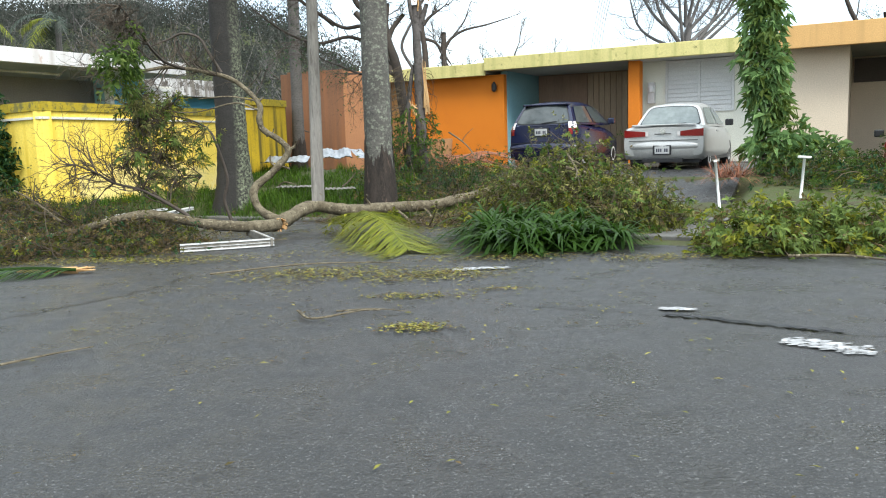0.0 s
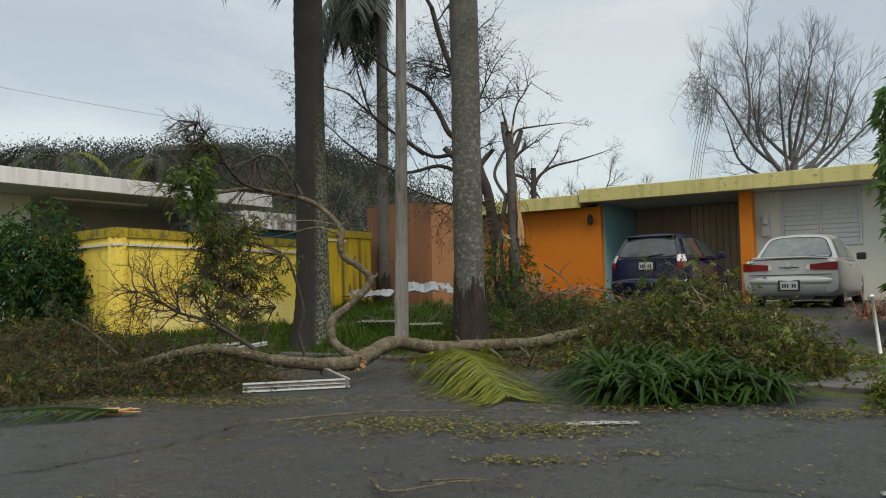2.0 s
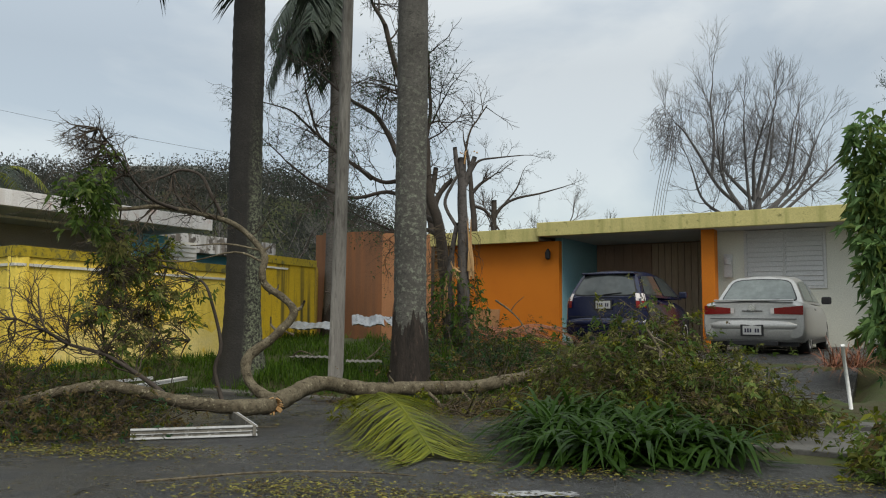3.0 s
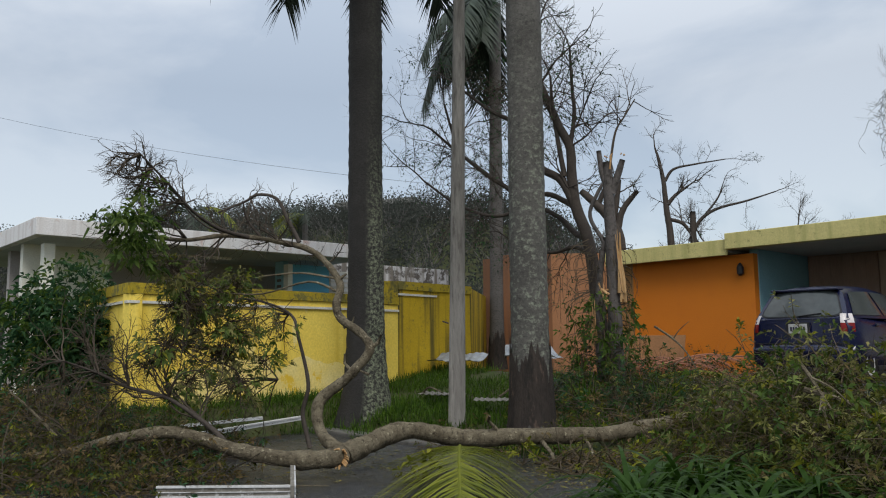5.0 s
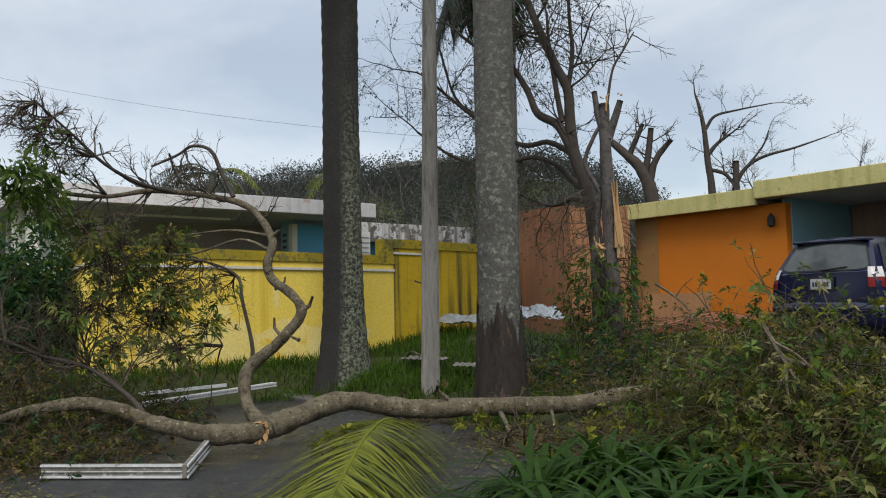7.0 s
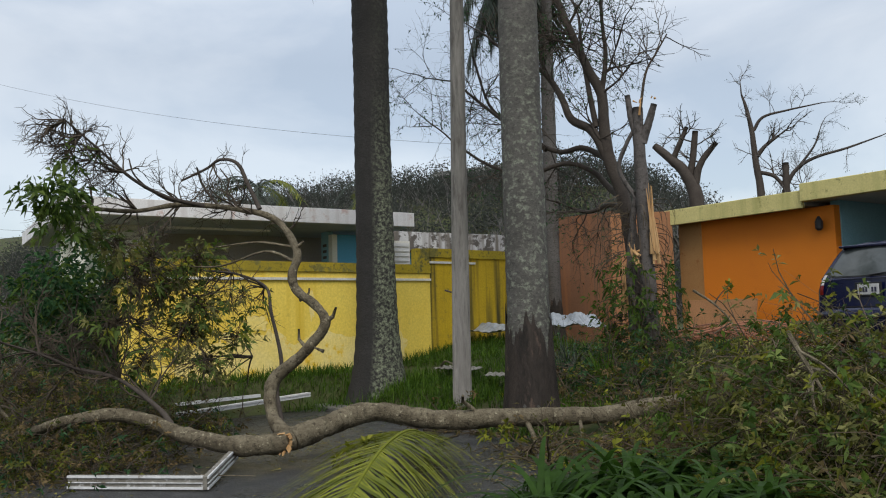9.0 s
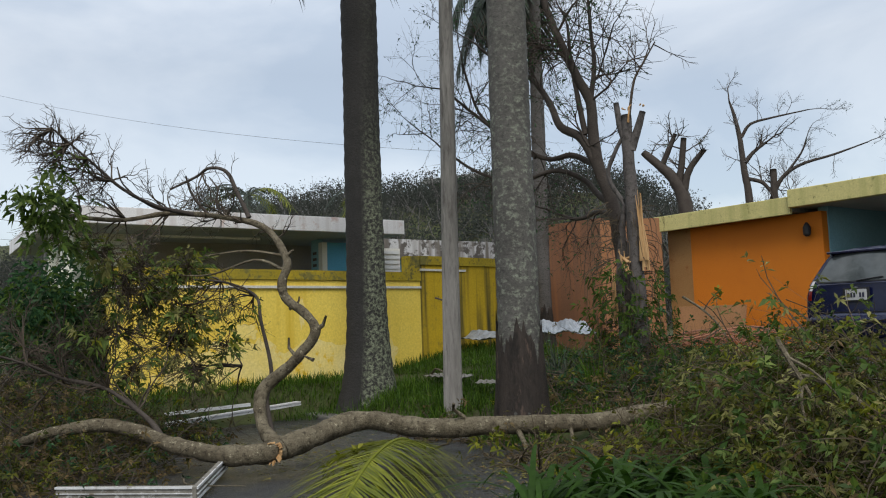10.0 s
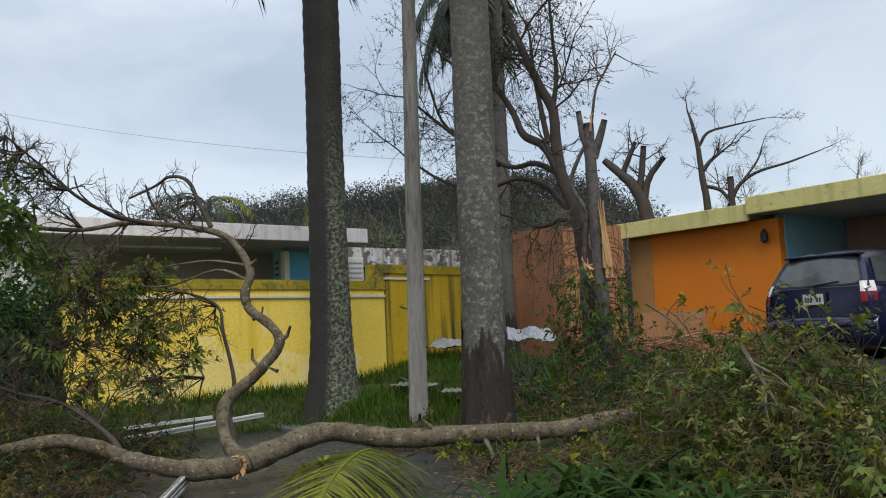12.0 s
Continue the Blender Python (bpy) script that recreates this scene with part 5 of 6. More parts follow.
# ---- fallen tree across the road ----
fallen = thing("fallen_tree", (-2.4, 11.85, 0.0), 0, "fallen tree lying across the road with its bark pale and wet", "fallen tree")
FA = (-2.4, 11.85, 0.0)
rng = random.Random(90)
log = Shape()
log.gnarl(spline([(1.6, 15.2, 0.45), (1.05, 14.8, 0.43), (0.57, 14.3, 0.36), (-0.12, 14.0, 0.25), (-0.85, 13.5, 0.26), (-1.5, 13.0, 0.28), (-2.05, 12.62, 0.38), (-2.29, 12.2, 0.29), (-2.42, 11.85, 0.2)], 14), 0.08, 0.108, 18, 0.2, 3)
for pts, r in (([(-1.2, 13.2, 0.36), (-1.25, 13.05, 0.46), (-1.22, 13.0, 0.52)], 0.022), ([(-0.3, 13.8, 0.2), (-0.2, 13.55, 0.12), (-0.15, 13.4, 0.03)], 0.02), ([(0.2, 14.1, 0.36), (0.3, 14.0, 0.5), (0.28, 13.9, 0.62)], 0.016), ([(-0.75, 13.5, 0.2), (-0.6, 13.3, 0.1), (-0.55, 13.2, 0.02)], 0.03)):
    log.tube(pts, r, r * 0.6, 7, rough=0.15, rng=rng)
part("trunk", log, BARK_LOG, fallen, smooth=True, world_at=FA)
s = Shape()
s.gnarl(spline([(-2.40, 11.95, 0.22), (-2.55, 11.6, 0.19), (-2.85, 11.48, 0.2), (-3.46, 11.5, 0.26), (-3.9, 11.55, 0.35), (-4.28, 11.4, 0.43), (-4.68, 11.1, 0.37), (-5.19, 11.12, 0.24), (-5.7, 11.0, 0.18), (-6.6, 10.8, 0.12)], 12), 0.1, 0.03, 16, 0.2, 8)
part("limb", s, BARK_LOG, fallen, smooth=True, world_at=FA)
s = Shape()
s.gnarl(spline([(-2.3, 12.1, 0.25), (-2.5, 11.85, 0.27), (-2.79, 12.0, 0.46), (-2.84, 12.1, 0.72), (-2.54, 12.2, 0.99), (-2.34, 12.27, 1.25), (-2.45, 12.3, 1.43), (-2.70, 12.3, 1.6), (-2.75, 12.3, 1.77), (-2.77, 12.4, 2.01), (-3.15, 12.54, 2.37), (-3.57, 12.4, 2.51), (-3.98, 12.0, 2.55), (-4.3, 11.7, 2.48), (-4.6, 11.4, 2.5)], 10), 0.072, 0.018, 14, 0.22, 5)
for pts, r in (([(-2.31, 12.2, 1.0), (-2.42, 12.2, 1.04)], 0.02), ([(-2.66, 12.3, 1.5), (-2.56, 12.3, 1.56), (-2.54, 12.3, 1.62)], 0.018), ([(-2.76, 12.4, 2.05), (-2.68, 12.4, 2.1)], 0.022), ([(-2.8, 12.42, 2.05), (-3.2, 12.3, 2.12), (-3.6, 12.1, 2.08)], 0.016), ([(-2.76, 12.35, 1.9), (-3.1, 12.3, 2.02), (-3.7, 12.3, 1.9), (-4.2, 12.2, 1.92)], 0.016)):
    s.tube(spline(pts, 4), r, r * 0.4, 7, rough=0.15, rng=rng)
s.tube([(-2.36, 12.27, 1.27), (-2.24, 12.27, 1.33), (-2.2, 12.27, 1.42)], 0.03, 0.012, 6)
s.tube([(-2.5, 12.2, 1.02), (-2.6, 12.2, 1.12), (-2.6, 12.2, 1.22)], 0.022, 0.01, 6)
part("limb", s, BARK_LOG, fallen, "raised crooked limb", smooth=True, world_at=FA)
s = Shape()
for k in range(22):
    a = rng.uniform(0, 6.28)
    s.tube([(-2.42 + 0.05 * math.cos(a), 11.76 + 0.03 * math.sin(a), 0.2 + 0.07 * math.sin(a)), (-2.4 + 0.11 * math.cos(a), 11.68, 0.19 + 0.1 * math.sin(a))], 0.02, 0.006, 4)
part("split_wood", s, SPLIT, fallen, "torn orange wood at the fork", world_at=FA)
wood, twigs, tips = Shape(), Shape(), []
for pts, r0, r1 in (([(-3.42, 12.95, 0.1), (-3.55, 13.0, 0.5), (-3.48, 13.0, 0.85), (-3.62, 13.0, 1.4), (-3.82, 13.15, 1.69), (-4.21, 13.1, 1.86), (-4.65, 13.0, 1.92)], 0.03, 0.011),
                    ([(-3.6, 11.55, 0.3), (-3.87, 11.6, 0.48), (-4.3, 11.5, 0.76), (-4.6, 11.2, 0.9), (-4.7, 10.9, 1.05), (-4.85, 10.6, 1.18)], 0.03, 0.009),
                    ([(-3.34, 12.5, 2.5), (-3.5, 12.5, 2.78), (-3.65, 12.5, 3.03), (-3.9, 12.5, 3.1), (-4.11, 12.5, 3.02), (-4.39, 12.4, 2.9)], 0.026, 0.012),
                    ([(-3.8, 12.15, 2.54), (-3.95, 11.8, 2.6), (-4.0, 11.4, 2.74), (-4.05, 11.05, 2.98), (-4.15, 10.72, 3.24)], 0.026, 0.008),
                    ([(-3.95, 12.0, 2.55), (-4.2, 11.9, 2.66), (-4.32, 11.7, 2.85), (-4.3, 11.6, 3.02)], 0.014, 0.006),
                    ([(-3.6, 12.4, 2.5), (-3.8, 12.5, 2.7), (-3.78, 12.5, 2.85), (-3.9, 12.5, 3.0)], 0.014, 0.006),
                    ([(-3.7, 12.3, 2.52), (-3.85, 12.2, 2.75), (-3.85, 12.1, 2.95)], 0.018, 0.009)):
    part("bough", Shape().tube(spline(pts, 6), r0, r1, 8, rough=0.07, rng=rng), BARK_DARK, fallen, smooth=True, world_at=FA)
wood = twigs
for p0, n, L, w0 in (((-3.0, 12.5, 2.25), 2, 0.3, (0, 0, 0)), ((-3.4, 12.45, 2.45), 3, 0.3, (-0.3, 0, 0.3)), ((-3.57, 12.4, 2.51), 5, 0.34, (-0.6, 0, 0.4)), ((-3.98, 12.0, 2.55), 7, 0.36, (-0.8, 0, 0.3)), ((-4.3, 11.7, 2.5), 7, 0.36, (-0.6, -0.4, 0.2)), ((-4.0, 12.5, 3.05), 3, 0.25, (-0.6, 0, -0.3)),
                     ((-4.02, 11.3, 2.8), 9, 0.3, (-0.6, -0.2, 0.3)), ((-4.05, 11.05, 2.98), 10, 0.28, (-0.8, -0.4, -0.1)), ((-4.1, 10.88, 3.1), 10, 0.26, (-0.9, -0.3, -0.2)), ((-4.15, 10.74, 3.22), 9, 0.24, (-0.9, -0.3, -0.45)), ((-4.55, 12.1, 2.0), 7, 0.34, (0, 0, -0.3)), ((-4.3, 11.7, 1.9), 9, 0.3, (0, 0, -0.5)), ((-4.32, 11.6, 1.4), 8, 0.3, (0, 0, -0.3)), ((-4.2, 12.4, 1.6), 6, 0.34, (0, 0, -0.3)), ((-4.25, 12.4, 1.1), 5, 0.34, (0, 0, -0.2)), ((-4.6, 11.4, 2.55), 8, 0.42, (-0.4, -0.3, 0)), ((-3.88, 13.2, 1.69), 5, 0.4, (-0.9, 0, 0)), ((-4.3, 13.1, 1.88), 7, 0.42, (-0.9, 0, -0.3)), ((-4.0, 11.6, 0.55), 5, 0.45, (-0.2, 0, 0.8)), ((-4.3, 11.5, 0.78), 8, 0.45, (-0.3, 0, 0.7)), ((-4.58, 11.2, 0.92), 9, 0.45, (-0.5, 0, 0.5)), ((-4.7, 10.9, 1.06), 9, 0.4, (-0.6, 0, 0.3)), ((-4.85, 10.6, 1.18), 6, 0.35, (-0.7, 0, 0.1)), ((-5.2, 11.2, 0.3), 3, 0.4, (-0.2, 0, 0.8)), ((-3.9, 13.0, 0.9), 6, 0.5, (-0.8, -0.2, 0.3))):
    for k in range(n):
        grow(wood, twigs, p0, (rand_dir(rng) * 0.8 + Vector(w0)).normalized(), L * rng.uniform(0.6, 1.0), 0.011, 3, rng, 0.6, -0.03, 0.35, 0.009, tips, (1, 3))
part("twig_mass", twigs, TWIG_DARK, fallen, world_at=FA, kind="stuff")


def cluster(spots, rng, centre, radii, n):
    """Random points in an ellipsoid, with outward ways."""
    for k in range(n):
        d = rand_dir(rng)
        r = rng.random() ** 0.45
        spots.append((Vector((centre[0] + d.x * radii[0] * r, centre[1] + d.y * radii[1] * r, centre[2] + d.z * radii[2] * r)), d))
    return spots


lo = []
for c, rr, n in (((-4.55, 12.1, 2.0), (0.24, 0.35, 0.22), 40), ((-4.3, 12.35, 1.85), (0.3, 0.35, 0.25), 54), ((-4.1, 12.4, 1.98), (0.22, 0.3, 0.22), 40), ((-4.08, 12.4, 1.45), (0.26, 0.35, 0.32), 60), ((-4.3, 12.4, 1.2), (0.28, 0.35, 0.28), 60), ((-4.5, 12.2, 1.6), (0.24, 0.35, 0.28), 50),
                 ((-4.15, 12.5, 0.85), (0.35, 0.4, 0.26), 54), ((-3.7, 12.6, 1.55), (0.25, 0.3, 0.2), 14), ((-4.3, 11.7, 1.7), (0.2, 0.35, 0.3), 56), ((-4.38, 11.5, 1.3), (0.2, 0.35, 0.26), 46), ((-4.22, 11.4, 2.08), (0.2, 0.3, 0.16), 34), ((-4.28, 11.8, 0.9), (0.24, 0.3, 0.24), 40), ((-3.95, 12.8, 1.1), (0.3, 0.3, 0.3), 20)):
    cluster(lo, rng, c, rr, n)
rng.shuffle(lo)
tw = Shape()
for p, d in lo:
    q = p - d * 0.16 + Vector((0, 0, 0.04))
    tw.tube([q - d * 0.15 + rand_dir(rng) * 0.08, q, p + d * 0.05], 0.005, 0.002, 3, cap=False)
part("twig_mass", tw, TWIG, fallen, world_at=FA, kind="stuff")
for mt, lst, per, L in ((LEAF_OLIVE, lo[:140], 8, 0.085), (LEAF_LIGHT, lo[140:340], 8, 0.09), (LEAF_YELLOW, lo[340:410], 8, 0.08), (LEAF_GREEN, lo[410:450], 8, 0.085), (LEAF_OLIVE, lo[450:], 7, 0.075)):
    s = Shape()
    rosettes(s, lst, rng, per, L, 0.04)
    part("foliage", s, mt, fallen, world_at=FA, kind="stuff")
for mt, n in ((LEAF_GREEN, 40), (LEAF_LIGHT, 26)):
    s = Shape()
    cl = cluster([], rng, (-4.18, 10.7, 2.52), (0.26, 0.32, 0.22), n) + cluster([], rng, (-4.3, 10.9, 2.25), (0.28, 0.35, 0.2), n // 2) + cluster([], rng, (-4.05, 10.7, 2.85), (0.1, 0.2, 0.1), 3)
    rosettes(s, cl, rng, 8, 0.1, 0.05)
    part("foliage", s, mt, fallen, "fresh green leaves", world_at=FA, kind="stuff")


# ---- piles of broken branches ----
def brush_pile(name, label, areas, seed, twig_n, leaf_mix, leaf_len=0.11, tw_r=0.007, tw_len=0.9):
    """areas: (centre, radii) heaps resting on the ground; twigs arch over and leaves fill them."""
    at = (areas[0][0][0], areas[0][0][1], ground_z(areas[0][0][0], areas[0][0][1]))
    ob = thing(name, at, 0, label, "branch pile")
    rng = random.Random(seed)
    tw, spots = Shape(), []
    vol = [a[1][0] * a[1][1] for a in areas]
    for (c, rr), v in zip(areas, vol):
        for k in range(int(twig_n * v / sum(vol))):
            a, q = rng.uniform(0, 6.28), math.sqrt(rng.random())
            x, y = c[0] + rr[0] * q * math.cos(a), c[1] + rr[1] * q * math.sin(a)
            g = max(ground_z(x, y), 0.0)
            top = rr[2] * math.sqrt(max(0.02, 1 - q * q * 0.9)) * rng.uniform(0.2, 1.0) ** 0.7
            z = g + top * rng.uniform(0.05, 0.9)
            d = Vector((rng.gauss(0, 1), rng.gauss(0, 1), rng.gauss(0.15, 0.45))).normalized()
            L = tw_len * rng.uniform(0.35, 1.1)
            P = [Vector((x, y, z))]
            for i in range(4):
                d = (d + rand_dir(rng) * 0.35 - Vector((0, 0, 0.08))).normalized()
                p = P[-1] + d * L / 4
                p.z = max(p.z, g + 0.01)
                P.append(p)
            r = tw_r * rng.choice((0.4, 0.5, 0.6, 0.8, 1.0, 1.5))
            tw.tube(P, r, r * 0.4, 3 if r < 0.01 else 5, cap=False)
            for p in P[1:]:
                spots.append((p, d))
            if rng.random() < 0.6:
                e = (d + rand_dir(rng) * 0.9).normalized()
                tw.tube([P[2], P[2] + e * L * 0.25, P[2] + e * L * 0.4 + rand_dir(rng) * 0.05], r * 0.6, r * 0.3, 3, cap=False)
                spots.append((P[2] + e * L * 0.35, e))
    part("twig_mass", tw, TWIG_DARK if "dark" in label or "road" in label else TWIG, ob, world_at=at, kind="stuff")
    rng.shuffle(spots)
    tot, i = sum(x[1] for x in leaf_mix), 0
    for mt, share, per, *own in leaf_mix:
        n = int(len(spots) * share)
        s = Shape()
        rosettes(s, spots[i:i + n], rng, per, own[0] if own else leaf_len)
        s.v = [(x, y, max(z, 0.008)) for x, y, z in s.v]
        part("foliage", s, mt, ob, world_at=at, kind="stuff")
        i += n
    return ob


brush_pile("branch_pile", "heap of broken brown branches with olive leaves on the road", [((-5.6, 10.9, 0), (1.4, 0.9, 0.2)), ((-4.3, 10.9, 0), (1.0, 0.75, 0.12)), ((-6.9, 11.8, 0), (1.3, 1.3, 0.4)), ((-5.2, 12.5, 0), (1.1, 0.7, 0.38)), ((-6.4, 9.9, 0), (1.2, 0.6, 0.22))], 101, 3600,
           [(LEAF, 0.18, 6), (LEAF_BROWN, 0.2, 6), (LEAF_YELLOW, 0.02, 6), (LEAF_DARK, 0.1, 6)], 0.06, 0.005, 0.75)
brush_pile("branch_pile", "tangled heap of leafy broken branches before the driveway", [((2.0, 12.6, 0), (0.62, 0.9, 1.7)), ((3.0, 11.6, 0), (0.4, 0.4, 0.3)), ((2.55, 11.3, 0), (0.7, 0.8, 0.85)), ((2.55, 12.3, 0), (0.42, 0.8, 1.05)), ((1.85, 11.9, 0), (0.65, 0.6, 0.65)), ((1.6, 13.6, 0), (0.6, 0.8, 0.8))], 102, 3800,
           [(LEAF, 0.2, 7, 0.07), (LEAF_OLIVE, 0.12, 7, 0.07), (LEAF_YELLOW, 0.03, 9, 0.08), (LEAF_BROWN, 0.07, 6, 0.055), (LEAF_GREEN, 0.08, 8, 0.08), (LEAF_LIGHT, 0.05, 9, 0.08)], 0.075, 0.005, 0.85)
brush_pile("branch_pile", "heap of cut branches with bright green leaves by the kerb", [((3.95, 9.3, 0), (0.75, 0.5, 0.6)), ((4.7, 9.0, 0), (0.7, 0.5, 0.4)), ((3.45, 8.85, 0), (0.45, 0.3, 0.36))], 103, 900,
           [(LEAF_LIGHT, 0.3, 9, 0.1), (LEAF_YELLOW, 0.12, 10, 0.1), (LEAF_BROWN, 0.06, 5), (LEAF, 0.1, 7)], 0.085, 0.005, 0.5)
brush_pile("undergrowth", "dark tangled undergrowth round the snapped trunk", [((-0.1, 16.2, 0), (1.3, 1.3, 0.5)), ((1.3, 16.4, 0), (1.2, 1.2, 0.36)), ((0.3, 18.4, 0), (1.2, 1.0, 0.3)), ((-0.8, 17.5, 0), (0.6, 0.6, 1.0)), ((-0.3, 17.1, 0), (0.5, 0.4, 0.95)), ((0.0, 16.4, 0), (0.7, 0.5, 0.7)), ((1.7, 15.2, 0), (0.8, 0.8, 0.55))], 104, 2300,
           [(LEAF, 0.13, 6), (LEAF_DARK, 0.24, 6), (LEAF_BROWN, 0.06, 5), (LEAF_GREEN, 0.06, 6)], 0.07, 0.005, 0.8)
brush_pile("twig_litter", "brown twigs and dead leaves heaped along the fallen trunk", [((0.2, 13.1, 0), (0.9, 0.7, 0.14)), ((0.1, 15.0, 0), (1.3, 0.6, 0.2)), ((1.1, 13.2, 0), (0.6, 0.8, 0.25)), ((-1.6, 14.0, 0), (0.7, 0.3, 0.1))], 106, 800,
           [(LEAF_BROWN, 0.2, 5), (LEAF, 0.12, 5), (LEAF_YELLOW, 0.03, 6)], 0.055, 0.008, 0.6)
brush_pile("undergrowth", "low leafy weeds and twigs beside the driveway wall", [((7.2, 13.8, 0), (1.3, 1.2, 0.6)), ((8.0, 12.2, 0), (1.2, 1.0, 0.3))], 105, 700,
           [(LEAF, 0.2, 6), (LEAF_GREEN, 0.2, 6), (LEAF_DARK, 0.2, 6)], 0.09, 0.005, 0.6)

# ---- strap-leaved plants ----
rng = random.Random(120)
for k in range(39):
    x = 0.6 + (k % 12) * 0.14 + rng.uniform(-0.07, 0.07)
    y = 9.65 + (k // 12) * 0.62 + rng.uniform(-0.2, 0.2) - 0.012 * (k % 12)
    if k > 33:
        x, y = 0.8 + (k - 34) * 0.16, 11.25 + rng.uniform(-0.15, 0.25)
    tall = 1.12 - 0.35 * (x - 0.5) / 1.8 + 0.1 * min(2, k // 12)
    ob = thing("strap_leaf_plant", (x, y, 0.02), rng.uniform(0, 360), "glossy green strap-leaved plant uprooted on the road", "plant", "strap plants by the road")
    for j in range(38):
        a = rng.uniform(0, 6.28)
        e = rng.uniform(0.12, 1.05)
        way = Vector((math.cos(a) * math.cos(e), math.sin(a) * math.cos(e), math.sin(e)))
        s = Shape().blade((0, 0, 0.1), way, (-math.sin(a), math.cos(a), 0), tall * rng.uniform(0.45, 1.08), rng.uniform(0.032, 0.058), rng.uniform(0.5, 1.0), 8)
        s.v = [(p, q, max(c, 0.01)) for p, q, c in s.v]
        part("leaf", s, STRAP, ob)

# ---- leafy columns ----
def bush(at, lobes, label, mats, seed, llen, name="bush", stems=10):
    ob = thing(name, at, 0, label, "bush")
    rng = random.Random(seed)
    tw = Shape()
    for k in range(stems):
        c = rng.choice(lobes)[0]
        tw.tube(spline([at, (at[0] + (c[0] - at[0]) * 0.4 + rng.uniform(-0.2, 0.2), at[1] + rng.uniform(-0.2, 0.2), at[2] + (c[2] - at[2]) * 0.6), c], 4), 0.03, 0.01, 5)
    part("stem_mass", tw, BARK_DARK, ob, world_at=at, kind="stuff")
    sh = [Shape() for _ in mats]
    for c, rr, n in lobes:
        for k in range(n):
            d = rand_dir(rng)
            r = rng.random() ** 0.35
            p = Vector((c[0] + d.x * rr[0] * r, c[1] + d.y * rr[1] * r, c[2] + d.z * rr[2] * r))
            p += Vector((noise.noise(p * 1.6), noise.noise(p * 1.6 + Vector((5, 0, 0))), noise.noise(p * 1.6 + Vector((0, 5, 0))))) * 0.25
            s = sh[rng.randrange(len(mats))]
            for j in range(5):
                way = (d * 0.6 + rand_dir(rng, -0.1)).normalized()
                s.leaf(p + rand_dir(rng) * 0.04, way, way.cross(rand_dir(rng)).normalized(), llen * rng.uniform(0.6, 1.2), llen * 0.33, 0.35)
    for s, mt in zip(sh, mats):
        s.v = [(x, y, max(z, ground_z(x, y) + 0.01)) for x, y, z in s.v]
        part("foliage", s, mt, ob, world_at=at, kind="stuff")
    return ob


bush((-7.8, 14.2, 0.1), [((-8.2, 14.2, 1.0), (0.9, 1.0, 1.0), 700), ((-8.5, 14.3, 1.9), (1.0, 0.9, 0.8), 500), ((-7.9, 14.1, 0.9), (0.5, 0.5, 0.85), 400), ((-9.5, 14.0, 1.2), (1.1, 1.0, 1.1), 400), ((-8.2, 13.9, 1.5), (0.6, 0.6, 0.6), 300)], "dense dark green bush against the yellow wall", (LEAF_DARK, LEAF_DARK, LEAF_GREEN), 130, 0.14)
bush((6.25, 15.3, 0.3), [((6.25, 15.3, 2.6), (0.45, 0.45, 0.6), 160), ((6.15, 15.3, 3.4), (0.4, 0.4, 0.6), 110), ((6.15, 15.3, 4.0), (0.28, 0.28, 0.5), 70), ((6.3, 15.3, 1.9), (0.45, 0.45, 0.5), 120), ((6.4, 15.1, 1.1), (0.7, 0.6, 0.5), 170), ((7.1, 15.1, 0.8), (0.7, 0.6, 0.45), 150)],
     "tall column of leafy green stems beside the driveway", (LEAF_FRESH, LEAF_LIGHT, LEAF_FRESH), 131, 0.24, "tall_shrub")
s = Shape()
rng = random.Random(132)
dry = thing("dry_grass_clump", (5.25, 14.4, 0.45), 0, "clump of dry orange-brown grass by the driveway", "dry grass")
for k in range(260):
    a, e = rng.uniform(0, 6.28), rng.uniform(0.2, 1.3)
    way = Vector((math.cos(a) * math.cos(e) * 1.2, math.sin(a) * math.cos(e), math.sin(e)))
    s.blade((rng.uniform(-0.3, 0.3), rng.uniform(-0.2, 0.2), 0.1), way, (-math.sin(a), math.cos(a), 0), rng.uniform(0.4, 0.8), 0.014, rng.uniform(0.3, 0.7), 3)
part("blade_mass", s, FROND_DRY, dry, kind="stuff")

# ---- fallen palm fronds ----
def lying_frond(at, pts, label, material, seed, n=60, plen=0.5, lift=0.16, w=0.03, bend=0.75, spread=1.0):
    ob = thing("palm_frond", at, 0, label, "palm frond")
    rng = random.Random(seed)
    s, P = Shape(), spline(pts, 8)
    part("rib", Shape().tube(P, 0.02, 0.007, 5), material, ob, world_at=at)
    for i in range(n):
        k = (0.04 + 0.94 * i / n) * (len(P) - 1.01)
        j = int(k)
        p, tang = P[j].lerp(P[j + 1], k - j), (P[j + 1] - P[j]).normalized()
        side = Vector((-tang.y, tang.x, 0)).normalized()
        for sg in (-1, 1):
            way = (side * sg * spread + tang * bend * rng.uniform(0.7, 1.3) + Vector((0, 0, rng.uniform(-0.1, lift)))).normalized()
            s.blade(p, way, tang, plen * rng.uniform(0.75, 1.15) * (1.1 - 0.5 * abs(i / n - 0.4)), w, 0.28, 4)
    s.v = [(x, y, max(z, 0.012)) for x, y, z in s.v]
    part("leaflet_mass", s, material, ob, world_at=at, kind="stuff")
    return ob


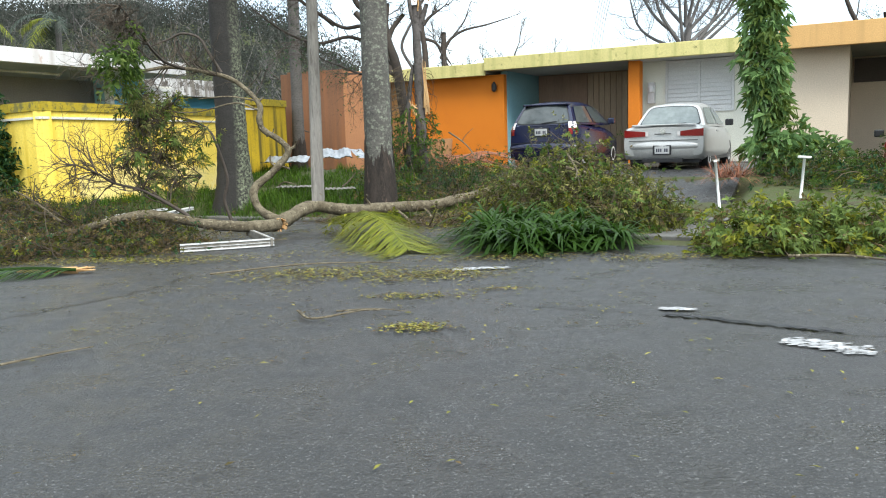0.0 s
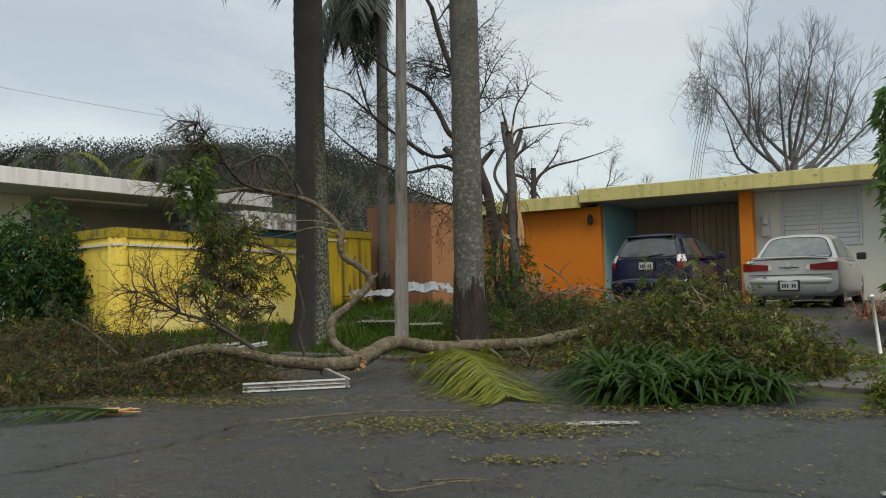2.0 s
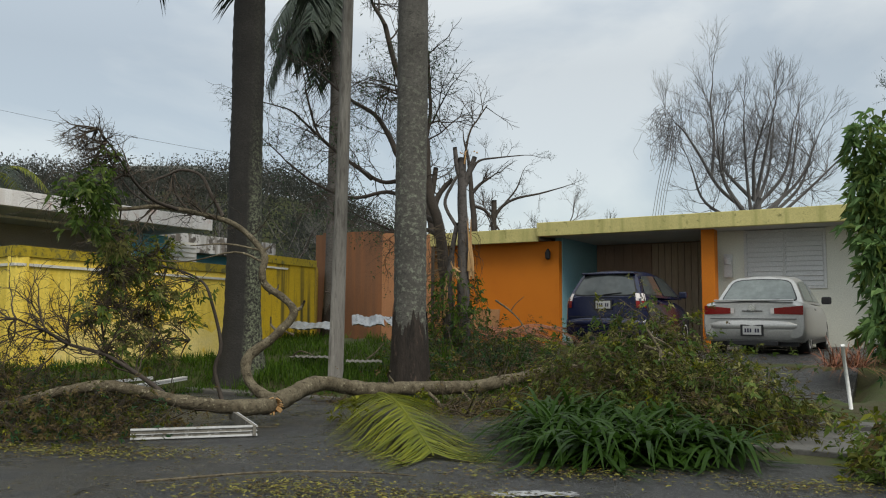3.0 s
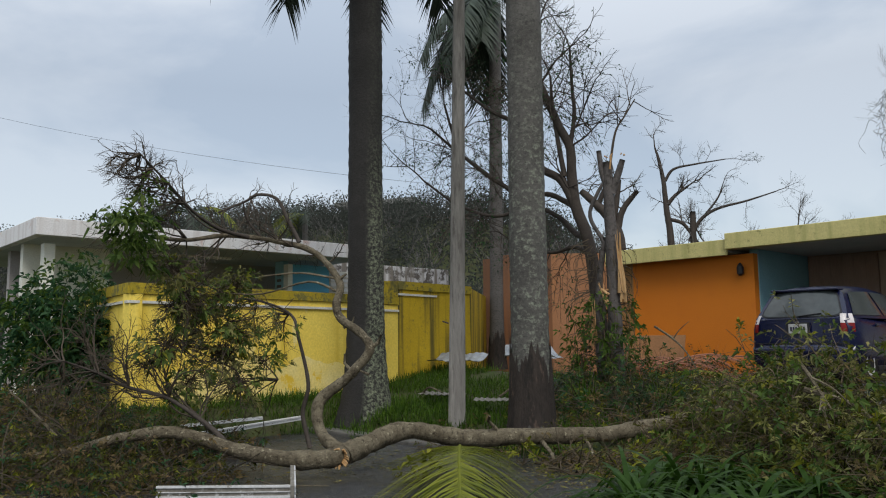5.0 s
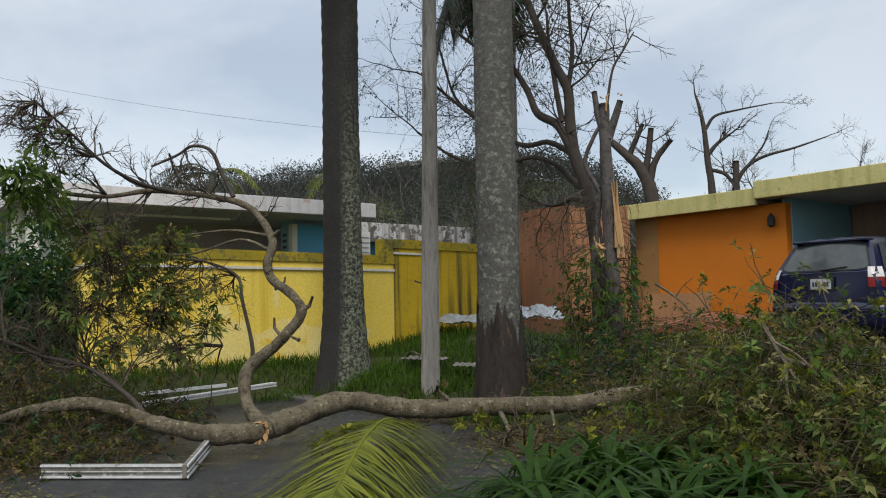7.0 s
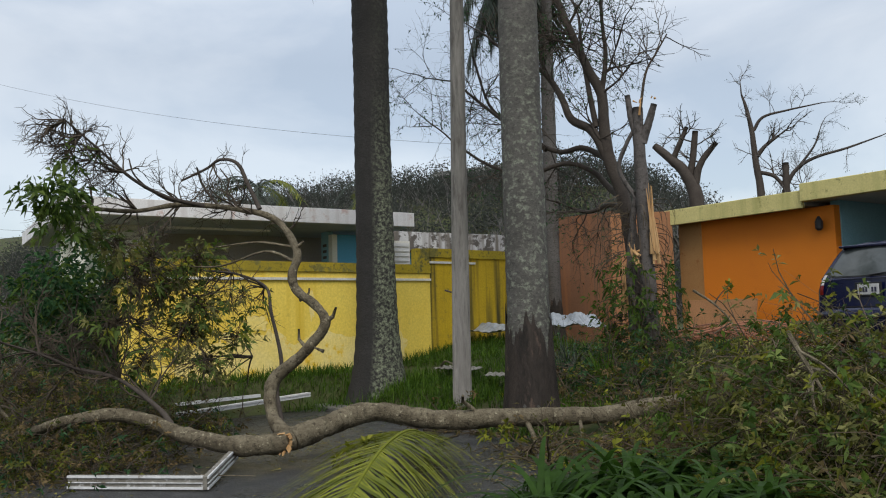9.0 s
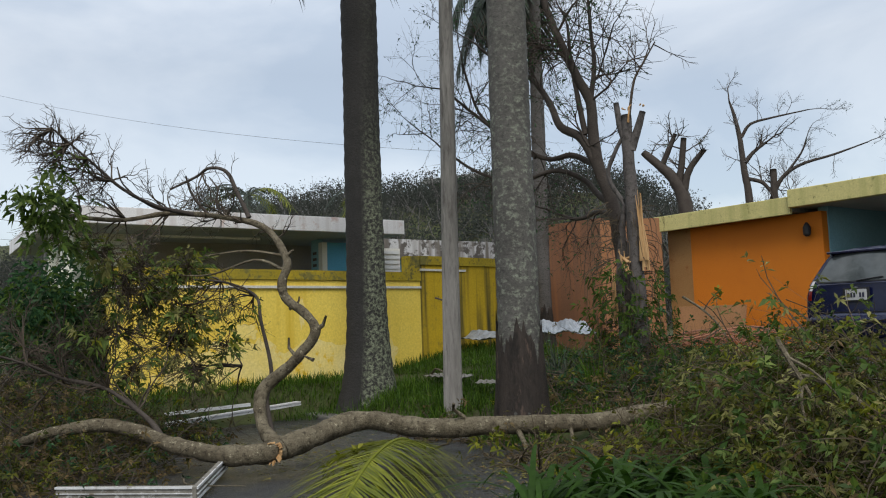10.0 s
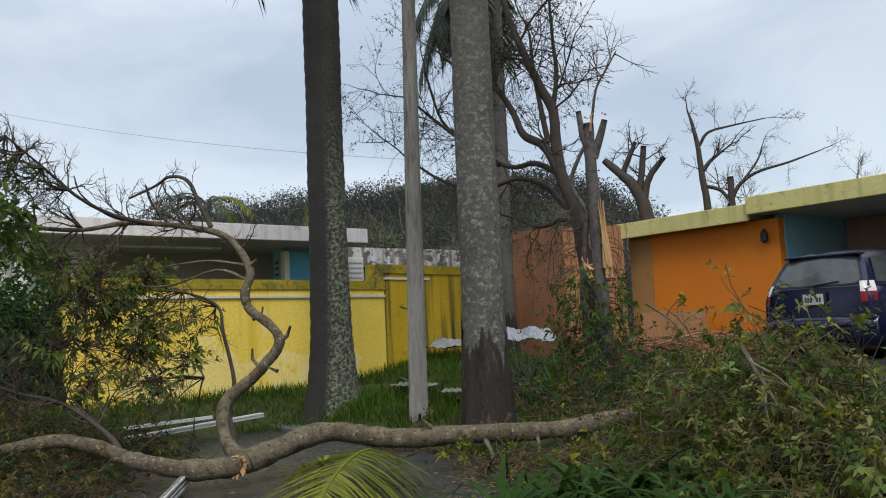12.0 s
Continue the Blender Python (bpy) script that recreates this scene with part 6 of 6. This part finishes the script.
lying_frond((-0.7, 10.8, 0), [(-1.43, 12.76, 0.12), (-1.22, 11.95, 0.33), (-0.93, 11.05, 0.34), (-0.66, 10.25, 0.2), (-0.42, 9.5, 0.04)], "yellow-green palm frond lying on the wet road", FROND, 140, 135, 0.95, 0.02, 0.034, 1.05)
lying_frond((-4.6, 8.9, 0), [(-4.1, 8.72, 0.05), (-4.6, 8.6, 0.1), (-5.3, 8.5, 0.08), (-6.0, 8.4, 0.05)], "green palm frond with a torn pale stalk", STRAP, 141, 40, 0.5, 0.1, 0.03)
s, rng = Shape().tube([(-4.75, 8.72, 0.05), (-4.35, 8.72, 0.05), (-4.1, 8.76, 0.04)], 0.02, 0.04, 7, rough=0.3), random.Random(9)
for k in range(9):
    s.tube([(-4.15, 8.75 + rng.uniform(-0.03, 0.03), 0.04), (-3.95 + rng.uniform(-0.05, 0.08), 8.78 + rng.uniform(-0.09, 0.07), rng.uniform(0.02, 0.08))], 0.02, 0.006, 4)
st = thing("torn_stalk", (-4.3, 8.72, 0), 0, "torn pale palm stalk lying on the road", "stalk")
part("stalk", s, SPLIT, st, world_at=(-4.3, 8.72, 0))
for i, (x, y, turn, mt) in enumerate(((0.6, 18.9, 20, FROND_DRY), (1.0, 18.4, 60, FROND_DRY), (0.2, 19.3, -30, FROND_DRY), (1.5, 19.2, 10, FROND_DRY), (0.9, 17.2, -15, FROND), (0.35, 17.7, 12, FROND_DRY), (0.75, 17.6, -22, FROND_DRY), (0.1, 17.9, -8, FROND_DRY), (1.05, 18.0, 30, FROND_DRY))):
    g = ground_z(x, y) + (0.32 if mt is FROND_DRY and y < 18.2 else 0.12 if mt is FROND else 0.25)
    c, sn = math.cos(radians(turn)), math.sin(radians(turn))
    lying_frond((x, y, g), [(x - 0.9 * c, y - 0.9 * sn, g + 0.15), (x, y, g + 0.3), (x + 0.9 * c, y + 0.9 * sn, g + 0.05)], "dry reddish palm frond heaped before the orange wall" if mt is FROND_DRY else "limp green palm frond on the heap", mt, 150 + i, 34, 0.5, 0.1, 0.02, 1.6, 0.5)

# ---- grass ----
s = Shape()
rng = random.Random(160)
n = 0
while n < 42000:
    x, y = rng.uniform(-9, 1.5), rng.uniform(12.5, 23)
    g = ground_z(x, y)
    if g < 0.12 or (wall_side(x, y) < 0 and y < 18.6) or (x < -4.0 and y > 20.5):
        continue
    if noise.noise((x * 0.9, y * 0.9, 7)) < -0.25:
        n += 0.2
        continue
    a, e = rng.uniform(0, 6.28), rng.uniform(0.6, 1.5)
    s.blade((x, y, g - 0.01), (math.cos(a) * math.cos(e), math.sin(a) * math.cos(e), math.sin(e)), (-math.sin(a), math.cos(a), 0), rng.uniform(0.09, 0.3), 0.013, rng.uniform(0.1, 0.6), 2)
    n += 1
for cx, cy, rr, n in ((-4.1, 16.0, 0.85, 1500), (-1.1, 14.5, 0.6, 700), (-2.36, 15.25, 0.4, 400), (-3.0, 15.4, 1.0, 1600), (-5.0, 15.6, 0.7, 800), (-0.9, 14.0, 0.5, 300)):
    for k in range(n):
        a, q = rng.uniform(0, 6.28), rr * math.sqrt(rng.random())
        x, y = cx + q * math.cos(a), cy + q * math.sin(a)
        b, e = rng.uniform(0, 6.28), rng.uniform(0.5, 1.5)
        s.blade((x, y, max(0.0, ground_z(x, y)) - 0.01), (math.cos(b) * math.cos(e), math.sin(b) * math.cos(e), math.sin(e)), (-math.sin(b), math.cos(b), 0), rng.uniform(0.1, 0.34), 0.013, rng.uniform(0.1, 0.6), 2)
tagged(part("grass", s, GRASS), "bright green uncut grass under the palms", "grass", kind="stuff")

# ---- leaf litter on the road ----
s1, s2 = Shape(), Shape()
rng = random.Random(161)
for cx, cy, rx, ry, n in ((-1.3, 8.2, 0.9, 0.5, 500), (-0.1, 7.9, 0.7, 0.35, 420), (-0.25, 5.6, 0.25, 0.15, 120), (-0.3, 6.8, 0.5, 0.15, 90), (0.5, 7.0, 0.3, 0.1, 30), (-3.3, 9.6, 1.2, 0.4, 420), (-4.8, 9.7, 1.2, 0.35, 420), (0.6, 9.0, 1.0, 0.3, 260), (2.4, 8.6, 0.8, 0.25, 220), (-0.6, 10.0, 1.1, 0.8, 380), (-3.0, 12.6, 1.2, 1.0, 320), (0.0, 12.4, 1.0, 0.9, 480), (0.5, 13.1, 0.9, 0.6, 620), (1.0, 11.6, 0.6, 0.9, 420), (-0.5, 7.5, 3.5, 2.5, 260), (0.5, 4.0, 4.0, 2.5, 60)):
    for k in range(int(n * 2.8)):
        p = Vector((rng.gauss(cx, rx * 0.55), rng.gauss(cy, ry * 0.55), 0))
        p.z = max(0.0, ground_z(p.x, p.y)) + 0.012
        a = rng.uniform(0, 6.28)
        way = Vector((math.cos(a), math.sin(a), rng.uniform(0, 0.25)))
        (s1 if rng.random() < 0.6 else s2).leaf(p, way, (-math.sin(a), math.cos(a), rng.uniform(-0.3, 0.3)), rng.uniform(0.02, 0.065), rng.uniform(0.008, 0.022), 0.05)
tagged(part("leaf_litter", s1, LITTER), "yellow-green leaf litter scattered on the asphalt", "leaf litter", kind="stuff")
tagged(part("leaf_litter", s2, LEAF_BROWN), "brown leaf litter scattered on the asphalt", "leaf litter", kind="stuff")
for pts, r in (([(-2.5, 8.3, 0.02), (-1.6, 8.6, 0.05), (-0.9, 8.75, 0.03), (-0.5, 8.7, 0.02)], 0.012), ([(-1.2, 6.2, 0.03), (-1.05, 5.95, 0.02), (-0.7, 6.05, 0.05), (-0.55, 6.15, 0.03)], 0.012), ([(-2.9, 4.85, 0.015), (-2.65, 5.1, 0.02), (-2.45, 5.3, 0.015)], 0.01), ([(-0.9, 6.2, 0.02), (-0.6, 6.2, 0.03), (-0.3, 6.1, 0.02)], 0.008),
               ([(3.6, 8.2, 0.04), (4.1, 8.0, 0.06), (4.5, 7.7, 0.03)], 0.02), ([(-0.6, 7.6, 0.015), (-0.45, 7.55, 0.02)], 0.01), ([(1.9, 12.1, 0.9), (2.3, 11.9, 0.75), (2.6, 11.2, 0.3)], 0.025), ([(-3.0, 11.2, 0.03), (-2.6, 10.9, 0.06), (-2.2, 11.1, 0.04)], 0.01)):
    at = pts[0]
    ob = thing("broken_branch", at, 0, "thin broken branch lying in the storm debris", "branch")
    part("stick", Shape().tube(spline(pts, 5), r, r * 0.45, 6), BARK_LOG, ob, world_at=at)


# ---- aluminium frame, bars, posts and sheets ----
def channel(name, a, b, h, w, label):
    """A hollow rail with lips and grooves lying from a to b."""
    ax, ay, az = a
    L = math.dist(a, b)
    m = pose(ax, ay, az, 0, -math.degrees(math.asin((b[2] - az) / L)), math.degrees(math.atan2(b[1] - ay, b[0] - ax)))
    ob = thing(name, a, 0, label, "metal frame")
    ob.matrix_basis = m
    part("web", Shape().box(0, L, 0.006, w, 0.0, h, bevel=0.003), ALU_DIRTY if h > 0.1 else ALU, ob, "grimy recessed channel" if h > 0.1 else "")
    for z0, z1 in ((0.0, 0.018), (h * 0.45, h * 0.5), (h - 0.018, h)):
        part("lip", Shape().box(0, L, -0.008, 0.004, z0, z1), ALU, ob)
    return ob


channel("window_frame_rail", (-3.44, 10.27, 0.01), (-2.33, 10.66, 0.01), 0.105, 0.04, "white aluminium window frame rail on the road")
channel("window_frame_rail", (-2.3, 10.66, 0.01), (-2.85, 11.6, 0.06), 0.105, 0.04, "short white aluminium frame rail at a corner")
channel("metal_bar", (-5.15, 13.1, 0.15), (-4.73, 15.15, 0.2), 0.055, 0.08, "long bright white metal bar lying by the grass")
channel("metal_bar", (-5.85, 13.55, 0.2), (-4.95, 14.35, 0.27), 0.04, 0.04, "thin dull metal bar by the wall foot")

for x, y, lean in ((4.25, 12.05, -6), (5.62, 12.4, 4)):
    ob = thing("pipe_post", (x, y, 0.08), 0, "slim white plastic pipe post beside the driveway", "post", "white pipe posts")
    ob.matrix_basis = pose(x, y, 0.08, 0, lean, 0)
    part("pipe", Shape().tube([(0, 0, 0), (0, 0, 0.84)], 0.021, sides=12), POST, ob, smooth=True)
    part("cap", Shape().tube([(-0.1, 0, 0.86), (0.1, 0, 0.86)] if lean > 0 else [(-0.022, 0, 0.85), (0.022, 0, 0.85)], 0.02, sides=10), POST, ob)


def corrugated(at, turn, tilt, w, l, bend, label, metal=ZINC):
    ob = thing("metal_sheet", at, 0, label, "metal sheet")
    ob.matrix_basis = pose(*at, tilt, 0, turn)
    s = Shape()
    K, J = 28, 8
    top = [(w * (i / K - 0.5), l * (j / J - 0.5), 0.009 * math.sin(i * 1.57) + bend * ((j / J - 0.5) ** 2 * 4 + 0.3 * math.sin(i * 0.35))) for j in range(J + 1) for i in range(K + 1)]
    f = [(j * (K + 1) + i, j * (K + 1) + i + 1, (j + 1) * (K + 1) + i + 1, (j + 1) * (K + 1) + i) for j in range(J) for i in range(K)]
    s.add(top, f)
    s.add([(x, y, z - 0.004) for x, y, z in top], [tuple(reversed(q)) for q in f])
    part("sheet", s, metal, ob, smooth=True)


corrugated((-3.75, 19.5, 0.98), -12, 14, 1.1, 0.55, 0.06, "crumpled pale corrugated metal sheet in the grass")
corrugated((-2.5, 19.75, 1.06), 12, 24, 0.7, 0.5, 0.1, "bent piece of pale roofing metal against the wall")
corrugated((-1.9, 19.4, 1.1), 65, 38, 0.5, 0.35, 0.03, "small torn piece of pale roofing metal")
corrugated((-3.0, 16.4, 0.52), -15, 5, 0.8, 0.25, 0.008, "flat grey metal strip lying in the grass", ALU_DIRTY)
corrugated((-2.0, 15.9, 0.48), 10, 4, 0.6, 0.3, 0.008, "grey broken panel lying in the grass", ALU_DIRTY)
for pts in ([(-2.0, 16.2, 0.5), (-1.85, 16.25, 0.62), (-1.72, 16.3, 0.78)], [(-3.4, 16.6, 0.5), (-3.2, 16.4, 0.62), (-2.9, 16.2, 0.55)]):
    ob = thing("broken_branch", pts[0], 0, "pale broken stick in the grass", "branch")
    part("stick", Shape().tube(spline(pts, 4), 0.02, 0.01, 6), BARK_LOG, ob, world_at=pts[0])

# sprigs, grass sprays and small shoots
rng = random.Random(171)
for i, (x, y, n, L) in enumerate(((-1.5, 11.62, 14, 0.1), (-0.85, 13.0, 10, 0.1), (0.35, 12.9, 14, 0.12))):
    ob = thing("leafy_sprig", (x, y, 0.0), 0, "small fresh yellow-green leafy sprig on the wet asphalt", "sprig")
    s, tw = Shape(), Shape()
    for k in range(n):
        d = rand_dir(rng, 0.8)
        d.z = abs(d.z)
        tw.tube([(0, 0, 0.01), tuple(d * 0.12), tuple(d * 0.2)], 0.005, 0.002, 3)
        rosettes(s, [(d * 0.2, d)], rng, 6, L, 0.01)
    s.v = [(a, b, max(c, 0.01)) for a, b, c in s.v]
    part("stem_mass", tw, TWIG, ob, kind="stuff")
    part("foliage", s, LEAF_YELLOW, ob, kind="stuff")
for x, y, n, mt in ((-1.35, 16.5, 110, FROND_DARK), (-0.6, 15.8, 70, GRASS), (1.0, 20.6, 80, FROND_DRY), (0.2, 20.9, 60, FROND_DRY), (0.5, 15.6, 60, STRAP)):
    ob = thing("grass_spray", (x, y, ground_z(x, y)), 0, "tall spray of thin grass blades in the undergrowth", "grass clump")
    s = Shape()
    for k in range(n):
        a, e = rng.uniform(0, 6.28), rng.uniform(0.6, 1.45)
        s.blade((rng.uniform(-0.12, 0.12), rng.uniform(-0.12, 0.12), 0), (math.cos(a) * math.cos(e), math.sin(a) * math.cos(e), math.sin(e)), (-math.sin(a), math.cos(a), 0), rng.uniform(0.6, 1.1), 0.014, rng.uniform(0.1, 0.5), 4)
    part("blade_mass", s, mt, ob, kind="stuff")
# climbing tangle on the snapped trunk
s, tw = Shape(), Shape()
spots = []
for k in range(210):
    a, z = rng.uniform(0, 6.28), rng.uniform(0.6, 3.0)
    p = Vector((-0.6 + 0.2 * math.cos(a), 17.5 + 0.2 * math.sin(a), z))
    d = (Vector((math.cos(a), math.sin(a), -0.3)) + rand_dir(rng) * 0.4).normalized()
    q = p + d * rng.uniform(0.15, 0.45)
    r = q + Vector((rng.uniform(-0.1, 0.1), rng.uniform(-0.1, 0.1), -rng.uniform(0.1, 0.5)))
    tw.tube(spline([p, q, r], 4), 0.008, 0.003, 3)
    if z < 2.1:
        spots += [(q, d), (r, d)]
vine = thing("vine_tangle", (-0.6, 17.4, 0.6), 0, "brown vine tangle with green leaves on the snapped trunk", "vine")
part("stem_mass", tw, TWIG, vine, world_at=(-0.6, 17.4, 0.6), kind="stuff")
rosettes(s, spots, rng, 6, 0.11)
part("foliage", s, LEAF_GREEN, vine, world_at=(-0.6, 17.4, 0.6), kind="stuff")

# pale snapped boughs sticking out of the heaps, each with its forks
rng = random.Random(190)
for pts, r, forks in (([(1.85, 11.85, 1.14), (1.92, 11.75, 1.02), (2.0, 11.7, 0.87), (2.12, 11.65, 0.64)], 0.022, ((2, (1.88, 11.5, 0.6)), (2, (2.02, 11.5, 0.62)), (1, (2.2, 11.6, 0.8)))),
                      ([(1.35, 12.7, 0.2), (1.3, 12.6, 0.5), (1.38, 12.5, 0.72)], 0.012, ((1, (1.2, 12.5, 0.66)),)),
                      ([(2.9, 12.7, 0.5), (3.2, 12.6, 0.62), (3.5, 12.4, 0.6)], 0.012, ((1, (3.4, 12.7, 0.74)),)),
                      ([(0.2, 15.6, 0.35), (0.6, 15.4, 0.5), (1.0, 15.3, 0.45)], 0.016, ((1, (0.9, 15.2, 0.62)),)),
                      ([(0.22, 17.4, 1.55), (0.5, 17.35, 1.35), (0.72, 17.3, 1.1), (0.9, 17.25, 0.72)], 0.02, ((1, (0.75, 17.3, 1.62)), (2, (0.5, 17.2, 0.95)))),
                      ([(-5.3, 11.0, 0.4), (-5.6, 10.9, 0.7), (-5.85, 10.9, 0.85)], 0.018, ((1, (-5.5, 10.8, 1.0)),)),
                      ([(4.3, 9.0, 0.2), (4.7, 8.9, 0.28), (5.0, 8.8, 0.24)], 0.014, ((1, (4.9, 8.7, 0.34)),))):
    at = pts[0]
    ob = thing("broken_branch", at, 0, "pale forked broken branch sticking out of the heap", "branch")
    part("stick", Shape().tube(spline(pts, 5), r, r * 0.45, 6, rough=0.1, rng=rng), BARK_LOG, ob, world_at=at)
    for k, q in forks:
        a, b = Vector(pts[k]), Vector(q)
        part("fork", Shape().tube(spline([a, a.lerp(b, 0.5) + rand_dir(rng) * 0.03, b], 4), r * 0.6, r * 0.25, 5), BARK_LOG, ob, world_at=at)
